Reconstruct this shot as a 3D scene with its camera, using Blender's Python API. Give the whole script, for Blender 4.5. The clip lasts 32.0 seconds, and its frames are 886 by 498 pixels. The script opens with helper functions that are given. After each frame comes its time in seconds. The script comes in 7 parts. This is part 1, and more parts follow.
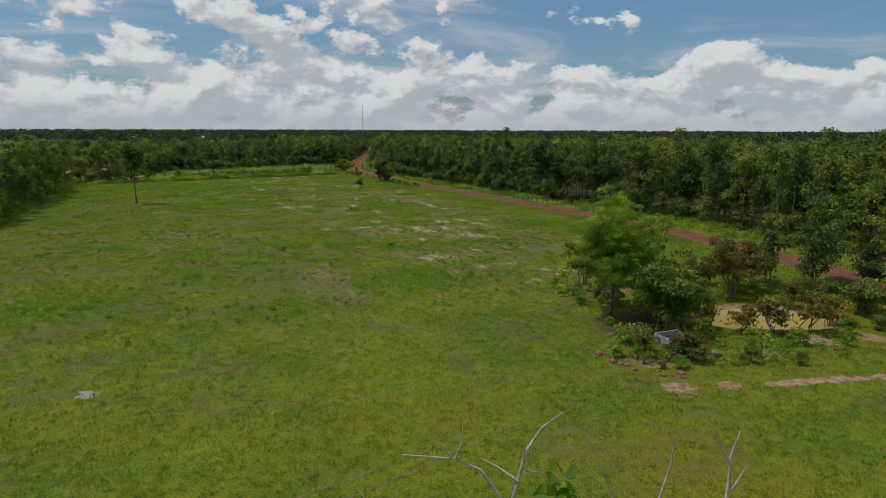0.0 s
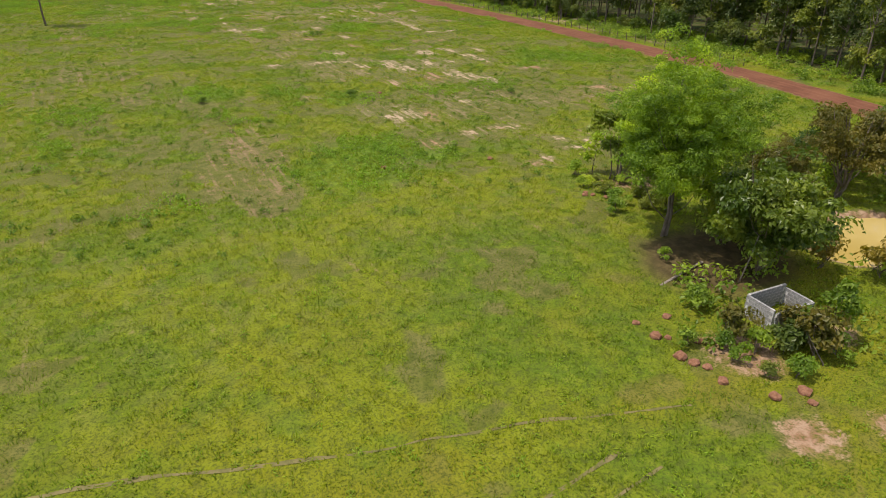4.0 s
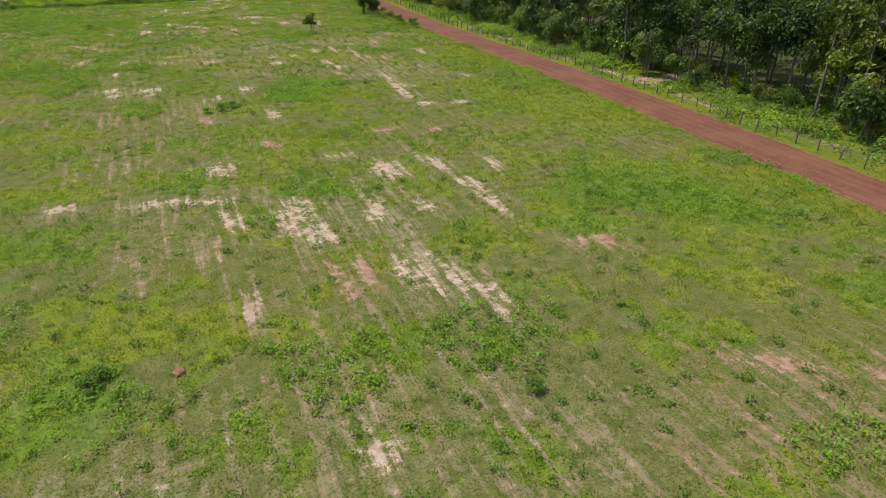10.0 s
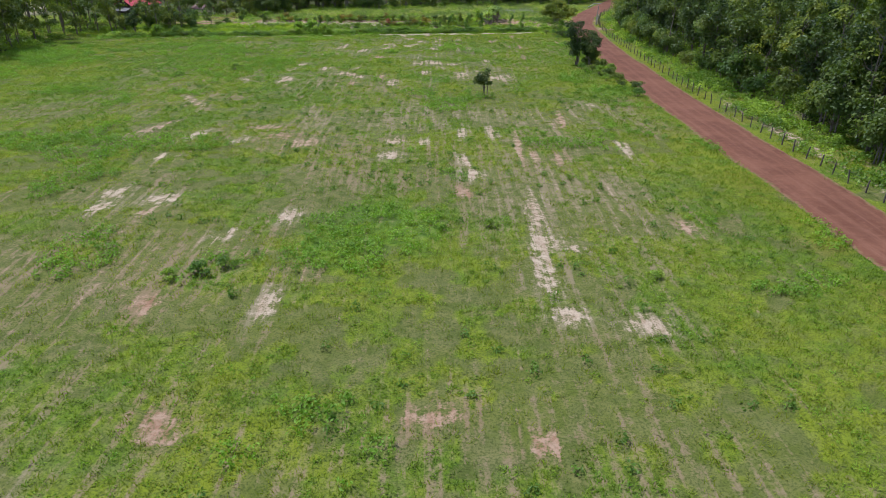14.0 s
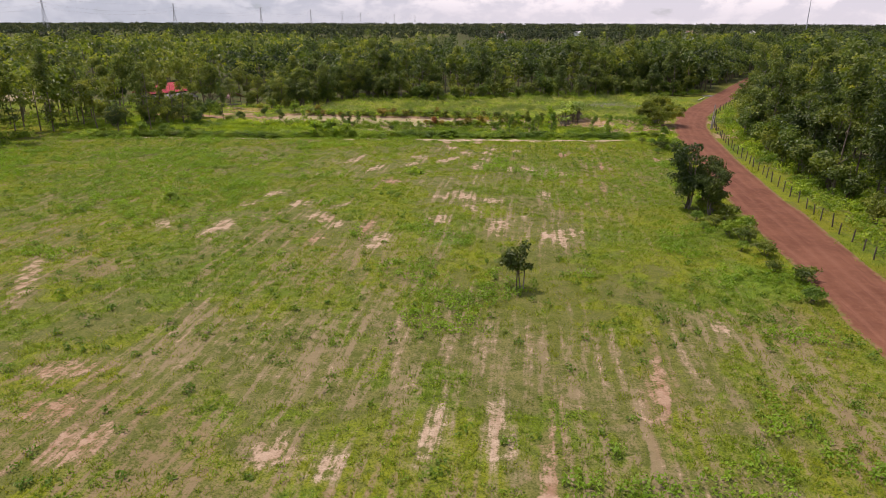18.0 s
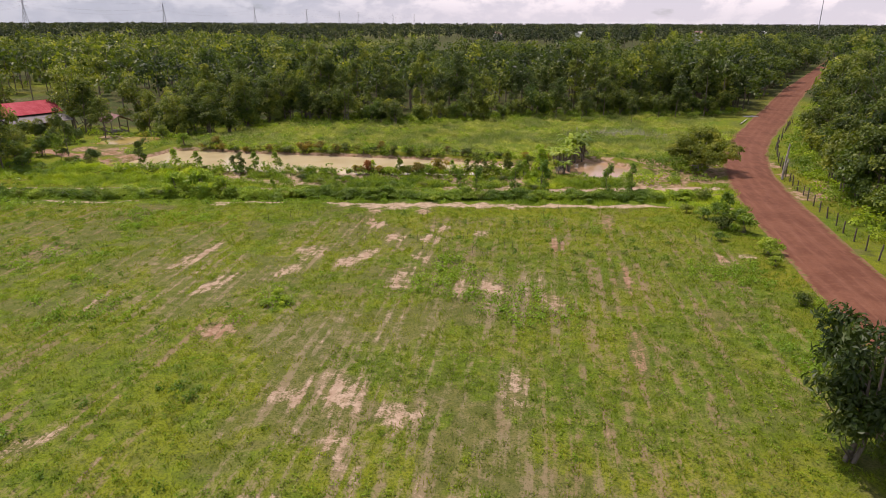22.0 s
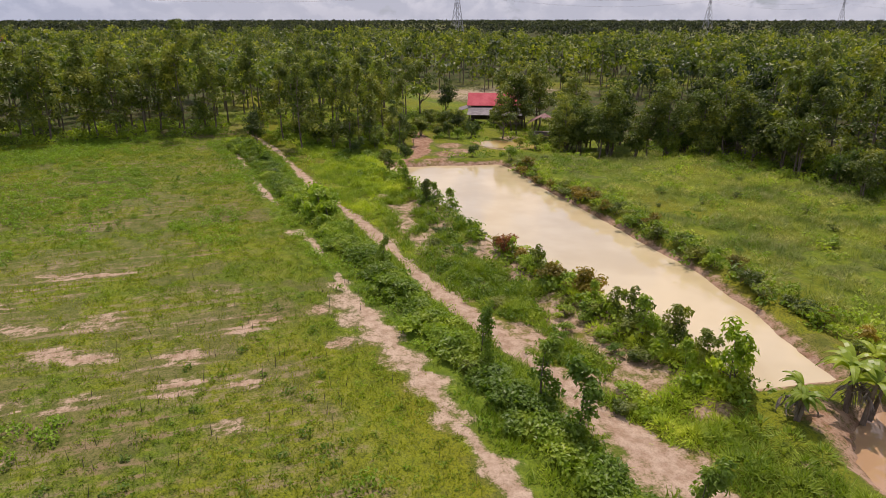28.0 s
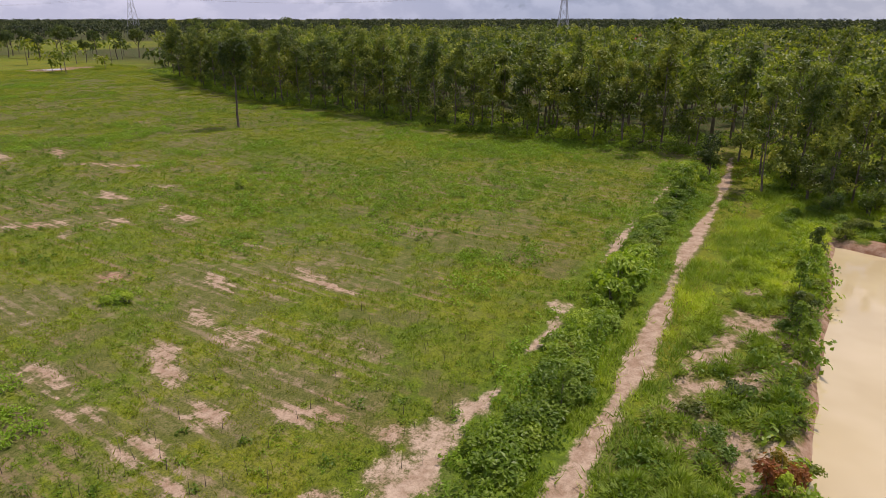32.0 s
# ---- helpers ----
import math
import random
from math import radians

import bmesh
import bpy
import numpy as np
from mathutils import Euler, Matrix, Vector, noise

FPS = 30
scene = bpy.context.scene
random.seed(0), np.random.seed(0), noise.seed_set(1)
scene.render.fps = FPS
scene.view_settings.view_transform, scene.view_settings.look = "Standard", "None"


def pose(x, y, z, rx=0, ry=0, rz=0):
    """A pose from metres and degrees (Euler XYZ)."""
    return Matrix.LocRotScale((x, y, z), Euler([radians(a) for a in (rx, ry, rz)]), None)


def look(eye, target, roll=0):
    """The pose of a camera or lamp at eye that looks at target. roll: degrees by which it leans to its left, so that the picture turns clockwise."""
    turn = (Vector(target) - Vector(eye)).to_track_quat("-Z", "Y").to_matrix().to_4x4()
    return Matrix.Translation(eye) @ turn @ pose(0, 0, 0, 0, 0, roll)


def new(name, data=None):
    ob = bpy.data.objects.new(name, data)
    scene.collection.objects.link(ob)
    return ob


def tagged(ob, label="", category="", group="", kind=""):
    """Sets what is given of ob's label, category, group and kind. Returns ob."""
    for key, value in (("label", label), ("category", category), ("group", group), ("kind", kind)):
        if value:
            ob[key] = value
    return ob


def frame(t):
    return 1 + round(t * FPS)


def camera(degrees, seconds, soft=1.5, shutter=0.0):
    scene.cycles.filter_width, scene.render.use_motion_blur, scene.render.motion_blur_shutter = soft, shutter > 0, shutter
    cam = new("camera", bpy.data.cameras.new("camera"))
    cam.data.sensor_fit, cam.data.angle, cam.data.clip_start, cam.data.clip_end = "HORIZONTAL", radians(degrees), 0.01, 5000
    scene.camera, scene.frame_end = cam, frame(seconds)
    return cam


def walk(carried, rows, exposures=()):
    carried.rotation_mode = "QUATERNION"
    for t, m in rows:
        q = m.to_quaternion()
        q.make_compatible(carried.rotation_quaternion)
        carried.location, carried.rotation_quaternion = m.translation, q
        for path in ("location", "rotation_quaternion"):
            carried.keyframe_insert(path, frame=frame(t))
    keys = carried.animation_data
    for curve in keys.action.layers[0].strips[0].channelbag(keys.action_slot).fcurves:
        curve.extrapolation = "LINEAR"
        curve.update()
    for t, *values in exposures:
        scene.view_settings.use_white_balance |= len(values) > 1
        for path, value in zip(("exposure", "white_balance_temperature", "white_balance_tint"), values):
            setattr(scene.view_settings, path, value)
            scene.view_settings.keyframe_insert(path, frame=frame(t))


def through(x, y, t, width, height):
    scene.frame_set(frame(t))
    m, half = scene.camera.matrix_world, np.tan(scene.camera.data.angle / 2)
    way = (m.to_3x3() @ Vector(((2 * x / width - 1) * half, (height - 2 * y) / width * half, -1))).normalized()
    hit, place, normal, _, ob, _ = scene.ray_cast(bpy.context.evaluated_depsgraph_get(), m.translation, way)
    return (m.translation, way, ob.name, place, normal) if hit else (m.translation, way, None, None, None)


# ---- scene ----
cam = camera(68.3, 32.0, soft=0.85)
METRES, EYE, TILT, LEAN, TURN = 320.0, 20.0, 0.0, 0.0, -27.7
ROWS = [
    (0.0, 0, 0, 0, 0.04, -10.47, -0.2),
    (0.5, 0.0006, 0.0072, -0.0001, -0, -15.22, -0.17),
    (1.0, 0.0013, 0.0156, -0.0002, -0.07, -19.94, -0.15),
    (1.5, 0.0023, 0.0251, -0.0002, -0.1, -24.69, -0.13),
    (2.0, 0.0033, 0.0356, -0, -0.11, -26.56, -0.11),
    (2.5, 0.0043, 0.0468, -0.0002, -0.12, -26.56, -0.13),
    (4.5, 0.0094, 0.0975, -0.0003, -0.19, -26.63, -0.14),
    (5.0, 0.0111, 0.1114, -0.0004, -0.21, -26.63, -0.12),
    (5.5, 0.013, 0.1259, -0.0005, -0.23, -26.63, -0.1),
    (6.0, 0.0149, 0.1409, -0.0006, -0.24, -26.64, -0.1),
    (6.5, 0.0171, 0.1563, -0.0007, -0.24, -26.66, -0.1),
    (7.0, 0.0191, 0.172, -0.0008, -0.24, -26.65, -0.14),
    (7.5, 0.0211, 0.188, -0.0009, -0.25, -26.65, -0.16),
    (8.0, 0.023, 0.2045, -0.0009, -0.25, -26.66, -0.18),
    (8.5, 0.0249, 0.2213, -0.001, -0.24, -26.67, -0.2),
    (9.0, 0.0266, 0.2385, -0.001, 0.45, -26.67, -0.25),
    (9.5, 0.0283, 0.2559, -0.0011, 2.61, -26.69, -0.28),
    (10.0, 0.03, 0.2735, -0.0011, 5.24, -26.74, -0.27),
    (10.5, 0.0313, 0.2912, -0.001, 7.85, -26.79, -0.27),
    (11.0, 0.0323, 0.3091, -0.0011, 10.46, -26.84, -0.3),
    (11.5, 0.0328, 0.3271, -0.0011, 13.1, -26.87, -0.31),
    (12.0, 0.0329, 0.345, -0.0012, 15.74, -26.88, -0.31),
    (12.5, 0.0324, 0.3623, -0.0014, 18.28, -26.91, -0.3),
    (13.0, 0.0315, 0.3802, -0.0015, 21.09, -26.94, -0.24),
    (13.5, 0.0296, 0.3978, -0.0016, 24.09, -26.87, -0.25),
    (14.0, 0.0269, 0.4153, -0.0016, 27.12, -25.32, -0.21),
    (14.5, 0.0238, 0.4326, -0.0017, 30.18, -21.36, -0.18),
    (15.0, 0.0199, 0.4496, -0.0019, 33.19, -19.19, -0.14),
    (15.5, 0.0152, 0.4666, -0.0021, 35.5, -19.18, -0.13),
    (17.5, -0.0091, 0.5305, -0.002, 35.52, -19.22, -0.14),
    (18.0, -0.0165, 0.5464, -0.0021, 35.53, -19.22, -0.15),
    (18.5, -0.0246, 0.5624, -0.0022, 35.53, -19.22, -0.17),
    (19.0, -0.0329, 0.578, -0.0024, 35.55, -19.21, -0.16),
    (19.5, -0.0416, 0.5934, -0.0024, 35.55, -19.21, -0.18),
    (20.0, -0.0507, 0.6089, -0.0026, 35.55, -19.2, -0.18),
    (20.5, -0.0594, 0.6243, -0.0027, 35.57, -19.21, -0.19),
    (21.0, -0.0663, 0.64, -0.0029, 35.59, -19.22, -0.19),
    (21.5, -0.0715, 0.656, -0.0031, 35.6, -19.23, -0.18),
    (22.0, -0.0753, 0.6722, -0.0034, 35.61, -19.21, -0.17),
    (22.5, -0.0782, 0.6888, -0.0036, 35.76, -19.18, -0.2),
    (23.0, -0.0801, 0.7057, -0.0037, 37.91, -19.18, -0.18),
    (23.5, -0.0811, 0.723, -0.0039, 42.4, -19.18, -0.16),
    (24.0, -0.0816, 0.7407, -0.0041, 47.16, -19.23, -0.07),
    (24.5, -0.0818, 0.7587, -0.0043, 51.91, -19.29, 0.03),
    (26.5, -0.0846, 0.8274, -0.0056, 73.69, -19.45, 0.00),
    (27.0, -0.0868, 0.8440, -0.0056, 81.79, -19.45, 0.00),
    (27.5, -0.0910, 0.8593, -0.0058, 90.37, -19.45, 0.00),
    (28.0, -0.0972, 0.8729, -0.0059, 99.13, -19.46, 0.00),
    (28.5, -0.1051, 0.8842, -0.0061, 107.96, -19.46, 0.00),
    (29.0, -0.1143, 0.8935, -0.0062, 116.82, -19.46, 0.00),
    (29.5, -0.1247, 0.9006, -0.0064, 124.35, -19.45, 0.00),
    (30.0, -0.1357, 0.9051, -0.0066, 129.32, -19.45, 0.00),
    (30.5, -0.1475, 0.9073, -0.0065, 134.30, -19.46, 0.00),
    (31.0, -0.1595, 0.9075, -0.0064, 139.59, -19.48, 0.00),
    (31.5, -0.1717, 0.9058, -0.0063, 145.43, -19.50, 0.00),
    (32.0, -0.1837, 0.9024, -0.0060, 152.05, -19.53, 0.00),
]
# stops, kelvin and tint as the automatic exposure drifts
EXPOSURES = [(0.0, -0.86, 6350, 9), (1.0, -0.26, 6600, 12), (2.5, -0.02, 6950, 16), (5.0, 0.06, 6900, 16), (8.5, 0.0, 6850, 17), (10.0, -0.03, 6200, 15), (13.0, -0.06, 5400, 15), (15.5, -0.03, 5550, 14),
             (17.5, -0.12, 6750, 27), (20.0, -0.14, 6800, 28), (24.5, -0.16, 6800, 30), (28.0, -0.25, 6750, 30), (30.0, -0.46, 6700, 30), (32.0, -0.33, 6650, 30)]
walk(cam, [(t, pose(0, 0, EYE, TILT, LEAN, TURN) @ pose(METRES * x, METRES * y, METRES * z, 90 + pitch, roll, yaw)) for t, x, y, z, yaw, pitch, roll in ROWS],
     exposures=EXPOSURES)


# ---- light ----
SUN_AZ, SUN_EL = 157.0, 66.0      # degrees from +x towards +y, degrees above the horizon
sun_way = Vector((math.cos(radians(SUN_AZ)) * math.cos(radians(SUN_EL)), math.sin(radians(SUN_AZ)) * math.cos(radians(SUN_EL)), math.sin(radians(SUN_EL))))
sun = new("sun", bpy.data.lights.new("sun", "SUN"))
sun.data.energy, sun.data.angle, sun.data.color = 3.85, radians(0.6), (1.0, 0.95, 0.86)
sun.matrix_basis = look(tuple(sun_way * 200), (0, 0, 0))

world = bpy.data.worlds.new("sky")
scene.world = world
world.use_nodes = True
wt = world.node_tree
wt.nodes.clear()


class Net:
    """Short hand for building a node tree."""

    def __init__(self, tree):
        self.tree = tree

    def node(self, kind):
        return self.tree.nodes.new(kind)

    def put(self, socket, value):
        if hasattr(value, "is_linked"):
            self.tree.links.new(value, socket)
        else:
            socket.default_value = value

    def math(self, op, a, b=0.0, clamp=False):
        n = self.node("ShaderNodeMath")
        n.operation, n.use_clamp = op, clamp
        self.put(n.inputs[0], a)
        self.put(n.inputs[1], b)
        return n.outputs[0]

    def mix(self, fac, a, b, blend="MIX"):
        n = self.node("ShaderNodeMix")
        n.data_type, n.blend_type = "RGBA", blend
        self.put(n.inputs[0], fac)
        for socket, value in ((n.inputs[6], a), (n.inputs[7], b)):
            self.put(socket, value if hasattr(value, "is_linked") else (*value, 1.0))
        return n.outputs[2]

    def noise(self, where, scale, detail=3.0, rough=0.55, distort=0.0):
        n = self.node("ShaderNodeTexNoise")
        self.put(n.inputs["Vector"], where)
        self.put(n.inputs["Scale"], scale)
        self.put(n.inputs["Detail"], detail)
        self.put(n.inputs["Roughness"], rough)
        self.put(n.inputs["Distortion"], distort)
        return n.outputs["Fac"]

    def ramp(self, fac, low, high):
        n = self.node("ShaderNodeMapRange")
        n.interpolation_type = "SMOOTHSTEP"
        self.put(n.inputs[0], fac)
        n.inputs[1].default_value, n.inputs[2].default_value = low, high
        return n.outputs[0]

    def mapping(self, vector, scale):
        n = self.node("ShaderNodeVectorMath")
        n.operation = "MULTIPLY"
        self.put(n.inputs[0], vector)
        n.inputs[1].default_value = scale
        return n.outputs[0]

    def attr(self, name):
        n = self.node("ShaderNodeAttribute")
        n.attribute_name = name
        return n.outputs["Fac"]

    def place(self):
        return self.node("ShaderNodeNewGeometry").outputs["Position"]

    def bump(self, height, strength, distance):
        n = self.node("ShaderNodeBump")
        self.put(n.inputs["Height"], height)
        n.inputs["Strength"].default_value, n.inputs["Distance"].default_value = strength, distance
        return n.outputs["Normal"]


w = Net(wt)
sky = w.node("ShaderNodeTexSky")
sky.sky_type, sky.sun_disc = "NISHITA", False
sky.sun_elevation, sky.sun_rotation = radians(SUN_EL), radians(90 - SUN_AZ)
sky.air_density, sky.dust_density, sky.ozone_density = 1.0, 1.5, 1.0
way = w.node("ShaderNodeTexCoord").outputs["Generated"]
sep = w.node("ShaderNodeSeparateXYZ")
w.put(sep.inputs[0], way)
# cloud layer: directions laid out on a flat ceiling, so that clouds close up towards the horizon
lift = w.math("ADD", w.math("MAXIMUM", sep.outputs[2], 0.0), 0.09)
flat = w.node("ShaderNodeCombineXYZ")
w.put(flat.inputs[0], w.math("DIVIDE", sep.outputs[0], lift))
w.put(flat.inputs[1], w.math("DIVIDE", sep.outputs[1], lift))
w.put(flat.inputs[2], w.math("MULTIPLY", sep.outputs[2], 6.0))
veil = w.noise(flat.outputs[0], 0.55, 9.0, 0.60, 0.9)
spread_z = (1.0, 1.0, 1.75)
heaps = w.noise(w.mapping(way, spread_z), 10.5, 9.0, 0.58, 0.15)
above = w.node("ShaderNodeVectorMath")
above.operation = "ADD"
w.put(above.inputs[0], way)
above.inputs[1].default_value = (-0.006, 0.006, 0.014)
heaps_above = w.noise(w.mapping(above.outputs[0], spread_z), 10.5, 5.0, 0.56, 0.15)
# the clouds thin out towards the north-east and stand densest low over the woods
clear = w.math("ADD", w.math("MULTIPLY", sep.outputs[0], 0.80), w.math("MULTIPLY", sep.outputs[1], 0.60))
thin_out = w.math("MULTIPLY", w.math("MULTIPLY", w.ramp(clear, 0.86, 0.98), w.ramp(sep.outputs[2], 0.06, 0.14)), 0.10)
bank = w.math("MULTIPLY", w.ramp(sep.outputs[2], 0.15, 0.02), 0.16)
cover = w.math("SUBTRACT", w.math("ADD", heaps, bank), thin_out)
cloud = w.ramp(cover, 0.485, 0.555)
wisps = w.math("MULTIPLY", w.ramp(w.math("SUBTRACT", veil, thin_out), 0.42, 0.66), 0.85)
lit = w.ramp(w.math("SUBTRACT", heaps, heaps_above), -0.07, 0.10)
grey = w.mix(lit, (9.2, 9.8, 10.6), (15.4, 15.4, 15.2))
blue = w.mix(1.0, sky.outputs[0], (1.25, 1.65, 1.95), "MULTIPLY")
haze = w.math("MULTIPLY", w.ramp(sep.outputs[2], 0.055, 0.0), 0.8)
full = w.mix(haze, w.mix(cloud, w.mix(wisps, blue, (10.6, 11.0, 11.6)), grey), (9.6, 10.0, 10.5))
# a rain cloud stands low in the south-west
storm = w.math("MULTIPLY", w.ramp(w.math("ADD", w.math("MULTIPLY", sep.outputs[0], -0.6), w.math("MULTIPLY", sep.outputs[1], -0.8)), 0.5, 0.95), w.math("MULTIPLY", w.ramp(sep.outputs[2], 0.3, 0.12), 0.85))
full = w.mix(storm, full, w.mix(1.0, full, (0.74, 0.82, 0.95), "MULTIPLY"))
# and the sky greys over from the north round to the west
grey_side = w.math("MULTIPLY", w.ramp(w.math("ADD", w.math("MULTIPLY", sep.outputs[0], -0.94), w.math("MULTIPLY", sep.outputs[1], 0.34)), 0.35, 0.75), w.ramp(sep.outputs[2], 0.3, 0.12))
full = w.mix(w.math("MULTIPLY", grey_side, 0.9), full, w.mix(1.0, full, (0.67, 0.75, 0.79), "MULTIPLY"))
back = w.node("ShaderNodeBackground")
w.put(back.inputs[0], full)
back.inputs[1].default_value = 0.079
w.tree.links.new(back.outputs[0], w.node("ShaderNodeOutputWorld").inputs[0])


# ---- materials ----
def material(name, rough=0.8, spec=0.3):
    m = bpy.data.materials.new(name)
    m.use_nodes = True
    n = Net(m.node_tree)
    b = m.node_tree.nodes["Principled BSDF"]
    b.inputs["Roughness"].default_value = rough
    b.inputs["Specular IOR Level"].default_value = spec
    return m, n, b


def leaf_material(name, dark, mid, bright, gloss=0.45, through=0.42, vary=1.0):
    """Leaves: two-scale colour, a waxy gloss, a share of light passing through the blade."""
    m, n, b = material(name, gloss, 0.38)
    geo = n.node("ShaderNodeNewGeometry")
    info = n.node("ShaderNodeObjectInfo")
    col = n.mix(geo.outputs["Random Per Island"], dark, mid)
    col = n.mix(n.math("MULTIPLY", n.ramp(n.noise(geo.outputs["Position"], 0.45, 3.0), 0.45, 0.68), vary), col, bright)
    patchy = n.mix(n.ramp(n.noise(geo.outputs["Position"], 0.11, 2.0), 0.42, 0.62), n.mix(1.0, col, (0.66, 0.72, 0.70), "MULTIPLY"), n.mix(1.0, col, (1.28, 1.2, 0.95), "MULTIPLY"))
    col = n.mix(vary, col, patchy)
    col = n.mix(n.math("MULTIPLY", info.outputs["Random"], 0.55), col, n.mix(1.0, col, (1.3, 1.12, 0.7), "MULTIPLY"))
    tone = n.attr("tone")
    col = n.mix(n.ramp(tone, 0.0, 1.0), col, n.mix(1.0, col, (1.3, 1.27, 1.0), "MULTIPLY"))
    col = n.mix(n.ramp(tone, 0.0, -1.0), col, n.mix(1.0, col, (0.42, 0.50, 0.55), "MULTIPLY"))
    n.put(b.inputs["Base Color"], col)
    glow = n.node("ShaderNodeBsdfTranslucent")
    n.put(glow.inputs[0], n.mix(1.0, col, (1.35, 1.45, 0.6), "MULTIPLY"))
    mixer = n.node("ShaderNodeMixShader")
    mixer.inputs[0].default_value = through
    n.tree.links.new(b.outputs[0], mixer.inputs[1])
    n.tree.links.new(glow.outputs[0], mixer.inputs[2])
    n.tree.links.new(mixer.outputs[0], n.tree.nodes["Material Output"].inputs[0])
    return m


def plain_material(name, a, c, scale=3.0, rough=0.8, bump=0.3, metal=0.0, stretch=(1, 1, 1), spec=0.3):
    m, n, b = material(name, rough, spec)
    where = n.mapping(n.node("ShaderNodeTexCoord").outputs["Object"], stretch)
    coarse, fine = n.noise(where, scale, 4.0), n.noise(where, scale * 7, 3.0)
    n.put(b.inputs["Base Color"], n.mix(n.ramp(n.math("ADD", n.math("MULTIPLY", coarse, 0.7), n.math("MULTIPLY", fine, 0.3)), 0.35, 0.65), a, c))
    b.inputs["Metallic"].default_value = metal
    n.put(b.inputs["Normal"], n.bump(fine, bump, 0.02))
    return m


def grass_colour(n, p):
    """Pasture colour: broad sun-bleached and lush areas, metre-sized patches, fine mottling."""
    big, mid, small, fine = n.noise(p, 0.07, 4.0), n.noise(p, 0.30, 5.0, 0.6), n.noise(p, 1.5, 4.0, 0.65), n.noise(p, 8.0, 4.0, 0.7)
    grass = n.mix(n.ramp(big, 0.38, 0.60), (0.110, 0.170, 0.012), (0.185, 0.215, 0.012))
    grass = n.mix(n.math("MULTIPLY", n.ramp(mid, 0.5, 0.64), 0.65), grass, (0.10, 0.17, 0.014))
    grass = n.mix(n.math("MULTIPLY", n.ramp(mid, 0.48, 0.34), 0.6), grass, (0.205, 0.235, 0.018))
    grass = n.mix(n.math("MULTIPLY", n.ramp(small, 0.48, 0.66), 0.45), grass, (0.225, 0.275, 0.020))
    grass = n.mix(n.math("MULTIPLY", n.ramp(small, 0.47, 0.36), 0.5), grass, (0.085, 0.105, 0.020))
    return big, mid, small, fine, grass


def grass_material():
    m, n, b = material("grass_blades", 0.5, 0.25)
    geo = n.node("ShaderNodeNewGeometry")
    big, mid, small, fine, grass = grass_colour(n, geo.outputs["Position"])
    col = n.mix(geo.outputs["Random Per Island"], grass, n.mix(1.0, grass, (1.5, 1.58, 1.3), "MULTIPLY"))
    n.put(b.inputs["Base Color"], col)
    glow = n.node("ShaderNodeBsdfTranslucent")
    n.put(glow.inputs[0], n.mix(1.0, col, (1.35, 1.27, 0.7), "MULTIPLY"))
    mixer = n.node("ShaderNodeMixShader")
    mixer.inputs[0].default_value = 0.55
    n.tree.links.new(b.outputs[0], mixer.inputs[1])
    n.tree.links.new(glow.outputs[0], mixer.inputs[2])
    n.tree.links.new(mixer.outputs[0], n.tree.nodes["Material Output"].inputs[0])
    return m


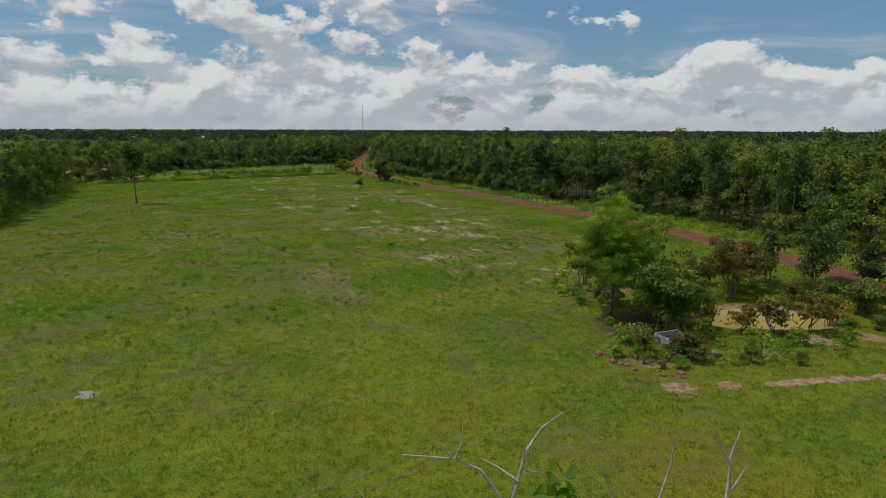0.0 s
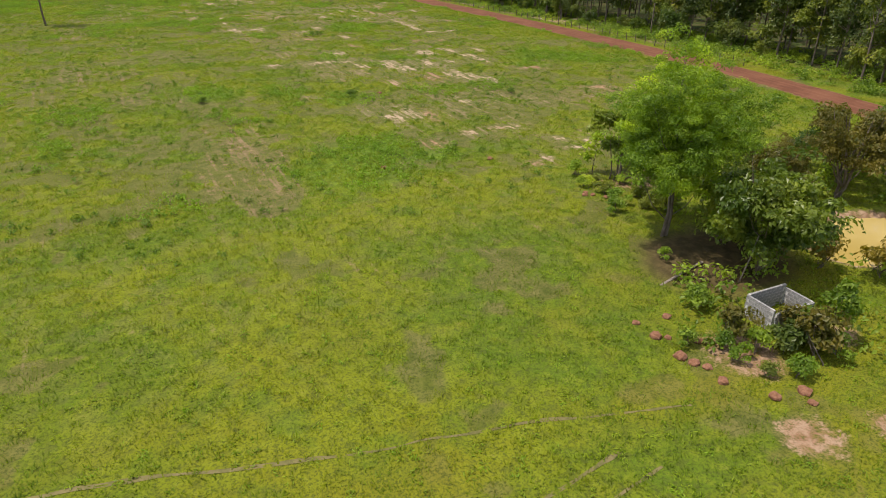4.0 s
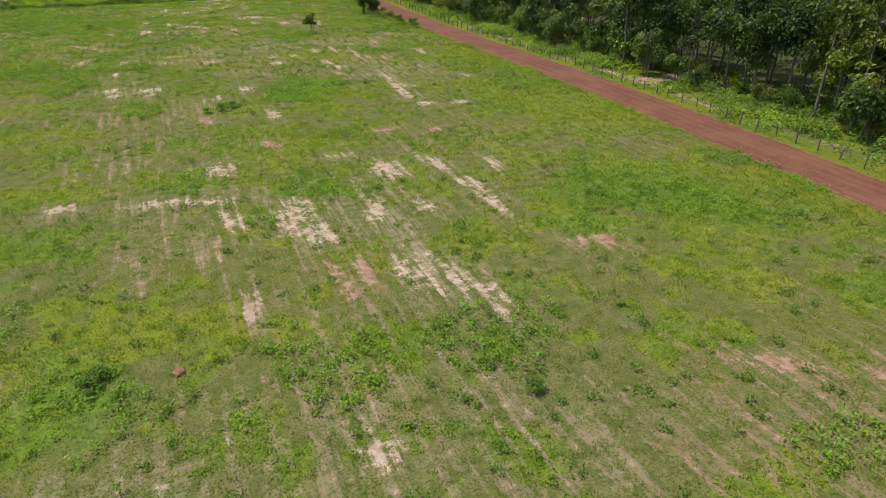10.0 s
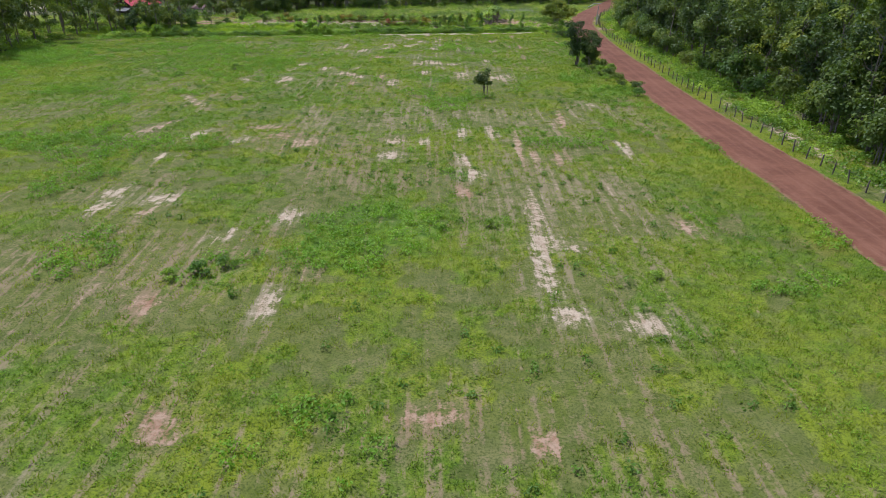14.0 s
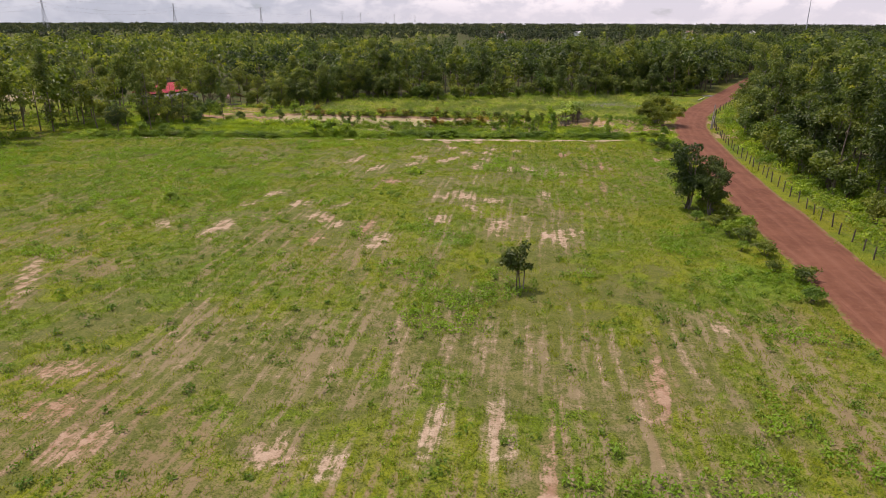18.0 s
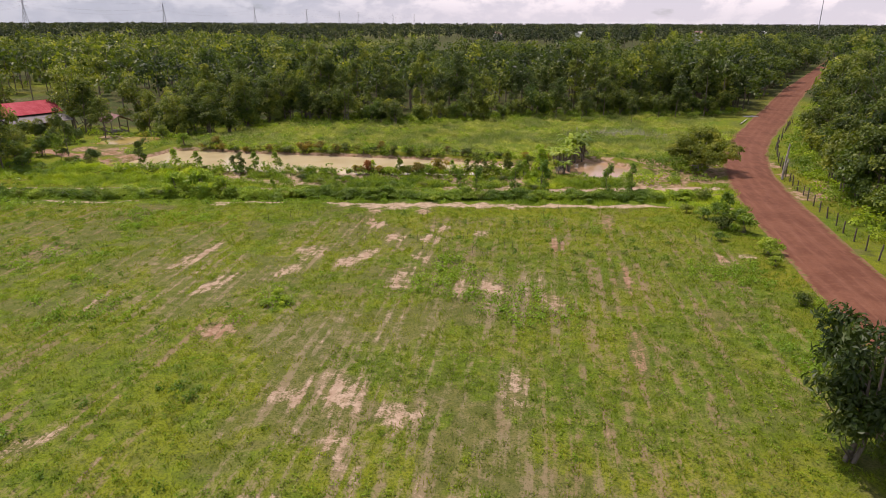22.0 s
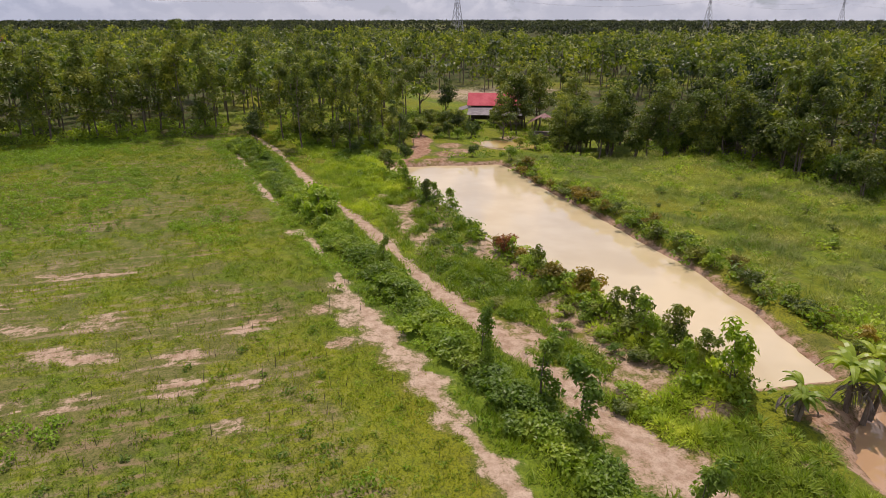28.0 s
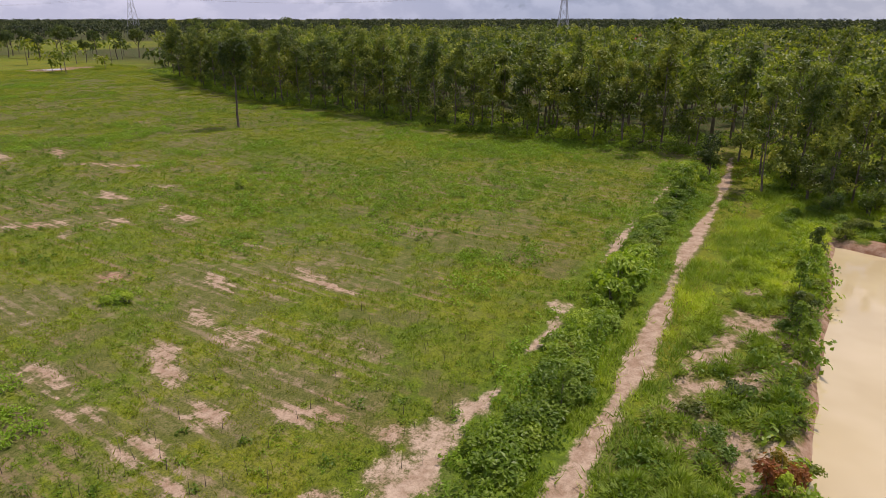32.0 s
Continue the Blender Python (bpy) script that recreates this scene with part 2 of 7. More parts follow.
def ground_material():
    m, n, b = material("field_ground", 0.95, 0.1)
    p = n.place()
    big, mid, small, fine, grass = grass_colour(n, p)
    sward = n.mix(n.ramp(n.noise(p, 0.9, 5.0, 0.65), 0.38, 0.62), (0.095, 0.112, 0.022), (0.172, 0.162, 0.050))
    sward = n.mix(n.math("MULTIPLY", n.ramp(big, 0.42, 0.6), 0.5), sward, (0.125, 0.145, 0.017))
    grass = n.mix(1.0, grass, (0.98, 0.96, 1.0), "MULTIPLY")
    grass = n.mix(n.ramp(n.math("ADD", n.attr("drift"), n.math("MULTIPLY", n.math("SUBTRACT", small, 0.5), 0.9)), 0.25, 0.75), sward, grass)
    grass = n.mix(n.math("MULTIPLY", n.ramp(n.noise(p, 0.55, 4.0, 0.65), 0.46, 0.62), n.math("MULTIPLY", n.attr("rowy"), 0.35)), grass, (0.165, 0.155, 0.06))
    grass = n.mix(n.math("MULTIPLY", n.math("SUBTRACT", 1.0, n.attr("rowy")), n.math("MULTIPLY", n.ramp(n.noise(n.mapping(p, (0.05, 0.14, 1.0)), 1.0, 4.0, 0.6), 0.42, 0.62), 0.6)), grass, (0.20, 0.185, 0.014))
    rows = n.noise(n.mapping(p, (1.9, 0.11, 1.0)), 1.0, 4.0, 0.6)
    lanes = n.noise(n.mapping(p, (0.9, 0.05, 1.0)), 1.0, 3.0, 0.6)
    # old planting rows, about a metre apart, wandering a little
    sep_p = n.node("ShaderNodeSeparateXYZ")
    n.put(sep_p.inputs[0], p)
    wander = n.math("MULTIPLY", n.noise(n.mapping(p, (0.3, 0.10, 1.0)), 1.0, 3.0), 14.0)
    furrow = n.math("SINE", n.math("ADD", n.math("MULTIPLY", sep_p.outputs[0], 5.9), wander))
    grass = n.mix(n.math("MULTIPLY", n.ramp(fine, 0.54, 0.38), 0.7), grass, (0.055, 0.072, 0.014))
    grass = n.mix(n.math("MULTIPLY", n.attr("lush"), 0.5), grass, n.mix(n.ramp(small, 0.4, 0.65), (0.065, 0.14, 0.012), (0.13, 0.24, 0.022)))
    sand = n.mix(n.ramp(small, 0.35, 0.65), (0.37, 0.275, 0.178), (0.53, 0.42, 0.295))
    red = n.mix(n.ramp(small, 0.35, 0.65), (0.25, 0.125, 0.07), (0.38, 0.25, 0.16))
    dirt = n.mix(n.attr("red"), sand, red)
    dirt = n.mix(n.math("MULTIPLY", n.ramp(fine, 0.55, 0.35), 0.35), dirt, (0.20, 0.15, 0.08))
    lines = n.math("ADD", n.math("MULTIPLY", n.math("SUBTRACT", rows, 0.5), 1.5), n.math("MULTIPLY", furrow, n.math("MULTIPLY", n.ramp(n.noise(p, 0.16, 3.0), 0.38, 0.62), 0.12)))
    rough = n.math("ADD", n.math("ADD", n.math("MULTIPLY", lines, n.attr("rowy")), n.math("MULTIPLY", small, 1.2)), n.math("MULTIPLY", fine, 0.8))
    rough = n.math("SUBTRACT", rough, 1.0)
    worn = n.math("ADD", n.math("MULTIPLY", n.ramp(lanes, 0.54, 0.76), n.math("MULTIPLY", n.attr("worn"), 0.42)), n.math("MULTIPLY", n.attr("worn"), 0.16))
    thin = n.math("MULTIPLY", n.ramp(n.math("ADD", n.math("ADD", worn, n.math("MULTIPLY", n.attr("worn"), 0.12)), n.math("MULTIPLY", rough, 0.8)), 0.16, 0.50), 0.9)
    grass = n.mix(thin, grass, n.mix(n.attr("red"), (0.24, 0.205, 0.11), (0.24, 0.165, 0.09)))
    edge = n.math("ADD", n.attr("bare"), rough)
    litter_and_shade = n.mix(n.ramp(mid, 0.4, 0.6), (0.045, 0.06, 0.016), (0.085, 0.07, 0.03))
    litter_and_shade = n.mix(n.ramp(small, 0.5, 0.62), litter_and_shade, (0.06, 0.10, 0.02))
    # dark brown mix: the big tree's shade painted into the ground colour
    litter_and_shade = n.mix(n.math("MULTIPLY", n.attr("red"), 0.8), litter_and_shade, n.mix(n.ramp(small, 0.42, 0.6), (0.075, 0.045, 0.028), (0.12, 0.07, 0.045)))
    col = n.mix(n.attr("wood"), n.mix(n.ramp(edge, 0.40, 0.78), grass, dirt), litter_and_shade)
    n.put(b.inputs["Base Color"], col)
    n.put(b.inputs["Normal"], n.bump(n.math("ADD", n.math("MULTIPLY", small, 0.6), n.math("MULTIPLY", fine, 0.4)), 0.8, 0.22))
    return m


def road_material():
    m, n, b = material("laterite", 0.92, 0.15)
    p = n.place()
    big, small, fine = n.noise(p, 0.25, 4.0), n.noise(p, 2.0, 5.0, 0.6), n.noise(p, 14.0, 3.0)
    streaks = n.noise(n.mapping(p, (1.6, 0.12, 1.0)), 1.0, 4.0, 0.6)
    col = n.mix(n.ramp(big, 0.35, 0.65), (0.128, 0.051, 0.028), (0.182, 0.077, 0.043))
    col = n.mix(n.math("MULTIPLY", n.ramp(small, 0.5, 0.7), 0.45), col, (0.22, 0.10, 0.06))
    col = n.mix(n.math("MULTIPLY", n.math("MULTIPLY", n.attr("rut"), n.ramp(streaks, 0.35, 0.6)), 0.6), col, (0.27, 0.13, 0.08))
    col = n.mix(n.math("MULTIPLY", n.ramp(streaks, 0.56, 0.70), 0.4), col, (0.105, 0.036, 0.022))
    col = n.mix(n.math("MULTIPLY", n.ramp(fine, 0.55, 0.35), 0.4), col, (0.13, 0.05, 0.03))
    # loose gravel, dust and weeds creep in from the sides
    shoulder = n.math("ADD", n.attr("edge"), n.math("MULTIPLY", n.math("SUBTRACT", n.noise(p, 0.9, 5.0, 0.65), 0.5), 0.9))
    col = n.mix(n.ramp(shoulder, 0.72, 0.95), col, n.mix(n.ramp(small, 0.4, 0.6), (0.24, 0.12, 0.07), (0.14, 0.13, 0.035)))
    n.put(b.inputs["Base Color"], col)
    n.put(b.inputs["Normal"], n.bump(n.math("ADD", n.math("MULTIPLY", small, 0.6), n.math("MULTIPLY", streaks, 0.4)), 0.7, 0.08))
    return m


def water_material(name, a, c):
    m, n, b = material(name, 0.06, 0.5)
    p = n.place()
    n.put(b.inputs["Base Color"], n.mix(n.ramp(n.noise(p, 0.15, 3.0), 0.35, 0.65), a, c))
    n.put(b.inputs["Normal"], n.bump(n.noise(p, 1.6, 3.0), 0.10, 0.05))
    return m


M_GROUND, M_ROAD = ground_material(), road_material()
M_WATER = water_material("silty_water", (0.50, 0.41, 0.22), (0.56, 0.47, 0.27))
M_BROWN_WATER = water_material("brown_water", (0.34, 0.21, 0.10), (0.42, 0.27, 0.15))
M_OCHRE_WATER = water_material("ochre_water", (0.42, 0.31, 0.09), (0.50, 0.38, 0.14))
M_PUDDLE = water_material("rain_water", (0.26, 0.25, 0.19), (0.34, 0.33, 0.27))
M_TEAK = leaf_material("teak_leaves", (0.078, 0.122, 0.022), (0.148, 0.20, 0.036), (0.25, 0.29, 0.056))
M_BRIGHT = leaf_material("fresh_leaves", (0.10, 0.19, 0.010), (0.25, 0.39, 0.018), (0.40, 0.54, 0.035), through=0.36)
M_WAXY = leaf_material("waxy_leaves", (0.06, 0.11, 0.018), (0.11, 0.18, 0.028), (0.20, 0.27, 0.05), gloss=0.34)
M_DARK = leaf_material("dark_leaves", (0.042, 0.072, 0.016), (0.08, 0.125, 0.027), (0.14, 0.185, 0.042))
M_RUST = leaf_material("rusty_leaves", (0.12, 0.13, 0.02), (0.21, 0.165, 0.026), (0.28, 0.225, 0.045))
M_RED_LEAF = leaf_material("reddish_leaves", (0.16, 0.07, 0.03), (0.24, 0.10, 0.05), (0.28, 0.16, 0.06))
M_VINE = leaf_material("vine_leaves", (0.115, 0.21, 0.02), (0.21, 0.325, 0.033), (0.31, 0.42, 0.052))
M_GRASS = grass_material()
# distance haze is put into this duller, bluer leaf colour
M_FAR = leaf_material("far_hazed_leaves", (0.040, 0.058, 0.028), (0.055, 0.078, 0.034), (0.075, 0.10, 0.044), gloss=0.8, through=0.15)
M_WEED = leaf_material("weed_leaves", (0.14, 0.25, 0.016), (0.20, 0.34, 0.022), (0.27, 0.41, 0.03), gloss=0.55, through=0.4, vary=0.35)
M_TUFT = leaf_material("tuft_blades", (0.135, 0.225, 0.016), (0.195, 0.295, 0.021), (0.255, 0.34, 0.024), gloss=0.6, through=0.42, vary=0.5)
M_HERB = leaf_material("herb_leaves", (0.09, 0.16, 0.016), (0.15, 0.25, 0.024), (0.23, 0.33, 0.034), gloss=0.5, vary=0.3)
M_LUSH = leaf_material("lush_grass", (0.17, 0.28, 0.020), (0.27, 0.39, 0.03), (0.36, 0.46, 0.048), gloss=0.6, through=0.35)
M_DRY = leaf_material("dry_grass", (0.19, 0.26, 0.045), (0.28, 0.34, 0.09), (0.41, 0.42, 0.19), gloss=0.7, through=0.35)
M_BANANA = leaf_material("banana_leaves", (0.13, 0.22, 0.02), (0.21, 0.31, 0.03), (0.30, 0.39, 0.05), gloss=0.4, through=0.35)
M_BARK = plain_material("bark", (0.11, 0.085, 0.06), (0.23, 0.19, 0.15), 4.0, 0.9, 0.6, stretch=(1, 1, 0.25))
M_DEAD = plain_material("bleached_bark", (0.26, 0.22, 0.18), (0.50, 0.46, 0.40), 6.0, 0.85, 0.4, stretch=(1, 1, 0.3))
M_POST = plain_material("weathered_post", (0.07, 0.055, 0.045), (0.16, 0.13, 0.10), 6.0, 0.9, 0.5, stretch=(1, 1, 0.2))
M_WIRE = plain_material("rusty_wire", (0.12, 0.10, 0.09), (0.20, 0.16, 0.13), 20.0, 0.6, 0.1, metal=0.8)
M_BLOCK = plain_material("concrete_block", (0.19, 0.19, 0.19), (0.32, 0.31, 0.30), 5.0, 0.9, 0.5)
M_MORTAR = plain_material("mortar", (0.42, 0.41, 0.39), (0.58, 0.57, 0.55), 8.0, 0.95, 0.4)
M_TIMBER = plain_material("grey_timber", (0.14, 0.11, 0.085), (0.28, 0.24, 0.20), 5.0, 0.85, 0.4, stretch=(1, 1, 0.2))
M_RED_TIN = plain_material("red_sheet", (0.42, 0.06, 0.07), (0.53, 0.11, 0.12), 0.8, 0.75, 0.1, spec=0.15)
M_GREY_TIN = plain_material("weathered_sheet", (0.15, 0.135, 0.13), (0.26, 0.235, 0.225), 1.2, 0.75, 0.2, spec=0.15)
M_RUST_TIN = plain_material("rust_sheet", (0.20, 0.09, 0.08), (0.34, 0.23, 0.21), 1.2, 0.75, 0.2, spec=0.15)
M_DARK_WOOD = plain_material("dark_boards", (0.045, 0.032, 0.026), (0.10, 0.075, 0.06), 3.0, 0.85, 0.3)
M_STEEL = plain_material("galvanised_steel", (0.30, 0.31, 0.33), (0.42, 0.43, 0.45), 1.0, 0.55, 0.1, metal=0.3)
M_STONE = plain_material("laterite_stone", (0.17, 0.075, 0.04), (0.30, 0.15, 0.09), 5.0, 0.95, 0.8)
# rut earth whose brown also stands for the shadow in the groove
M_RUT = plain_material("shadowed_rut_earth", (0.12, 0.115, 0.035), (0.20, 0.165, 0.07), 1.2, 0.95, 0.5)
M_WHITE = plain_material("white_paint", (0.70, 0.70, 0.68), (0.82, 0.82, 0.80), 2.0, 0.6, 0.1)

# ---- plan ----
ROAD_LINE = [(58, -60), (70, -10), (83, 28), (93.5, 60), (99.5, 88), (101.4, 125), (102.0, 160), (101.6, 195), (102.4, 230), (103.6, 258), (105.8, 283), (110.5, 305), (117.5, 324), (132, 358), (157, 417), (186, 480), (240, 600)]
ROAD_HALF = 3.2
POND = [(20.6, 281.0), (50.0, 282.8), (79.0, 286.0), (80.0, 291.6), (66.0, 294.6), (23.6, 296.2)]
GROVE_POND = (62.5, 44.0, 6.5, 4.2, -28.0)     # x, y, half length, half width, turn
SMALL_POND = (87.3, 291.3, 4.4, 5.2, 10.0)


def spline(points, step):
    """Evenly stepped smooth line through the points."""
    p = np.array([points[0], *points, points[-1]], float)
    out = []
    for i in range(1, len(p) - 2):
        a, b_, c, d = p[i - 1], p[i], p[i + 1], p[i + 2]
        k = max(2, int(np.linalg.norm(c - b_) / step))
        for s in np.linspace(0, 1, k, endpoint=False):
            out.append(0.5 * (2 * b_ + (c - a) * s + (2 * a - 5 * b_ + 4 * c - d) * s * s + (3 * b_ - a - 3 * c + d) * s ** 3))
    out.append(p[-1])
    return np.array(out)


def hash_grid(ix, iy, seed):
    v = (ix.astype(np.int64) * 374761393 + iy.astype(np.int64) * 668265263 + seed * 974711) & 0x7FFFFFFF
    v = ((v ^ (v >> 13)) * 1274126177) & 0x7FFFFFFF
    return ((v ^ (v >> 16)) & 0xFFFF) / 65535.0


def vnoise(x, y, seed=0):
    x0, y0 = np.floor(x), np.floor(y)
    fx, fy = x - x0, y - y0
    fx, fy = fx * fx * (3 - 2 * fx), fy * fy * (3 - 2 * fy)
    a, b_ = hash_grid(x0, y0, seed), hash_grid(x0 + 1, y0, seed)
    c, d = hash_grid(x0, y0 + 1, seed), hash_grid(x0 + 1, y0 + 1, seed)
    return (a * (1 - fx) + b_ * fx) * (1 - fy) + (c * (1 - fx) + d * fx) * fy


def fbm(x, y, seed=0, octaves=3):
    s, amp, total = 0.0, 1.0, 0.0
    for k in range(octaves):
        s = s + amp * vnoise(x * 2 ** k, y * 2 ** k, seed + k)
        total += amp
        amp *= 0.5
    return s / total


def step(v, low, high):
    t = np.clip((v - low) / (high - low), 0, 1)
    return t * t * (3 - 2 * t)


def line_distance(x, y, points):
    best = np.full(np.shape(x), 1e9)
    for (ax, ay), (bx, by) in zip(points[:-1], points[1:]):
        dx, dy = bx - ax, by - ay
        t = np.clip(((x - ax) * dx + (y - ay) * dy) / (dx * dx + dy * dy), 0, 1)
        best = np.minimum(best, np.hypot(x - ax - t * dx, y - ay - t * dy))
    return best


def inside(x, y, poly):
    """Signed distance-like value of a convex counter-clockwise polygon, negative within."""
    d = np.full(np.shape(x), -1e9)
    for (ax, ay), (bx, by) in zip(poly, poly[1:] + poly[:1]):
        n_ = math.hypot(bx - ax, by - ay)
        d = np.maximum(d, ((x - ax) * (by - ay) - (y - ay) * (bx - ax)) / n_)
    return d


def oval(x, y, o):
    c, s = math.cos(radians(o[4])), math.sin(radians(o[4]))
    u, v = (x - o[0]) * c + (y - o[1]) * s, -(x - o[0]) * s + (y - o[1]) * c
    return (np.hypot(u / o[2], v / o[3]) - 1) * min(o[2], o[3])


ROAD_PATH = spline(ROAD_LINE, 1.2)
ROAD_COARSE = [tuple(p) for p in spline(ROAD_LINE, 12)]
HEDGE_PATH = [(-2, 263.0), (13, 265.6), (38, 268.9), (50.5, 270.7), (60, 272.1), (68, 273.1), (74, 273.8), (80, 274.6), (92, 275.9), (97, 276.3)]
FRONT_TRACK = [(-6, 261.6), (8, 263.5), (26, 265.0), (31, 265.7), (45, 267.7), (57, 268.7), (65, 269.5), (73, 270.6), (78, 271.0), (86, 272.0), (95, 272.7), (100, 273.0)]
BACK_TRACK = [(-14, 265.6), (-5, 267.1), (8, 269.1), (29, 271.1), (50, 273.9), (60.6, 274.8), (66, 275.6), (73.5, 276.8), (78, 277.5), (86.5, 279.3), (92, 280.3), (101, 281.8)]
GROVE_TRACK = [(46, 31.4), (50, 30.3), (56, 28.5), (80, 22)]
RUT_A = [(6, 31.0), (12.8, 31.9), (23.6, 34.7), (32, 36.0)]
RUT_B = [(2, 31.8), (7.9, 32.6), (13.5, 33.7), (22.6, 36.0), (31, 37.4)]
RUT_C = [(2, 47.5), (11.5, 45.6), (21.1, 42.6), (27.6, 40.9), (36, 38.2)]
HOUSE_TRACK = [(22.0, 283), (14.0, 288.0), (4, 291.5), (-8, 293)]
NORTH_X, NORTH_Y = (-40, 22, 50, 62, 74, 96, 112, 122, 140), (318, 326, 329.5, 332, 340, 349, 349, 354, 380)    # edge of the north wood
LEFT_EDGE = [(-104, -40), (-56, 58), (-19, 158), (-15, 194), (-11, 222), (-10, 259)]


def pond_value(x, y):
    wob = (fbm(x / 4.0, y / 4.0, 31) - 0.5) * 1.6
    return np.minimum(np.minimum(inside(x, y, POND) + wob * 0.6, oval(x, y, SMALL_POND) + wob), oval(x, y, GROVE_POND) + wob)


def ground_z(x, y):
    x, y = np.asarray(x, float), np.asarray(y, float)
    d_road = line_distance(x, y, ROAD_COARSE)
    soft = step(d_road, 3.0, 8.0)
    h = ((fbm(x / 14, y / 14, 3) - 0.5) * 0.5 + (fbm(x / 2.4, y / 2.4, 7) - 0.5) * 0.34) * soft
    pv = pond_value(x, y)
    near = (y > 262) & (y < 300) & (x > 10) & (x < 95)
    h = h + np.where(near, np.exp(-((pv - 1.6) / 1.1) ** 2) * 0.45, 0)
    h = h - 1.2 * step(y, 306.8, 310.6) * step(x, 34, 20) * step(y, 360, 330)
    h = h * step(pv, -0.2, 1.0) - 1.3 * step(pv, 0.5, -1.2)
    return h


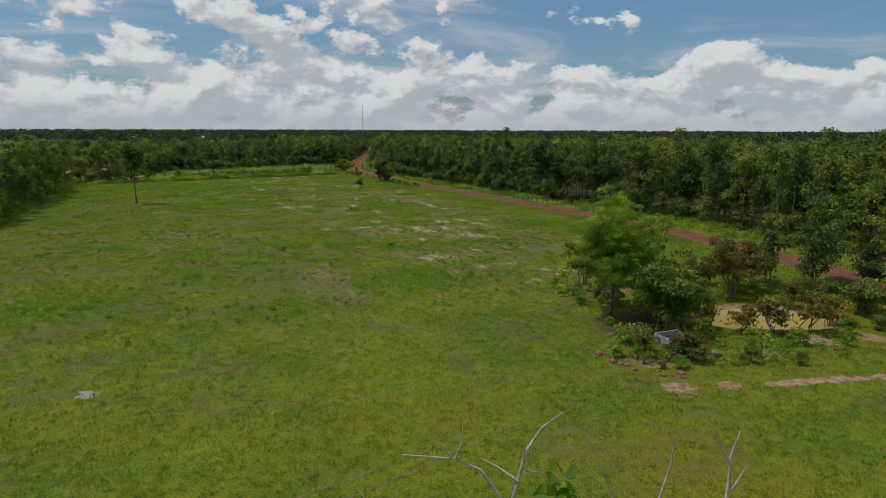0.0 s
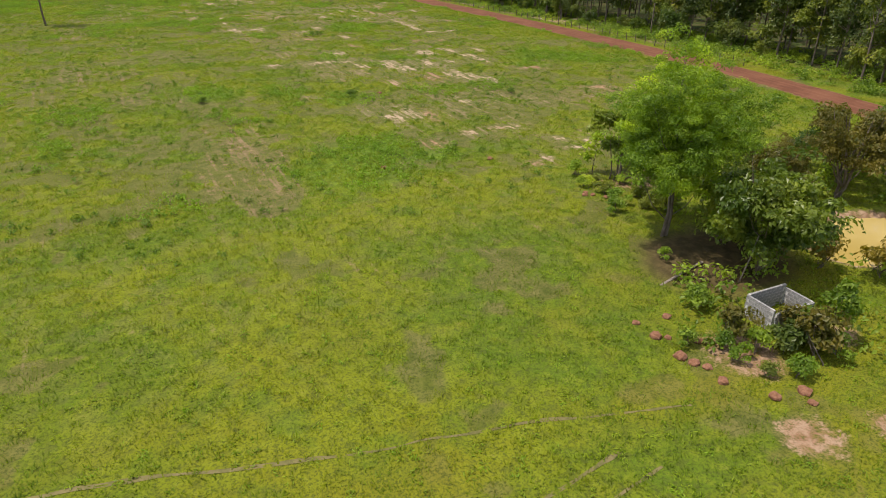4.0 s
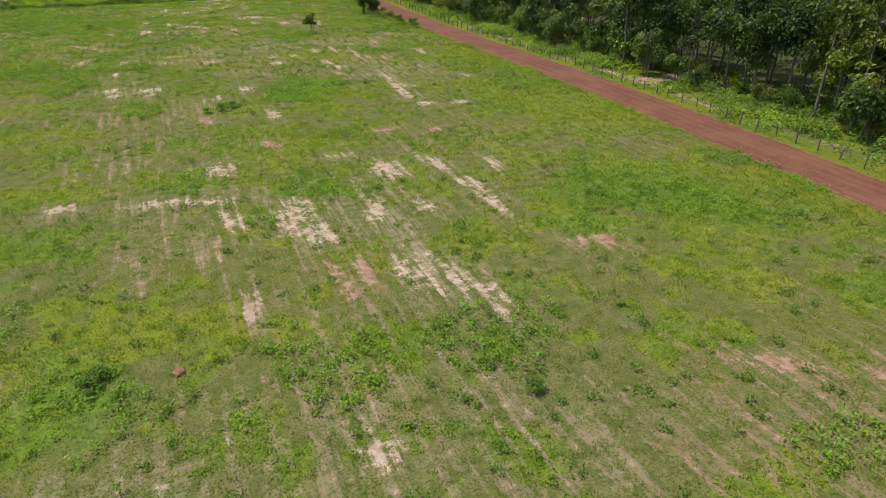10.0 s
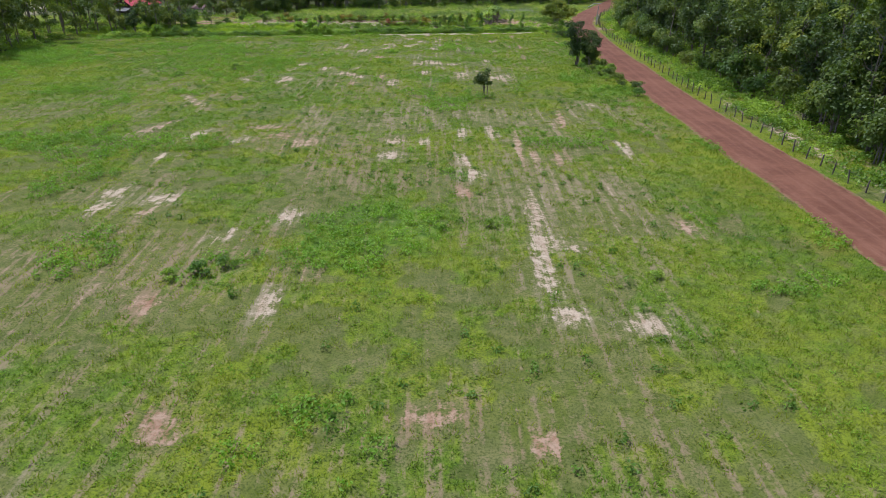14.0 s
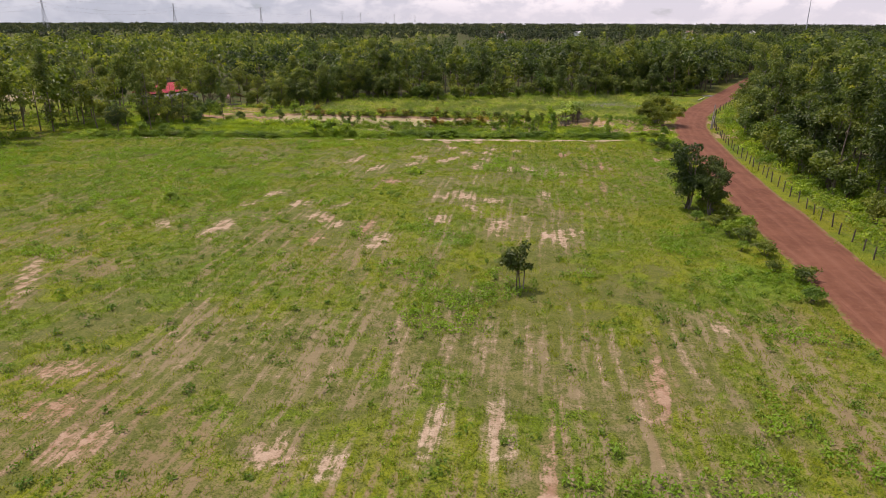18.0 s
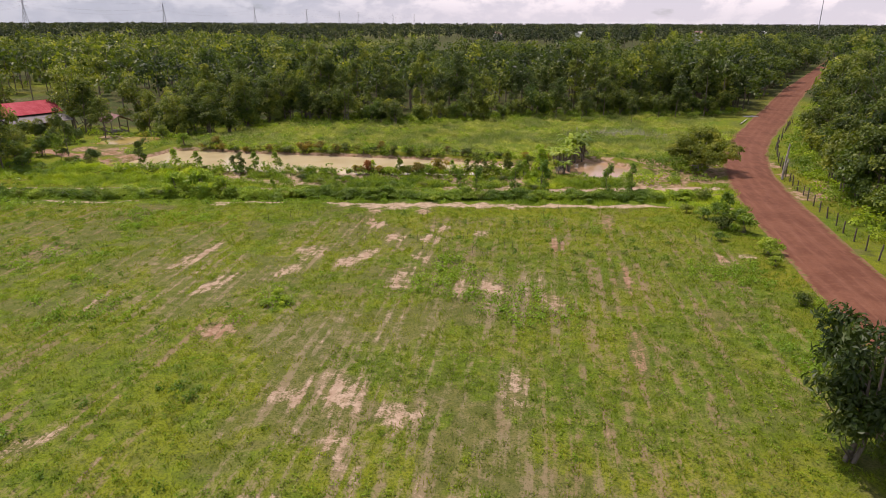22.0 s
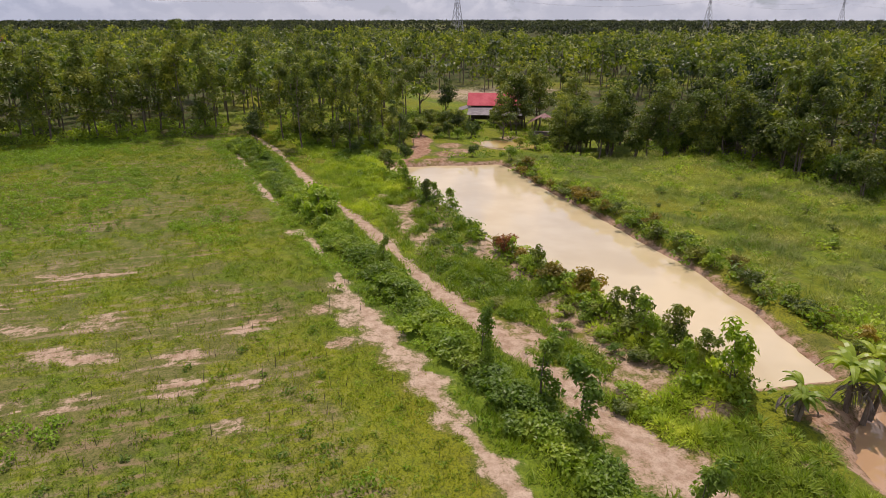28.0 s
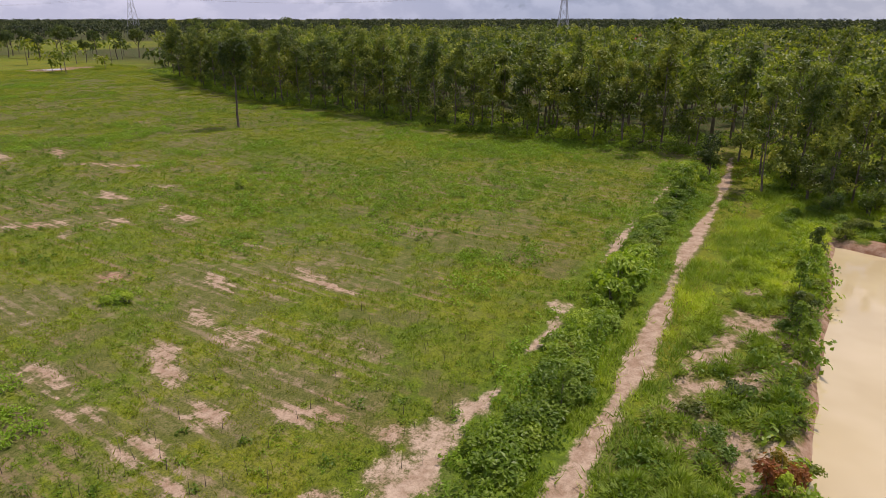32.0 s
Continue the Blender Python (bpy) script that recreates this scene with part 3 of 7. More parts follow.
# bare patches in the field: x, y, length, width, turn in degrees, redness
PATCHES = [
    [(49.3, 69.5, 1, 1, 110, 1), (50.9, 70, 0.9, 0.9, 70, 0), (55.6, 71.4, 1.9, 0.5, 150, 0), (58.4, 72.6, 1.8, 1, 75, 0), (55.9, 74.4, 1.9, 1.2, 100, 0), (73.6, 77.1, 1.9, 1.2, 140, 1), (43.6, 79, 1, 1, 115, 1), (53.8, 80.2, 2.2, 1, 65, 0), (52.7, 80.7, 3.3, 0.8, 170, 0.5), (48.6, 80.7, 1.3, 1.2, 120, 0.4), (79, 88.3, 1.9, 1.5, 130, 1), (48.1, 88.5, 5.4, 0.5, 85, 1), (43.8, 89.2, 3.4, 1.4, 115, 0), (46.5, 89.8, 5.4, 1, 85, 0), (44.9, 90.2, 5.2, 1, 80, 0), (74.7, 91.2, 6.4, 1, 140, 1)],
    [(54.7, 92.6, 1.2, 1.2, 130, 0), (64.7, 102.3, 5.7, 0.9, 85, 0), (38.6, 103.1, 1.4, 0.8, 110, 0.5), (61.9, 104.4, 1.7, 0.8, 85, 0), (63.3, 104.9, 4, 1, 85, 0), (75.3, 106.3, 1.2, 1.2, 100, 1), (51.3, 106.3, 3.5, 0.8, 85, 0.6), (61.2, 106.9, 5.4, 1.6, 95, 0), (74, 106.9, 2, 1.5, 140, 1), (56.8, 107.7, 6.4, 0.7, 90, 1), (62.6, 107.8, 4.6, 1, 85, 0), (58.4, 108.1, 4.4, 0.7, 85, 1), (57.3, 114.5, 4.2, 2, 85, 0), (71.3, 116.4, 7.8, 1, 85, 0), (62, 116.9, 3.8, 1.5, 75, 0), (65.7, 117, 3, 1.2, 85, 0)],
    [(55.5, 118.5, 9.4, 1.2, 85, 0), (51.6, 118.8, 5.3, 1, 105, 0), (56.8, 119.8, 6.1, 1.5, 90, 0), (71, 120, 3, 2, 105, 0), (75, 123.4, 4.3, 0.7, 85, 0), (48.4, 123.7, 7.9, 0.9, 165, 0), (70.1, 125.2, 6.4, 1.6, 100, 0), (65.7, 125.5, 5.1, 2.6, 90, 0), (39.8, 126.1, 1.5, 1.5, 15, 0), (51.8, 130.3, 4.3, 3.2, 90, 0), (62.5, 130.3, 2, 1.5, 170, 0), (74.2, 135.2, 1.5, 1.2, 150, 1), (57, 136.5, 2.4, 1.6, 135, 1), (69.2, 137.2, 2.2, 1.5, 5, 1), (81.2, 144.9, 1.8, 2.6, 90, 0), (77.1, 146, 1.8, 1.9, 90, 0)],
    [(59.4, 147.1, 2.8, 1, 85, 0), (52.2, 147.1, 1.8, 1.1, 90, 1), (76.6, 152.3, 11.1, 1, 90, 0), (79.1, 155.1, 2, 0.8, 110, 0), (77, 155.8, 3.4, 1.8, 90, 0), (53.9, 157.2, 2.6, 1, 70, 0), (88.6, 158.6, 2.2, 1.1, 90, 0.8), (58, 160.7, 1.9, 1.4, 90, 0), (46.6, 161.8, 1.7, 0.8, 65, 0.7), (77.3, 162.2, 9.4, 0.8, 85, 0.4), (42.6, 162.8, 2.4, 1.8, 90, 0), (46.8, 164.6, 1.9, 3, 90, 0), (42.2, 165.3, 2.5, 1.7, 90, 0), (71.8, 166.3, 2.6, 1, 100, 1), (42.3, 166.4, 2.3, 1.4, 60, 0), (72.7, 171.2, 2.5, 2.3, 90, 0)],
    [(72.3, 175.2, 4.3, 1, 100, 0), (81.6, 175.4, 4.3, 0.8, 80, 0.9), (42.6, 176.1, 2.1, 1.2, 55, 0), (64.9, 176.3, 2, 2.5, 90, 0), (79.3, 176.4, 3.8, 0.7, 90, 0.8), (88.9, 179.6, 6.4, 0.6, 90, 0), (78.1, 180, 12.5, 0.7, 90, 0.8), (55.6, 181.2, 2.7, 3.5, 90, 0.8), (68, 181.5, 1.8, 1, 90, 0), (65, 182.1, 1.8, 2.4, 90, 0.5), (48.5, 182.4, 2.7, 0.8, 65, 0), (43.2, 183.3, 4.4, 0.7, 75, 0), (52.1, 183.9, 1.8, 3.5, 90, 1), (72.2, 184.7, 4.5, 1, 90, 0), (75.6, 184.8, 5.2, 1, 95, 0), (37.6, 187.4, 8.4, 0.8, 70, 0.7)],
    [(50.1, 187.7, 1.8, 3.5, 90, 0.8), (84.2, 190.2, 7.8, 0.8, 85, 0.9), (89.6, 198.8, 2.2, 0.8, 110, 0), (37.1, 201.1, 11.6, 1, 120, 0.6), (62.9, 212.7, 1.8, 1.6, 90, 0), (56.8, 213.1, 3.7, 1, 65, 0.9), (62.9, 214.2, 3.6, 1.3, 90, 0.3), (46.4, 215.1, 3.4, 1, 55, 0), (40.1, 216, 2.6, 0.8, 110, 0), (46.5, 216.6, 3.5, 1.6, 110, 0), (78.4, 217.2, 2.1, 1, 100, 0), (79.6, 217.4, 5.9, 1.3, 90, 0), (60.9, 217.8, 5, 1, 90, 0.9), (57.4, 218.2, 2.2, 1.2, 80, 0), (73.3, 218.5, 3.8, 0.8, 100, 0.5), (81.1, 218.9, 2.3, 0.7, 95, 0)],
    [(55.9, 219.7, 1.8, 1.8, 90, 0.8), (73.7, 220.8, 2.7, 0.7, 105, 0), (54.5, 220.9, 3.1, 1.7, 90, 0), (67.6, 221.5, 2.2, 1.8, 90, 0), (46, 224.5, 2.6, 1, 65, 0), (55.8, 224.8, 2.2, 0.8, 55, 0), (51.2, 224.8, 1.8, 2.1, 90, 0), (70.3, 226.3, 2.9, 1, 110, 0.3), (46.8, 229.1, 3.3, 1.3, 65, 0), (72.4, 229.6, 1.8, 2.6, 90, 0), (66.1, 230.6, 1.8, 1.9, 90, 0), (68.8, 231.6, 4.3, 2.4, 115, 0), (78.4, 232.8, 4.6, 0.8, 95, 0.4), (58.8, 237.6, 1.8, 2.3, 90, 0.9), (85.7, 238.5, 6.7, 0.7, 90, 1), (55.3, 244.9, 4.5, 0.9, 70, 0)],
    [(80.6, 245.3, 3.5, 0.9, 105, 0.5), (73.8, 246.8, 3, 0.9, 85, 0), (76.2, 247.2, 2.6, 1.2, 125, 0), (69.1, 247.3, 3.2, 1, 100, 0), (59.5, 248.6, 2.4, 0.8, 80, 0), (69.4, 249, 4.6, 0.8, 95, 0), (60.1, 249.5, 2.1, 0.8, 95, 0), (86.2, 249.9, 5, 0.7, 90, 1), (50.7, 250, 6, 0.7, 80, 0), (63.7, 251, 1.8, 1, 90, 0), (51.1, 251.8, 6.8, 0.6, 90, 0.5), (60.3, 252.1, 1.5, 0.8, 60, 0), (64.7, 252.8, 2.7, 0.7, 70, 0), (69.8, 253, 2.1, 0.8, 115, 0), (59.8, 253.4, 1.8, 2.2, 90, 0), (65.2, 253.8, 2.6, 0.9, 85, 0)],
    [(95, 256.1, 1.6, 0.8, 115, 0.7), (66.2, 258, 1.8, 1.7, 90, 0), (69.7, 258.2, 1.8, 1.7, 90, 0), (81.2, 258.3, 3.4, 0.7, 85, 0.9), (74.2, 260.5, 1.4, 1, 75, 0), (70.5, 261.6, 1.2, 0.8, 85, 0), (64.1, 261.7, 1.7, 1.3, 95, 0), (62.6, 263.1, 1.8, 1, 90, 0.8), (86.4, 266.1, 5.3, 0.7, 85, 1)],
]
# lush broad-leaved weeds: x, y, radius
WEEDS = [(34, 74, 4.5), (31, 77, 4), (41.8, 100.7, 3), (27.8, 110.7, 4), (41.5, 76, 2.5), (39.7, 82, 1.5), (83, 114, 5), (86, 109, 5), (75.5, 108.5, 3), (59, 123, 2.5),
         (50, 127.6, 2.5), (54.4, 151, 2), (65, 158.5, 5), (62, 154.5, 3), (55, 151.5, 2.5), (67, 179, 1.2), (70.7, 171, 1), (61.3, 242, 1.5), (59.4, 239.3, 1), (65.4, 218.3, 2),
         (69.5, 214.8, 2.4), (-6, 82, 7), (36, 79, 5), (95, 208, 4), (96, 240, 3.5)]


# stretches where the sward is thin over old planting rows: x, y, half lengths, redness
ZONES = [(26, 84, 5, 14, 0.9), (75, 87, 11, 8, 0.9), (55, 92, 12, 12, 0.5), (45, 91, 5, 5, 0.2), (49, 119, 8, 10, 0.6), (60, 117, 8, 9, 0.25), (50, 154, 13, 9, 0.8), (72, 172, 6, 8, 0.8), (80, 169, 8, 21, 0.5),
         (53, 215, 16, 9, 0.6), (68, 193, 25, 9, 0.45), (69, 230, 8, 6, 0.25), (75, 219, 11, 7, 0.4), (52, 245, 11, 8, 0.4), (67, 237, 6, 6, 0.2), (77, 247, 6, 6, 0.3), (50, 183, 11, 6, 0.8), (62, 258, 9, 6, 0.4), (44, 136, 8, 6, 0.6), (72, 263, 10, 4, 0.5), (86, 264, 8, 5, 0.6)]


def field_masks(x, y):
    """Bare earth, its redness, lushness and darkened grass, woodland floor and painted tree shade, wear, rows and grass
    drifts at each place.
    """
    bare, red, rsum = np.zeros(x.shape), np.zeros(x.shape), np.full(x.shape, 1e-6)
    rag = fbm(x / 0.9, y / 0.9, 51, 3)
    worn = 0.62 * step(fbm(x / 16, y / 16, 9), 0.42, 0.62) * step(y, 66, 95) * step(y, 270, 264) * step(x, 99, 94) * step(y, 60, 150) + 0.07 + 0.35 * step(y, 150, 172) * step(y, 222, 196) * step(x, 28, 42) * step(fbm(x / 6, y / 11, 13), 0.36, 0.58) + 0.14 * step(y, 120, 170) * step(y, 268, 262) * step(fbm(x / 9, y / 14, 12), 0.42, 0.62)
    zone, zone_red = np.zeros(x.shape), np.full(x.shape, 0.75)
    ragged = (fbm(x / 3.0, y / 5.0, 55) - 0.5) * 1.1
    for px, py, hx, hy, rd in ZONES:
        e = step(np.hypot((x - px) / hx, (y - py) / hy) + ragged, 1.2, 0.5)
        zone_red = np.where(e > zone, rd, zone_red)
        zone = np.maximum(zone, e)
    worn = np.maximum(worn, 0.85 * zone)
    for block in PATCHES:
        for px, py, ln, wd, ang, rd in block:
            sel = np.nonzero((abs(x - px) < ln * 1.6 + 3) & (abs(y - py) < ln * 1.6 + 3))
            if not len(sel[0]):
                continue
            c, s = math.cos(radians(ang)), math.sin(radians(ang))
            u = ((x[sel] - px) * c + (y[sel] - py) * s) / (ln * 0.5 + 0.7)
            v = (-(x[sel] - px) * s + (y[sel] - py) * c) / (wd * 0.5 + 0.45)
            rr = np.sqrt(u ** 2 + v ** 2)
            e = np.clip(1.4 - rr, 0, 1) * (0.42 + 0.48 * rag[sel])
            worn[sel] = np.maximum(worn[sel], np.clip(1.3 - 0.4 * rr, 0, 1))
            bare[sel] = np.maximum(bare[sel], e)
            red[sel] += max(rd, 0.38 if py > 195 else 0.25) * e
            rsum[sel] += e
    red = np.where(rsum > 0.02, red / rsum, zone_red)
    bare = np.maximum(bare, 0.20 * zone)
    for path, half, rd, lo, hi in ((FRONT_TRACK, 0.41, 0.2, 30, 100), (BACK_TRACK, 0.66, 0.3, -20, 102), (GROVE_TRACK, 0.45, 0.85, 0, 90), (HOUSE_TRACK, 0.9, 1.0, -20, 30)):
        d = line_distance(x, y, path)
        wide = half * (2.4 * fbm(x / 5, y / 5, 61) - 0.1)
        if path is FRONT_TRACK:
            wide = wide - 0.28 * step(x, 52, 44) - 0.5 * step(abs(x - 40), 7, 3) - 0.35 * step(abs(x - 54), 3, 1)
        if path is BACK_TRACK:
            wide = 0.8 * wide + 0.12 - 0.2 * step(x, 50, 20) + 0.22 * step(x, 52, 62)
        e = step(d, wide + 0.5, wide - 0.4) if half > 0.3 else 0.56 * step(d, half + 0.35, half - 0.1)
        e = e * (0.80 + 0.4 * rag if half > 0.4 else 0.62 + 0.45 * rag) * 1.0
        red = np.where(e > bare, rd, red)
        bare = np.maximum(bare, e)
    for px, py, r, rd in ((58.5, 268.6, 1.2, 0.15), (61.5, 268.4, 1.7, 0.15), (64.5, 269.0, 2.1, 0.15), (67.5, 269.6, 1.9, 0.2), (70.5, 270.1, 1.9, 0.2), (73.5, 270.6, 1.6, 0.2), (77, 270.9, 1.5, 0.25), (81, 271.4, 1.4, 0.25), (85, 271.9, 1.4, 0.3), (89, 272.3, 1.2, 0.3), (67.5, 267.2, 1.1, 0.5), (62.5, 266.6, 1.0, 0.5), (87, 280.2, 1.4, 0.5), (83.5, 279.4, 1.1, 0.5), (45, 267.2, 1.4, 0.1), (110.5, 146, 3.2, 0.7), (115, 146.5, 2.5, 0.7), (128, 350.5, 2.2, 0.5), (46.5, 277.0, 1.6, 0.4), (49.5, 279.0, 1.6, 0.45),
                          (39, 34.2, 1.8, 0.9), (43, 33, 1.4, 0.9), (47.5, 39, 1.6, 0.9), (52, 36.8, 2.2, 0.9), (41.5, 39.8, 2.6, 0.95), (60, 36.5, 2.2, 0.95), (66, 35.0, 2.0, 0.95), (56, 61.2, 3.4, 1.0), (51.5, 61.5, 1.6, 1.0), (-40, 26, 10, 1.0), (-52, 22, 8, 1.0), (-66, 332, 24, 0.6), (-50, 345, 14, 0.6), (92, 282.5, 3.5, 0.6), (83, 287.5, 2.2, 0.9),
                          (97.2, 257.0, 0.9, 0.1), (9.8, 294.0, 2.6, 0.85), (14.5, 294.2, 2.4, 0.8), (11.6, 302.0, 5.0, 0.55), (6.5, 305.5, 2.4, 0.6), (16.0, 291.4, 2.6, 1.0), (23.5, 325.2, 2.4, 0.9), (101, 291, 4, 0.85), (19.5, 288.5, 2.4, 1.0), (95, 297, 3, 0.8), (56, 278.7, 1.6, 0.6), (70, 281.5, 1.8, 0.6), (80.5, 283.0, 1.5, 0.6)):
        e = step(np.hypot(x - px, y - py), r * 1.3, r * 0.5) * (0.45 + 0.45 * rag)
        red = np.where(e > bare, rd, red)
        bare = np.maximum(bare, e)
    soil = step(y, 274, 277) * step(y, 286, 283) * step(x, 92, 84) * step(x, 24, 34) * step(fbm(x / 3.2, y / 2.2, 87) + 0.09 * step(pond_value(x, y), 5.0, 2.5), 0.46, 0.57) * (0.4 + 0.45 * rag)
    red = np.where(soil > bare, 0.5, red)
    bare = np.maximum(bare, soil)
    scrub = step(x, 83, 86) * step(y, 275, 279) * step(y, 303, 298) * step(fbm(x / 2.6, y / 2.6, 89), 0.46, 0.60) * (0.42 + 0.45 * rag)
    red = np.where(scrub > bare, 0.8, red)
    bare = np.maximum(bare, scrub)
    d = line_distance(x, y, ROAD_COARSE)
    verge = step(d, ROAD_HALF + 0.3, ROAD_HALF - 0.3)
    red = np.where(verge > bare, 0.95, red)
    bare = np.maximum(bare, 0.45 * verge)
    strip = step(abs(x - 108.3), 1.5, 0.5) * step(y, 105, 118) * step(y, 215, 195) * (0.1 + 0.85 * fbm(x / 4, y / 6, 71))
    red = np.where(strip > bare, 0.45, red)
    bare = np.maximum(bare, strip)
    pv = pond_value(x, y)
    bank = step(pv, 1.7 - 0.35 * step(y, 288, 292), 0.2) * (1 - 0.3 * fbm(x / 2.5, y / 2.5, 88))
    red = np.where(bank > bare, 0.8, red)
    bare = np.maximum(bare, bank * 0.95)
    lush = np.zeros(x.shape)
    for px, py, r in WEEDS:
        lush = np.maximum(lush, step(np.hypot(x - px, y - py) + (rag - 0.5) * 3, r * 1.3, r * 0.5))
    lush = np.maximum(lush, step(line_distance(x, y, HEDGE_PATH), 4.5, 2.5))
    lush = np.maximum(lush, (0.5 * fbm(x / 4, y / 4, 83)) * step(y, 272, 276) * step(y, 288, 284) * step(x, 100, 90))
    # deeper green painted over this stretch for backlit grass and its own shadows
    lush = np.maximum(lush, (0.12 + 0.4 * fbm(x / 8, y / 8, 84)) * step(x, 80, 45) * step(y, 165, 225) * step(y, 264, 248) * step(bare, 0.5, 0.1))
    bare = bare * (1 - 0.6 * lush * (bare < 0.5))
    wood = np.zeros(x.shape)
    wood = np.maximum(wood, step(x - np.interp(y, [q[1] for q in ROAD_LINE], [q[0] for q in ROAD_LINE]), 12.5, 15.5))
    left = np.interp(y, [q[1] for q in LEFT_EDGE], [q[0] for q in LEFT_EDGE])
    wood = np.maximum(wood, step(x, left - 1, left - 3) * step(y, 262, 259) * step(y, 20, 60))
    edge_y = np.interp(x, NORTH_X, NORTH_Y)
    wood = np.maximum(wood, step(y - edge_y, -1.5, 2.5) * step(x, -70, -40))
    # ellipse of ground darkened in colour where the big tree's shadow lies
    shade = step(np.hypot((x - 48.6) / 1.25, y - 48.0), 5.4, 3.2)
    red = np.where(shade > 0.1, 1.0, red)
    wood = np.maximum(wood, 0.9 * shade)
    far = np.maximum(np.maximum(step(x, -60, -110), step(y, 400, 430)), np.maximum(step(y, -60, -120), step(x, 170, 200)))
    far = far * step(fbm(x / 140, y / 140, 91), 0.30, 0.42)
    wood = np.maximum(wood, far) * (1 - verge)
    red = np.where((wood > 0.05) & (shade < 0.1), 0.0, red)
    lush = np.maximum(lush, step(y, 295, 298) * step(y - edge_y, 1, -2) * 0.6 * fbm(x / 6, y / 6, 85))
    rowy = step(y, 268, 263) * step(y, 40, 60) * step(d, 5, 8)
    drift = 0.5 * fbm(x / 6.5, y / 5.0, 41) + 0.5 * fbm(x / 1.7, y / 1.9, 44) - 0.10 * zone + 0.11 * step(y, 80, 60) + 0.06 * step(y, 196, 235) + 0.05 * step(x, 74, 88) + 0.1 * lush
    drift = step(drift, 0.41, 0.55) * step(bare, 0.55, 0.3)
    return bare, red, lush, wood, worn, rowy, drift


# ---- mesh helpers ----
def mesh_np(name, V, F, material_, smooth=False):
    me = bpy.data.meshes.new(name)
    V, F = np.asarray(V, np.float32), np.asarray(F, np.int32)
    k = F.shape[1]
    me.vertices.add(len(V))
    me.vertices.foreach_set("co", V.ravel())
    me.loops.add(F.size)
    me.loops.foreach_set("vertex_index", F.ravel())
    me.polygons.add(len(F))
    me.polygons.foreach_set("loop_start", np.arange(0, F.size, k, dtype=np.int32))
    me.polygons.foreach_set("loop_total", np.full(len(F), k, np.int32))
    me.polygons.foreach_set("use_smooth", np.full(len(F), smooth))
    me.update(calc_edges=True)
    me.materials.append(material_)
    return me


def tube(points, radii, sides=6):
    """A tapered limb along points: vertices and four-cornered faces."""
    P = np.array(points, float)
    V, F = [], []
    for i, p in enumerate(P):
        d = P[min(i + 1, len(P) - 1)] - P[max(i - 1, 0)]
        d = d / (np.linalg.norm(d) + 1e-9)
        a = np.cross(d, [0.31, 0.95, 0.05])
        a /= np.linalg.norm(a) + 1e-9
        b_ = np.cross(d, a)
        for k in range(sides):
            t = 2 * math.pi * k / sides
            V.append(p + radii[i] * (math.cos(t) * a + math.sin(t) * b_))
    for i in range(len(P) - 1):
        for k in range(sides):
            F.append((i * sides + k, i * sides + (k + 1) % sides, (i + 1) * sides + (k + 1) % sides, (i + 1) * sides + k))
    return np.array(V), np.array(F)


def join(parts):
    V, F, n_ = [], [], 0
    for v, f in parts:
        V.append(v)
        F.append(np.asarray(f) + n_)
        n_ += len(v)
    return np.concatenate(V), np.concatenate(F)


def box(x0, y0, z0, x1, y1, z1):
    V = np.array([(x, y, z) for z in (z0, z1) for y in (y0, y1) for x in (x0, x1)], float)
    F = np.array([(0, 2, 3, 1), (4, 5, 7, 6), (0, 1, 5, 4), (2, 6, 7, 3), (0, 4, 6, 2), (1, 3, 7, 5)])
    return V, F


def part(name, geometry, material_, parent, label="", smooth=False):
    me = geometry if isinstance(geometry, bpy.types.Mesh) else mesh_np(name, *geometry, material_, smooth)
    ob = new(name, me)
    ob.parent = parent
    if label:
        tagged(ob, label)
    return ob


def leaf_blades(P, D, length, width, rng, up=0.8, out=None):
    """One folded blade at each P, pointing along D and facing up, or outwards along out."""
    n_ = len(P)
    D = D / (np.linalg.norm(D, axis=1, keepdims=True) + 1e-9)
    N = rng.normal(size=(n_, 3)) * 0.55 + np.array([0, 0, up])
    if out is not None:
        N = rng.normal(size=(n_, 3)) * 0.38 + np.array([0, 0, 0.55]) + out
    S = np.cross(D, N)
    S /= np.linalg.norm(S, axis=1, keepdims=True) + 1e-9
    N = np.cross(S, D)
    L = (length * rng.uniform(0.7, 1.25, n_))[:, None]
    W = (width * rng.uniform(0.7, 1.25, n_))[:, None]
    V = np.empty((n_, 4, 3))
    V[:, 0] = P
    V[:, 1] = P + D * L * 0.45 + S * W * 0.5 + N * L * 0.06
    V[:, 2] = P + D * L - N * L * 0.14
    V[:, 3] = P + D * L * 0.45 - S * W * 0.5 + N * L * 0.06
    return V.reshape(-1, 3), np.arange(n_ * 4).reshape(-1, 4)


def crown_leaves(rng, clumps, radii, per, length, width, flat=0.75):
    """Leaves gathered in clumps like shingles on a rounded tuft, hanging a little."""
    C = np.repeat(clumps, per, axis=0)
    R = np.repeat(radii, per)[:, None]
    O = rng.normal(size=(len(C), 3))
    O /= np.linalg.norm(O, axis=1, keepdims=True)
    O[:, 2] = np.where(O[:, 2] < -0.25, -O[:, 2], O[:, 2])
    P = C + O * R * rng.uniform(0.55, 1.0, (len(C), 1)) * np.array([1, 1, flat])
    D = np.cross(O, rng.normal(size=O.shape)) + O * 0.35 - np.array([0, 0, 0.35])
    return leaf_blades(P, D, length, width, rng, out=O * 0.9)


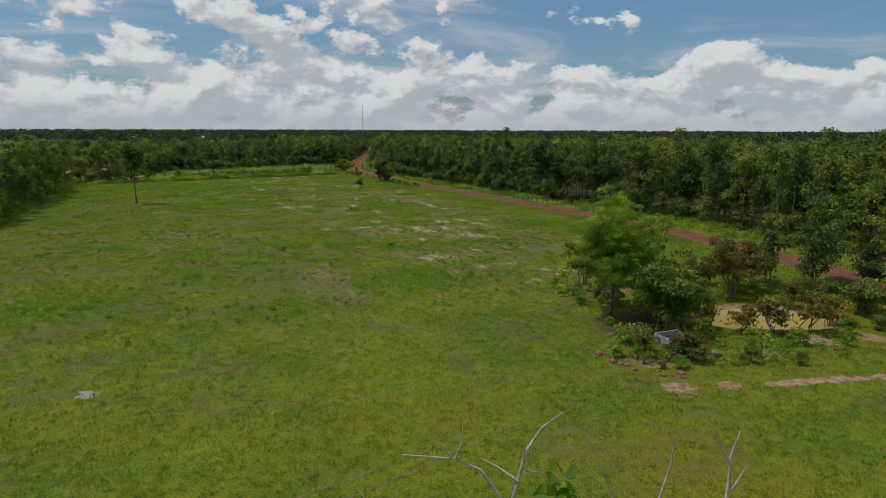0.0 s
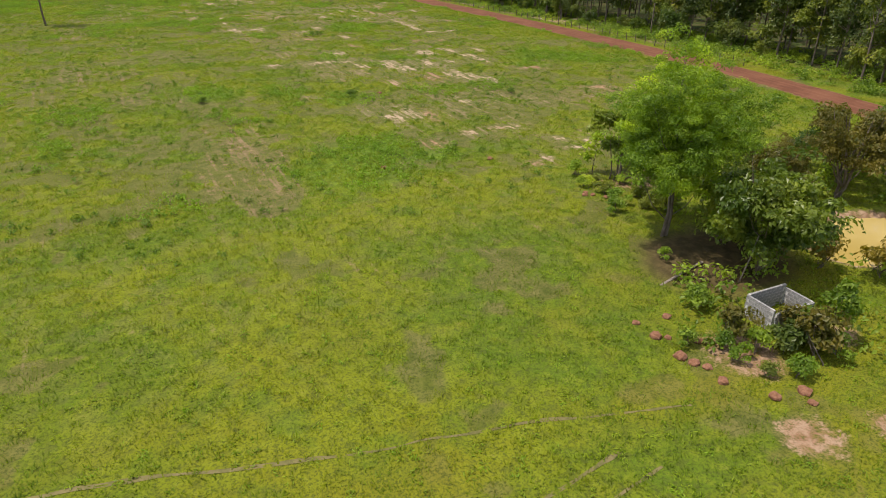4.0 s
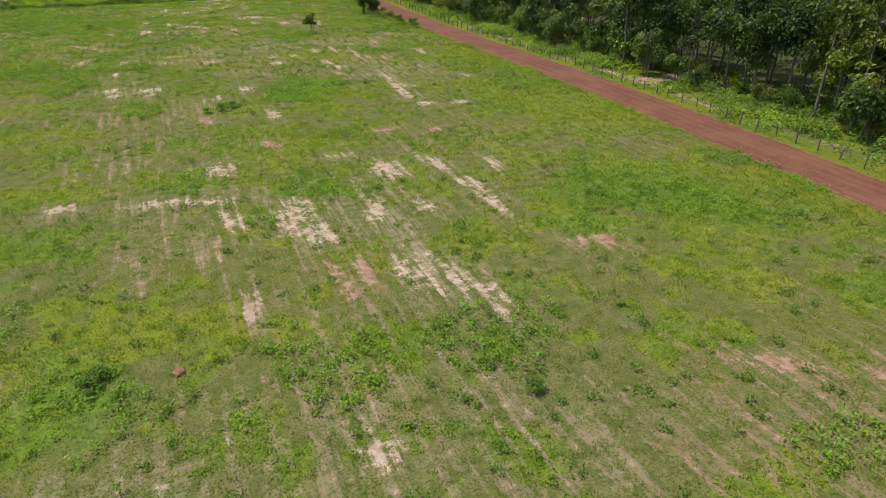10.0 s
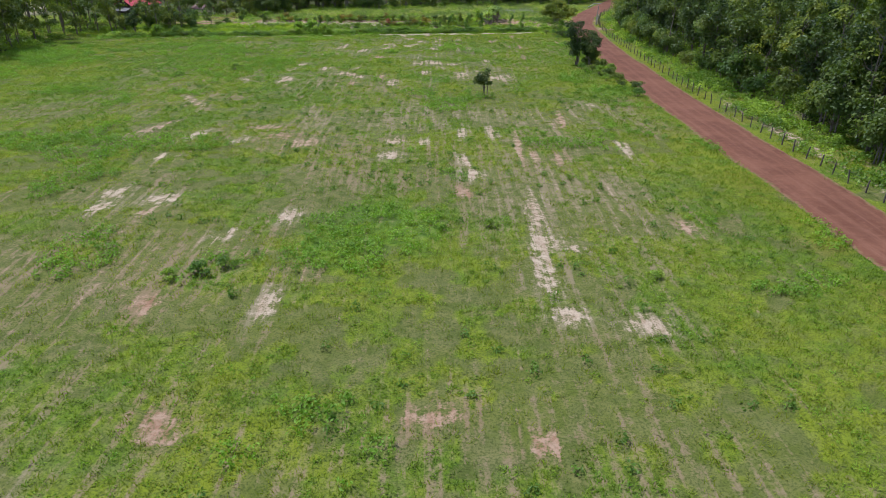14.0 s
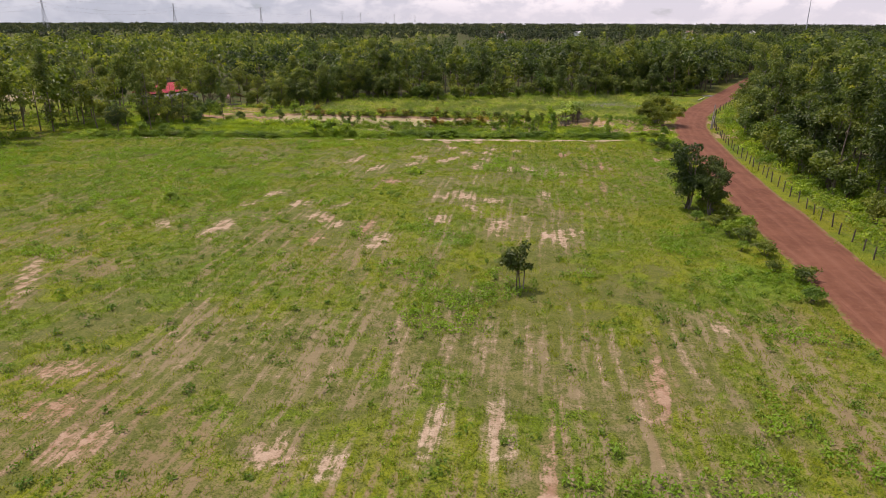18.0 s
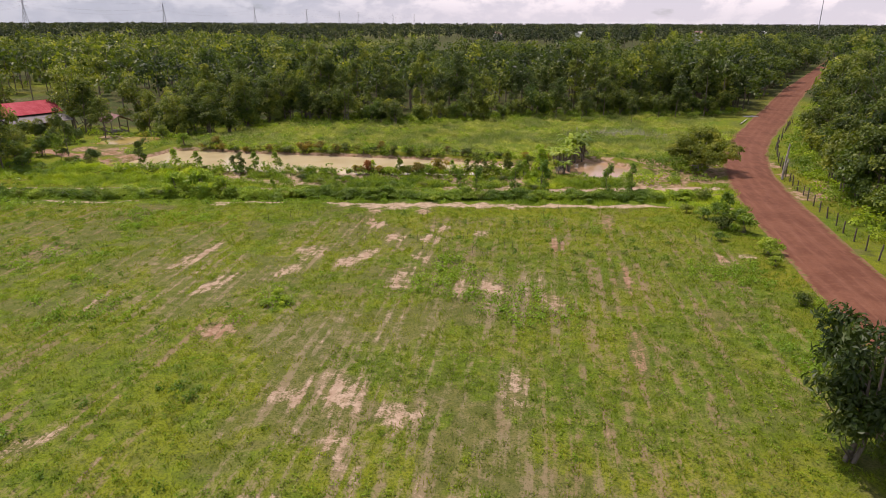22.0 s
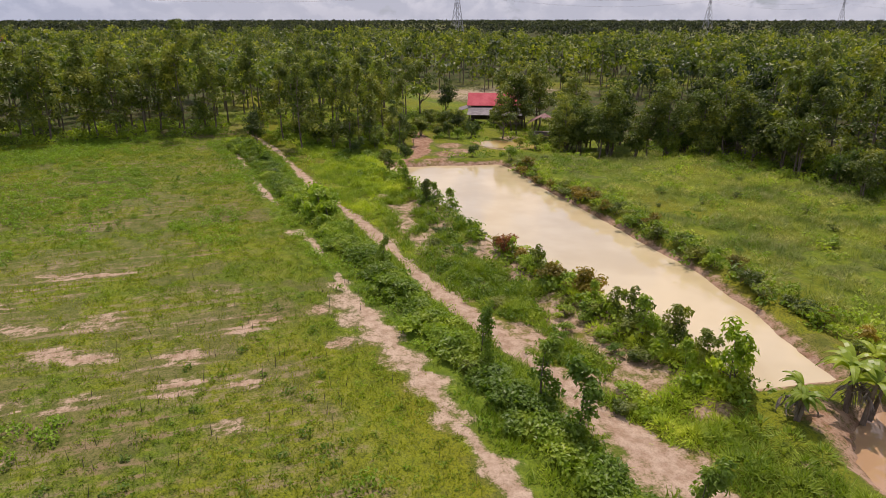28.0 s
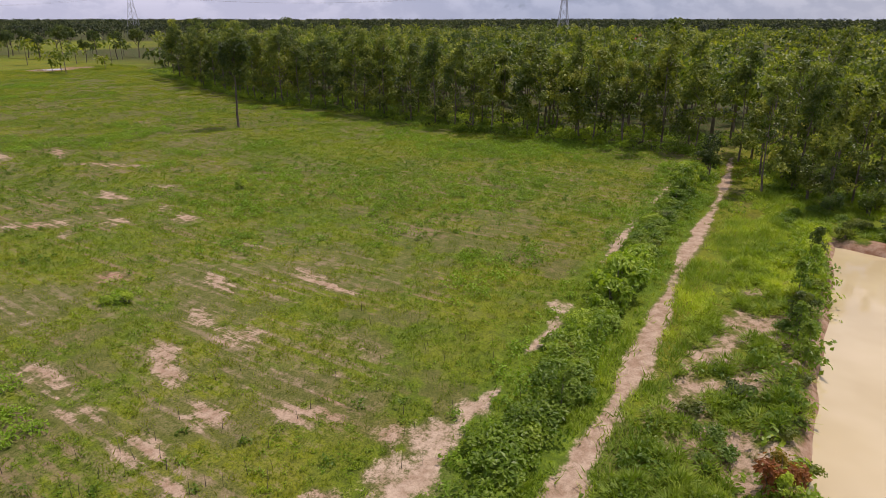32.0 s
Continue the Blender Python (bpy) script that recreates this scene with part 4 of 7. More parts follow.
def blade_tris(P, D, height, width, rng):
    """Thin three-cornered grass blades."""
    n_ = len(P)
    D = D / np.linalg.norm(D, axis=1, keepdims=True)
    S = np.cross(D, rng.normal(size=(n_, 3)) * 0.35 + np.array([0, 0, 1.0]))
    S /= np.linalg.norm(S, axis=1, keepdims=True) + 1e-9
    L = (height * rng.uniform(0.6, 1.3, n_))[:, None]
    V = np.empty((n_, 3, 3))
    V[:, 0], V[:, 1], V[:, 2] = P - S * width * 0.5, P + S * width * 0.5, P + D * L
    return V.reshape(-1, 3), np.arange(n_ * 3).reshape(-1, 3)


def clump_cloud(rng, n_, centre, size, hollow=0.45, squash_low=0.6, boughs=0):
    """Clump hearts in a lobed egg."""
    D = rng.normal(size=(n_, 3))
    D /= np.linalg.norm(D, axis=1, keepdims=True)
    k = boughs or max(4, n_ // 7)
    hearts = rng.normal(size=(k, 3))
    hearts /= np.linalg.norm(hearts, axis=1, keepdims=True)
    hearts *= rng.uniform(hollow, 0.82, (k, 1))
    P = hearts[rng.integers(0, k, n_)] + D * rng.uniform(0.10, 0.34, (n_, 1)) * (np.array([1, 1, 0.62]) if boughs else 1.0)
    P[:, 2] = np.where(P[:, 2] < 0, P[:, 2] * squash_low, P[:, 2])
    return P * np.array(size) + np.array(centre)


def tree_meshes(name, seed, height, crown_low, spread, clumps, per, leaf, leaf_mat, bark=None, girth=0.16, stems=1, clump_r=0.9, lean=0.3, shape="egg", aside=(0.0, 0.0), boughs=0):
    """Trunk with limbs, and a crown of clumped leaves."""
    rng = np.random.default_rng(seed)
    mid = (height + crown_low) * 0.5
    half = (height - crown_low) * 0.5
    if shape == "egg":
        C = clump_cloud(rng, clumps, (*aside, mid), (spread, spread, half), 0.3, 0.9, boughs)
    elif shape == "cone":
        C = clump_cloud(rng, clumps, (*aside, mid), (spread, spread, half), 0.35, 0.9, boughs)
        C[:, :2] *= (1.2 - 0.75 * np.clip((C[:, 2:3] - crown_low) / (height - crown_low), 0, 1))
    elif shape == "umbrella":
        C = clump_cloud(rng, clumps, (0, 0, crown_low + half * 0.5), (spread, spread, half * 1.5), 0.6, 0.25)
    else:
        C = np.concatenate([clump_cloud(rng, clumps // 4 + 1, (rng.normal() * spread * 0.35, rng.normal() * spread * 0.35, crown_low + half * 2 * k), (spread * s, spread * s, half * 0.55), 0.4, 0.8)
                            for k, s in ((0.2, 1.0), (0.45, 0.85), (0.68, 0.75), (0.9, 0.5))])
    R = clump_r * rng.uniform(0.6, 1.3, len(C))
    limbs = []
    for k in range(stems):
        bend = rng.normal(size=2) * lean * (1 + 0.6 * (stems > 1))
        top = np.array([bend[0], bend[1], height * 0.86])
        foot = np.array([rng.normal() * 0.2 * (stems > 1), rng.normal() * 0.2 * (stems > 1), -0.25])
        pts = [foot + (top - foot) * s + np.array([math.sin(3 * s + seed) * lean * 0.4, math.cos(2.6 * s + seed) * lean * 0.4 - lean * 0.4, 0]) * (s > 0) for s in np.linspace(0, 1, 7)]
        limbs.append(tube(pts, [girth * (1.25, 1, 0.85, 0.7, 0.5, 0.3, 0.1)[i] for i in range(7)], 7))
    for c in C[rng.permutation(len(C))[:12]]:
        z0 = max(crown_low * 0.85, c[2] - spread * rng.uniform(0.5, 0.9))
        a = np.array([0, 0, min(z0, height * 0.8)])
        m_ = (a + c) / 2 + np.array([0, 0, -0.12 * spread])
        limbs.append(tube([a, m_, c], [girth * 0.42, girth * 0.28, girth * 0.08], 5))
    trunk = mesh_np("trunk", *join(limbs), bark or M_BARK, True)
    crown = mesh_np("crown", *crown_leaves(rng, C, R, per, leaf[0], leaf[1]), leaf_mat)
    return trunk, crown


PROTO = {}


def plant(kind, x, y, label, scale=1.0, turn=None, category="tree", group="", name="tree", tall=1.0, rng=random):
    """A tree or shrub of a known kind, rooted in the ground."""
    turn = rng.uniform(0, 360) if turn is None else turn
    m = Matrix.LocRotScale((x, y, float(ground_z(x, y))), Euler((0, 0, radians(turn))), (scale, scale, scale * tall))
    root = new(name)
    root.empty_display_size = 0.3
    root.matrix_basis = m
    trunk, crown = PROTO[kind]
    part("trunk" if category == "tree" else "stem", trunk, None, root)
    part("crown" if category == "tree" else "foliage", crown, None, root)
    return tagged(root, label, category, group)


# ---- ground ----
def axis(dense_low, dense_high, gap, low, high):
    mid = np.arange(dense_low, dense_high + gap / 2, gap)
    up, down, s = [], [], gap
    v = dense_high
    while v < high:
        s *= 1.22
        v += s
        up.append(min(v, high))
    v, s = dense_low, gap
    while v > low:
        s *= 1.22
        v -= s
        down.append(max(v, low))
    return np.concatenate([down[::-1], mid, up])


gx, gy = axis(-24, 112, 0.6, -4600, 4600), axis(12, 304, 0.6, -4600, 4800)
GX, GY = np.meshgrid(gx, gy)
nx, ny = len(gx), len(gy)
GZ = ground_z(GX, GY)
idx = np.arange(nx * ny).reshape(ny, nx)
quads = np.stack([idx[:-1, :-1], idx[:-1, 1:], idx[1:, 1:], idx[1:, :-1]], -1).reshape(-1, 4)
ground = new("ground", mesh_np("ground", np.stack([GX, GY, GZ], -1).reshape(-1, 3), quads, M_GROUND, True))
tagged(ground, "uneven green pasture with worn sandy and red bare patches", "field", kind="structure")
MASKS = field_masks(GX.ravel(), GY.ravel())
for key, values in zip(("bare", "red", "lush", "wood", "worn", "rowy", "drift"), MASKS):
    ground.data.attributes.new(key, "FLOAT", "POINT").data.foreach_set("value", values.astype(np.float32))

# road: a slightly crowned laterite strip with wheel ruts
across = np.linspace(-1, 1, 13)
tang = np.gradient(ROAD_PATH, axis=0)
tang /= np.linalg.norm(tang, axis=1, keepdims=True)
side = np.stack([tang[:, 1], -tang[:, 0]], 1)
RV, RUT, EDGE = [], [], []
for i, (p, s_) in enumerate(zip(ROAD_PATH, side)):
    for u in across:
        half = ROAD_HALF + (0.5 * (float(fbm(np.array(i / 6.0), np.array(3.0 + u), 13)) - 0.5)) * 1.6
        q = p + s_ * u * half
        rut = sum(math.exp(-((abs(u) - c) / 0.09) ** 2) for c in (0.22, 0.62))
        RV.append((q[0], q[1], 0.10 * (1 - u * u) + 0.03 - 0.035 * rut + 0.03 * (float(fbm(np.array(q[0] / 0.8), np.array(q[1] / 2.5), 19)) - 0.5)))
        RUT.append(rut)
        EDGE.append(u * u)
ri = np.arange(len(RV)).reshape(-1, 13)
rq = np.stack([ri[:-1, :-1], ri[:-1, 1:], ri[1:, 1:], ri[1:, :-1]], -1).reshape(-1, 4)
road = new("road", mesh_np("road", RV, rq[:, ::-1], M_ROAD, True))
road.data.attributes.new("rut", "FLOAT", "POINT").data.foreach_set("value", np.array(RUT, np.float32))
road.data.attributes.new("edge", "FLOAT", "POINT").data.foreach_set("value", np.array(EDGE, np.float32))
tagged(road, "rutted red laterite dirt road along a fence", "road", kind="structure")


def water(name, outline, z, material_, label):
    V = [(x, y, z) for x, y in outline]
    me = bpy.data.meshes.new(name)
    me.from_pydata(V, [], [list(range(len(V)))])
    me.materials.append(material_)
    return tagged(new(name, me), label, "pond", kind="structure")


def oval_line(o, grow):
    c, s = math.cos(radians(o[4])), math.sin(radians(o[4]))
    return [(o[0] + (o[2] + grow) * math.cos(t) * c - (o[3] + grow) * math.sin(t) * s, o[1] + (o[2] + grow) * math.cos(t) * s + (o[3] + grow) * math.sin(t) * c)
            for t in np.linspace(0, 2 * math.pi, 48, endpoint=False)]


water("water", [(18.4, 279.4), (50, 281.1), (81.5, 284.4), (82, 293), (67, 296.5), (21.5, 298.2)], -0.22, M_WATER, "still pale khaki water of the long fish pond")
water("water", oval_line(SMALL_POND, 1.6), -0.2, M_BROWN_WATER, "brown muddy water of a small pond")
water("water", oval_line(GROVE_POND, 1.6), -0.2, M_OCHRE_WATER, "ochre water of a small pond among trees")

# wheel ruts at the pasture's near end: flat ribbons, groove shadow put into brown colour
rng = np.random.default_rng(12)
for path in (RUT_A, RUT_B, RUT_C):
    line = spline(path, 0.35)
    along = np.gradient(line, axis=0)
    along /= np.linalg.norm(along, axis=1, keepdims=True)
    cross = np.stack([along[:, 1], -along[:, 0]], 1)
    halves = 0.01 + 0.17 * fbm(np.arange(len(line)) / 5.0, np.full(len(line), 2.0), 77)
    V = []
    for p_, c_, h_ in zip(line, cross, halves):
        for u in (-1, 0, 1):
            q = p_ + c_ * u * h_
            V.append((q[0], q[1], float(ground_z(q[0], q[1])) + 0.012 - 0.01 * (u == 0)))
    vi = np.arange(len(V)).reshape(-1, 3)
    F = np.stack([vi[:-1, :-1], vi[:-1, 1:], vi[1:, 1:], vi[1:, :-1]], -1).reshape(-1, 4)
    tagged(new("wheel_rut", mesh_np("wheel_rut", V, F, M_RUT, True)), "narrow wheel rut, its shadow line coloured as brown earth", "wheel rut", kind="structure")

# ---- kinds of plants ----
for k in range(5):
    PROTO["teak%d" % k] = tree_meshes("teak", 20 + k, 14.6 + 0.7 * k, 1.6 + 0.7 * (k % 3), 3.3 + 0.3 * (k % 2), 84, 24, (0.54, 0.36), M_TEAK, girth=0.15, clump_r=1.15, lean=0.35, shape="layers")
for k in range(3):
    PROTO["shade%d" % k] = tree_meshes("shade", 30 + k, 13.6 + 0.8 * k, 1.0 + 0.7 * k, 3.5, 88, 24, (0.52, 0.34), M_DARK, girth=0.15, clump_r=1.1, lean=0.4, boughs=15)
for k in range(3):
    PROTO["wide%d" % k] = tree_meshes("wide", 40 + k, 11.0 + k, 1.0, 4.1, 104, 28, (0.44, 0.28), M_TEAK if k else M_DARK, girth=0.17, clump_r=0.95, lean=0.5, boughs=17)
    PROTO["bush%d" % k] = tree_meshes("bush", 50 + k, 1.9, 0.1, 1.3, 28, 22, (0.27, 0.16), (M_VINE, M_TEAK, M_TEAK)[k], girth=0.03, stems=3, clump_r=0.42, lean=0.3)
    PROTO["young%d" % k] = tree_meshes("young", 60 + k, 4.2, 1.1, 0.95, 22, 16, (0.42, 0.24), (M_TEAK, M_VINE, M_BRIGHT)[k], girth=0.045, clump_r=0.45, lean=0.2, shape="layers")
PROTO["big"] = tree_meshes("big", 3, 15.8, 1.6, 5.9, 620, 130, (0.21, 0.09), M_BRIGHT, girth=0.11, stems=2, clump_r=0.8, lean=0.5, aside=(0.4, 0.0), boughs=64)
for k in range(3):
    PROTO["mound%d" % k] = tree_meshes("mound", 80 + k, 6.2 + k, 0.2, 2.8, 80, 22, (0.46, 0.31), (M_TEAK, M_WAXY, M_TEAK)[k], girth=0.10, stems=3, clump_r=0.95, lean=0.4)
PROTO["rust"] = tree_meshes("rust", 72, 8.2, 0.6, 3.9, 170, 40, (0.30, 0.17), M_RUST, girth=0.12, stems=3, clump_r=0.6, lean=0.6, boughs=24)
PROTO["dark"] = tree_meshes("dark", 73, 8.6, 0.2, 4.0, 230, 44, (0.34, 0.20), M_WAXY, girth=0.10, stems=3, clump_r=0.72, lean=0.5, boughs=48)
PROTO["lone"] = tree_meshes("lone", 74, 16.8, 7.2, 3.7, 110, 26, (0.5, 0.32), M_DARK, bark=M_POST, girth=0.2, clump_r=0.9, lean=0.9)
PROTO["field"] = tree_meshes("field", 91, 15.0, 4.6, 4.2, 90, 24, (0.55, 0.36), M_DARK, bark=M_POST, girth=0.24, clump_r=0.95, lean=0.6, boughs=14)
PROTO["sapling"] = tree_meshes("sapling", 75, 4.3, 0.95, 1.55, 46, 20, (0.34, 0.22), M_DARK, girth=0.06, stems=3, clump_r=0.40, lean=0.3)
# pale bark here puts the sunlit white of the stems into the colour
PROTO["umbrella"] = tree_meshes("umbrella", 76, 5.6, 1.0, 4.4, 260, 60, (0.31, 0.19), M_TEAK, bark=M_DEAD, girth=0.15, stems=4, clump_r=0.7, lean=0.8, shape="umbrella")
PROTO["roadside"] = tree_meshes("roadside", 77, 8.3, 0.2, 2.5, 170, 28, (0.34, 0.18), M_DARK, girth=0.10, stems=3, clump_r=0.6, lean=0.35, boughs=20)
PROTO["rustbush"] = tree_meshes("rustbush", 78, 2.3, 0.2, 1.3, 30, 18, (0.30, 0.17), M_RUST, girth=0.03, stems=4, clump_r=0.42, lean=0.35)
PROTO["redbush"] = tree_meshes("redbush", 88, 2.0, 0.3, 1.0, 26, 18, (0.26, 0.14), M_RED_LEAF, girth=0.03, stems=4, clump_r=0.36, lean=0.35)
PROTO["column"] = tree_meshes("column", 79, 4.2, 0.1, 0.75, 46, 20, (0.26, 0.18), M_VINE, girth=0.06, clump_r=0.36, lean=0.25, shape="layers")

# ---- single trees and shrubs ----
plant("lone", 8.2, 189.5, "tall solitary tree with bare trunk and high dark crown", 1.0, 40)
for x, y, sz in ((-69, -72, 0.75), (-72, -59, 0.85), (-71, -45, 0.7), (-83, -52, 0.95), (-93, -37, 0.8), (-89, -60, 0.9), (-72, -8, 0.6), (-91, -16, 0.8), (-98, -70, 0.9), (-78, -88, 0.8), (-104, -20, 0.85), (-62, -96, 0.75)):
    plant("field", x, y, "slender field tree with a bare trunk and dark rounded crown", sz * 1.15, group="field trees")
for x, y, sz in ((25.7, 106.2, 0.7), (43.3, 101.7, 0.6), (43.7, 102.3, 0.55), (62.5, 94.0, 0.55), (54.2, 151.3, 0.7), (55.6, 152.2, 0.6), (52.6, 150.4, 0.55), (73.5, 158.7, 0.5), (83.5, 150.6, 0.45), (36.3, 224.2, 0.8), (61.1, 242.9, 0.55), (62.0, 242.0, 0.45), (60.6, 241.4, 0.4), (36.6, 226.9, 0.5)):
    plant("bush0", x, y, "low dark leafy shrub alone in the pasture", sz, category="shrub", name="shrub", group="pasture shrubs", tall=0.75)
plant("sapling", 76.1, 204.0, "small dark round-headed tree standing alone in the pasture", 0.95, 10)
plant("big", 48.1, 52.3, "large feathery bright green tree shading bare earth", 0.96, 0, tall=0.93)
plant("dark", 49.2, 45.4, "broad-leaved green tree beside the block enclosure", 1.0, 30)
plant("rust", 66.0, 51.0, "rusty brown-green leafy tree behind the ochre pond", 1.0, 0, group="rusty trees")
plant("rust", 69.5, 53.5, "rusty brown-green leafy tree behind the ochre pond", 0.9, 130, group="rusty trees")
plant("rust", 61.0, 53.0, "rusty brown-green leafy tree behind the ochre pond", 0.72, 220, group="rusty trees")
for x, y, s, k in ((76, 47.5, 0.85, "wide0"), (83, 52, 1.0, "wide1"), (90, 49, 1.1, "wide2"), (80, 43.5, 0.7, "wide0"), (87, 42, 1.0, "wide1"), (97, 44, 1.15, "wide2")):
    plant(k, x, y, "dense green tree at the edge of the grove", s, group="grove trees")
plant("young0", 74.5, 52.5, "slender bare-stemmed young tree with a tuft on top", 1.7, 0)
PROTO["slim"] = tree_meshes("slim", 93, 6.4, 1.8, 1.2, 44, 34, (0.20, 0.10), M_BRIGHT, girth=0.05, clump_r=0.42, lean=0.3, shape="layers")
PROTO["grovelet"] = tree_meshes("grovelet", 92, 5.6, 0.5, 1.5, 76, 26, (0.34, 0.20), M_WAXY, girth=0.05, stems=4, clump_r=0.46, lean=0.35, shape="layers")
for x, y, sz, k in ((52.4, 62.6, 1.15, "grovelet"), (57.6, 61.6, 1.1, "grovelet"), (54.0, 63.4, 1.0, "grovelet"), (55.4, 62.8, 1.0, "slim"), (51.9, 64.6, 0.85, "young1"), (63.7, 63.7, 1.4, "young0"), (51.8, 58.5, 0.85, "young1"), (58.9, 62.2, 1.1, "young0")):
    plant(k, x, y, "dark leafy young tree at the field's edge" if k == "grovelet" else "slim bright-leaved sapling at the field's edge", sz, group="young grove trees")
for x, y, sz, k in ((49.1, 62.3, 0.75, "bush0"), (49.4, 60.1, 0.85, "bush2"), (49.2, 58.4, 0.9, "bush0"), (50.7, 62.8, 0.6, "bush2"), (51.5, 58.7, 0.7, "bush2"), (52.4, 61.4, 0.6, "bush0"), (55.0, 59.6, 0.6, "bush2"), (47.9, 57.0, 0.8, "bush0"), (50.4, 56.6, 0.7, "bush2"), (53.8, 57.8, 0.7, "bush0")):
    plant(k, x, y, "tangled low shrub under the young trees", sz, category="shrub", name="shrub", group="edge shrubs", tall=0.8)
for x, y, s, k in ((50.2, 64.7, 0.8, "bush0"), (43.4, 39.0, 1.0, "bush2"), (41.0, 40.9, 0.6, "bush0"), (44.6, 39.2, 0.85, "bush2"), (42.0, 39.6, 0.8, "bush0"), (42.7, 44.2, 0.8, "bush0"), (43.2, 44.8, 0.6, "bush0"), (46.2, 39.6, 0.9, "bush0"), (45.6, 37.6, 0.8, "bush0"), (39.4, 41.7, 0.55, "bush0"), (40.6, 39.6, 0.5, "bush0"), (41.0, 38.0, 0.5, "bush2"), (42.4, 37.4, 0.7, "bush0"),
                   (69, 41, 1.5, "bush1"), (72, 43.5, 1.9, "bush1"), (75, 41, 2.2, "bush1"), (54.0, 39.2, 0.8, "bush0"), (57, 36.5, 0.9, "bush0"), (65, 36.5, 1.0, "bush0"), (69, 36, 1.0, "bush2"),
                   (61, 34.5, 0.8, "bush0"), (54.5, 50, 1.2, "bush1"), (58, 50, 1.3, "bush1"), (45.5, 49.5, 0.5, "bush0"), (49, 35.5, 0.9, "bush0"), (52.3, 33.3, 0.7, "bush0"), (57.5, 55, 1.6, "bush1"), (52, 56, 1.4, "bush1")):
    plant(k, x, y, "low leafy shrub in the grove", s, category="shrub", name="shrub", group="grove shrubs")
for x, y, s in ((44.6, 38.0, 0.95), (41.9, 40.9, 0.75), (45.2, 40.0, 0.6), (58.2, 40.0, 1.3), (62.0, 38.6, 1.35), (55.6, 41.6, 1.0), (66.5, 39.2, 1.1), (53.5, 44.2, 0.9), (68.5, 45.0, 1.0)):
    plant("rustbush", x, y, "rusty-tipped leafy shrub by the ochre pond", s * 1.3, category="shrub", name="shrub", group="rusty shrubs")
# the tree at (50.8, 49.6) is added at this size to shade the earth
for x, y, s, k in ((73, 40, 0.75, "mound0"), (78, 38.5, 0.9, "mound2"), (84, 37.5, 1.0, "mound1"), (72.5, 46.5, 0.6, "mound0"), (69, 57, 0.6, "mound1"), (62.5, 57, 0.55, "mound0"), (55.5, 51.5, 0.75, "mound0"), (50.8, 49.6, 0.9, "mound0"), (52.6, 47.8, 0.75, "mound0"), (77, 55, 0.7, "mound2")):
    plant(k, x, y, "dense bushy tree in the grove", s, group="grove bushes")
plant("young1", 46.6, 38.6, "broad-leaved sapling in front of the block walls", 0.85, 90)
plant("lone", 111.9, 154.7, "tall thick-trunked tree just behind the fence", 1.05, 150)
plant("umbrella", 101.0, 291.6, "spreading umbrella-crowned tree beside the red road", 1.0, 200)
for x, y, s, k in ((93.6, 228.8, 1.0, "roadside"), (95.4, 226.6, 0.7, "roadside"), (95.9, 231.0, 0.75, "roadside")):
    plant(k, x, y, "dark bushy tree on the road verge", s, group="verge trees")
for x, y, s, k in ((97.0, 224.8, 1.15, 1), (96.3, 228.2, 1.5, 1), (95.4, 219.8, 0.95, 0), (96.8, 218.0, 1.1, 2), (93.6, 224.4, 0.7, 0), (93.6, 221.4, 0.5, 0), (95.0, 222.4, 0.8, 2), (97.6, 221.6, 1.0, 0), (97.4, 214.4, 1.0, 2), (95.6, 215.5, 0.6, 0), (98.2, 208.5, 1.0, 2), (96.8, 210.4, 0.7, 2), (97.5, 204.5, 0.8, 0),
                   (96.4, 232, 1.1, 0), (97.4, 235.5, 0.8, 2), (96.8, 239, 0.7, 0), (98.2, 247, 0.7, 2), (99.2, 258, 1.0, 0), (98.8, 255.0, 0.6, 0), (96.9, 264.4, 1.0, 2), (98.8, 263.8, 1.15, 0), (97.8, 266.0, 0.9, 2), (95.9, 268.0, 0.8, 0), (94.9, 270.4, 0.7, 2), (95.9, 261.0, 0.6, 0), (99.6, 268.0, 0.9, 0), (98.0, 270.5, 0.8, 0)):
    plant("bush%d" % k, x, y, "low leafy shrub on the road verge", s, category="shrub", name="shrub", group="verge shrubs", tall=0.85)
plant("young1", 97.4, 265.2, "thin airy young tree on the road verge", 0.8, 20)

# dead tree whose leafless top reaches the starting height of the view
rng = np.random.default_rng(5)
dead = new("dead_tree")
dead.location = (4.1, 4.9, float(ground_z(4.1, 4.9)))
tagged(dead, "bleached leafless tree with a last few green leaves", "tree")
limbs = [tube([(0, 0, -0.3), (0.1, 0.05, 4), (-0.1, 0.1, 8), (0.05, 0, 11.5), (0, 0, 13.6)], [0.24, 0.2, 0.16, 0.12, 0.08], 8)]
right_way, fore_way = np.array([0.885, -0.465, 0]), np.array([0.465, 0.885, 0])


def on_plane(u, up, f=0.0):
    return right_way * u + fore_way * f + np.array([0, 0, up])


fork = np.array((0.0, 0.0, 13.4))


def branch(points, r, root=None):
    pts = [on_plane(u, up, 0.06 * math.sin(9 * u + up)) for u, up in points]
    if root is not None:
        pts = [np.array(root), (np.array(root) + pts[0]) / 2 + np.array([0, 0, -0.15]), *pts]
    limbs.append(tube(pts, [r * (1 - 0.8 * i / (len(pts) - 1)) for i in range(len(pts))], 6))


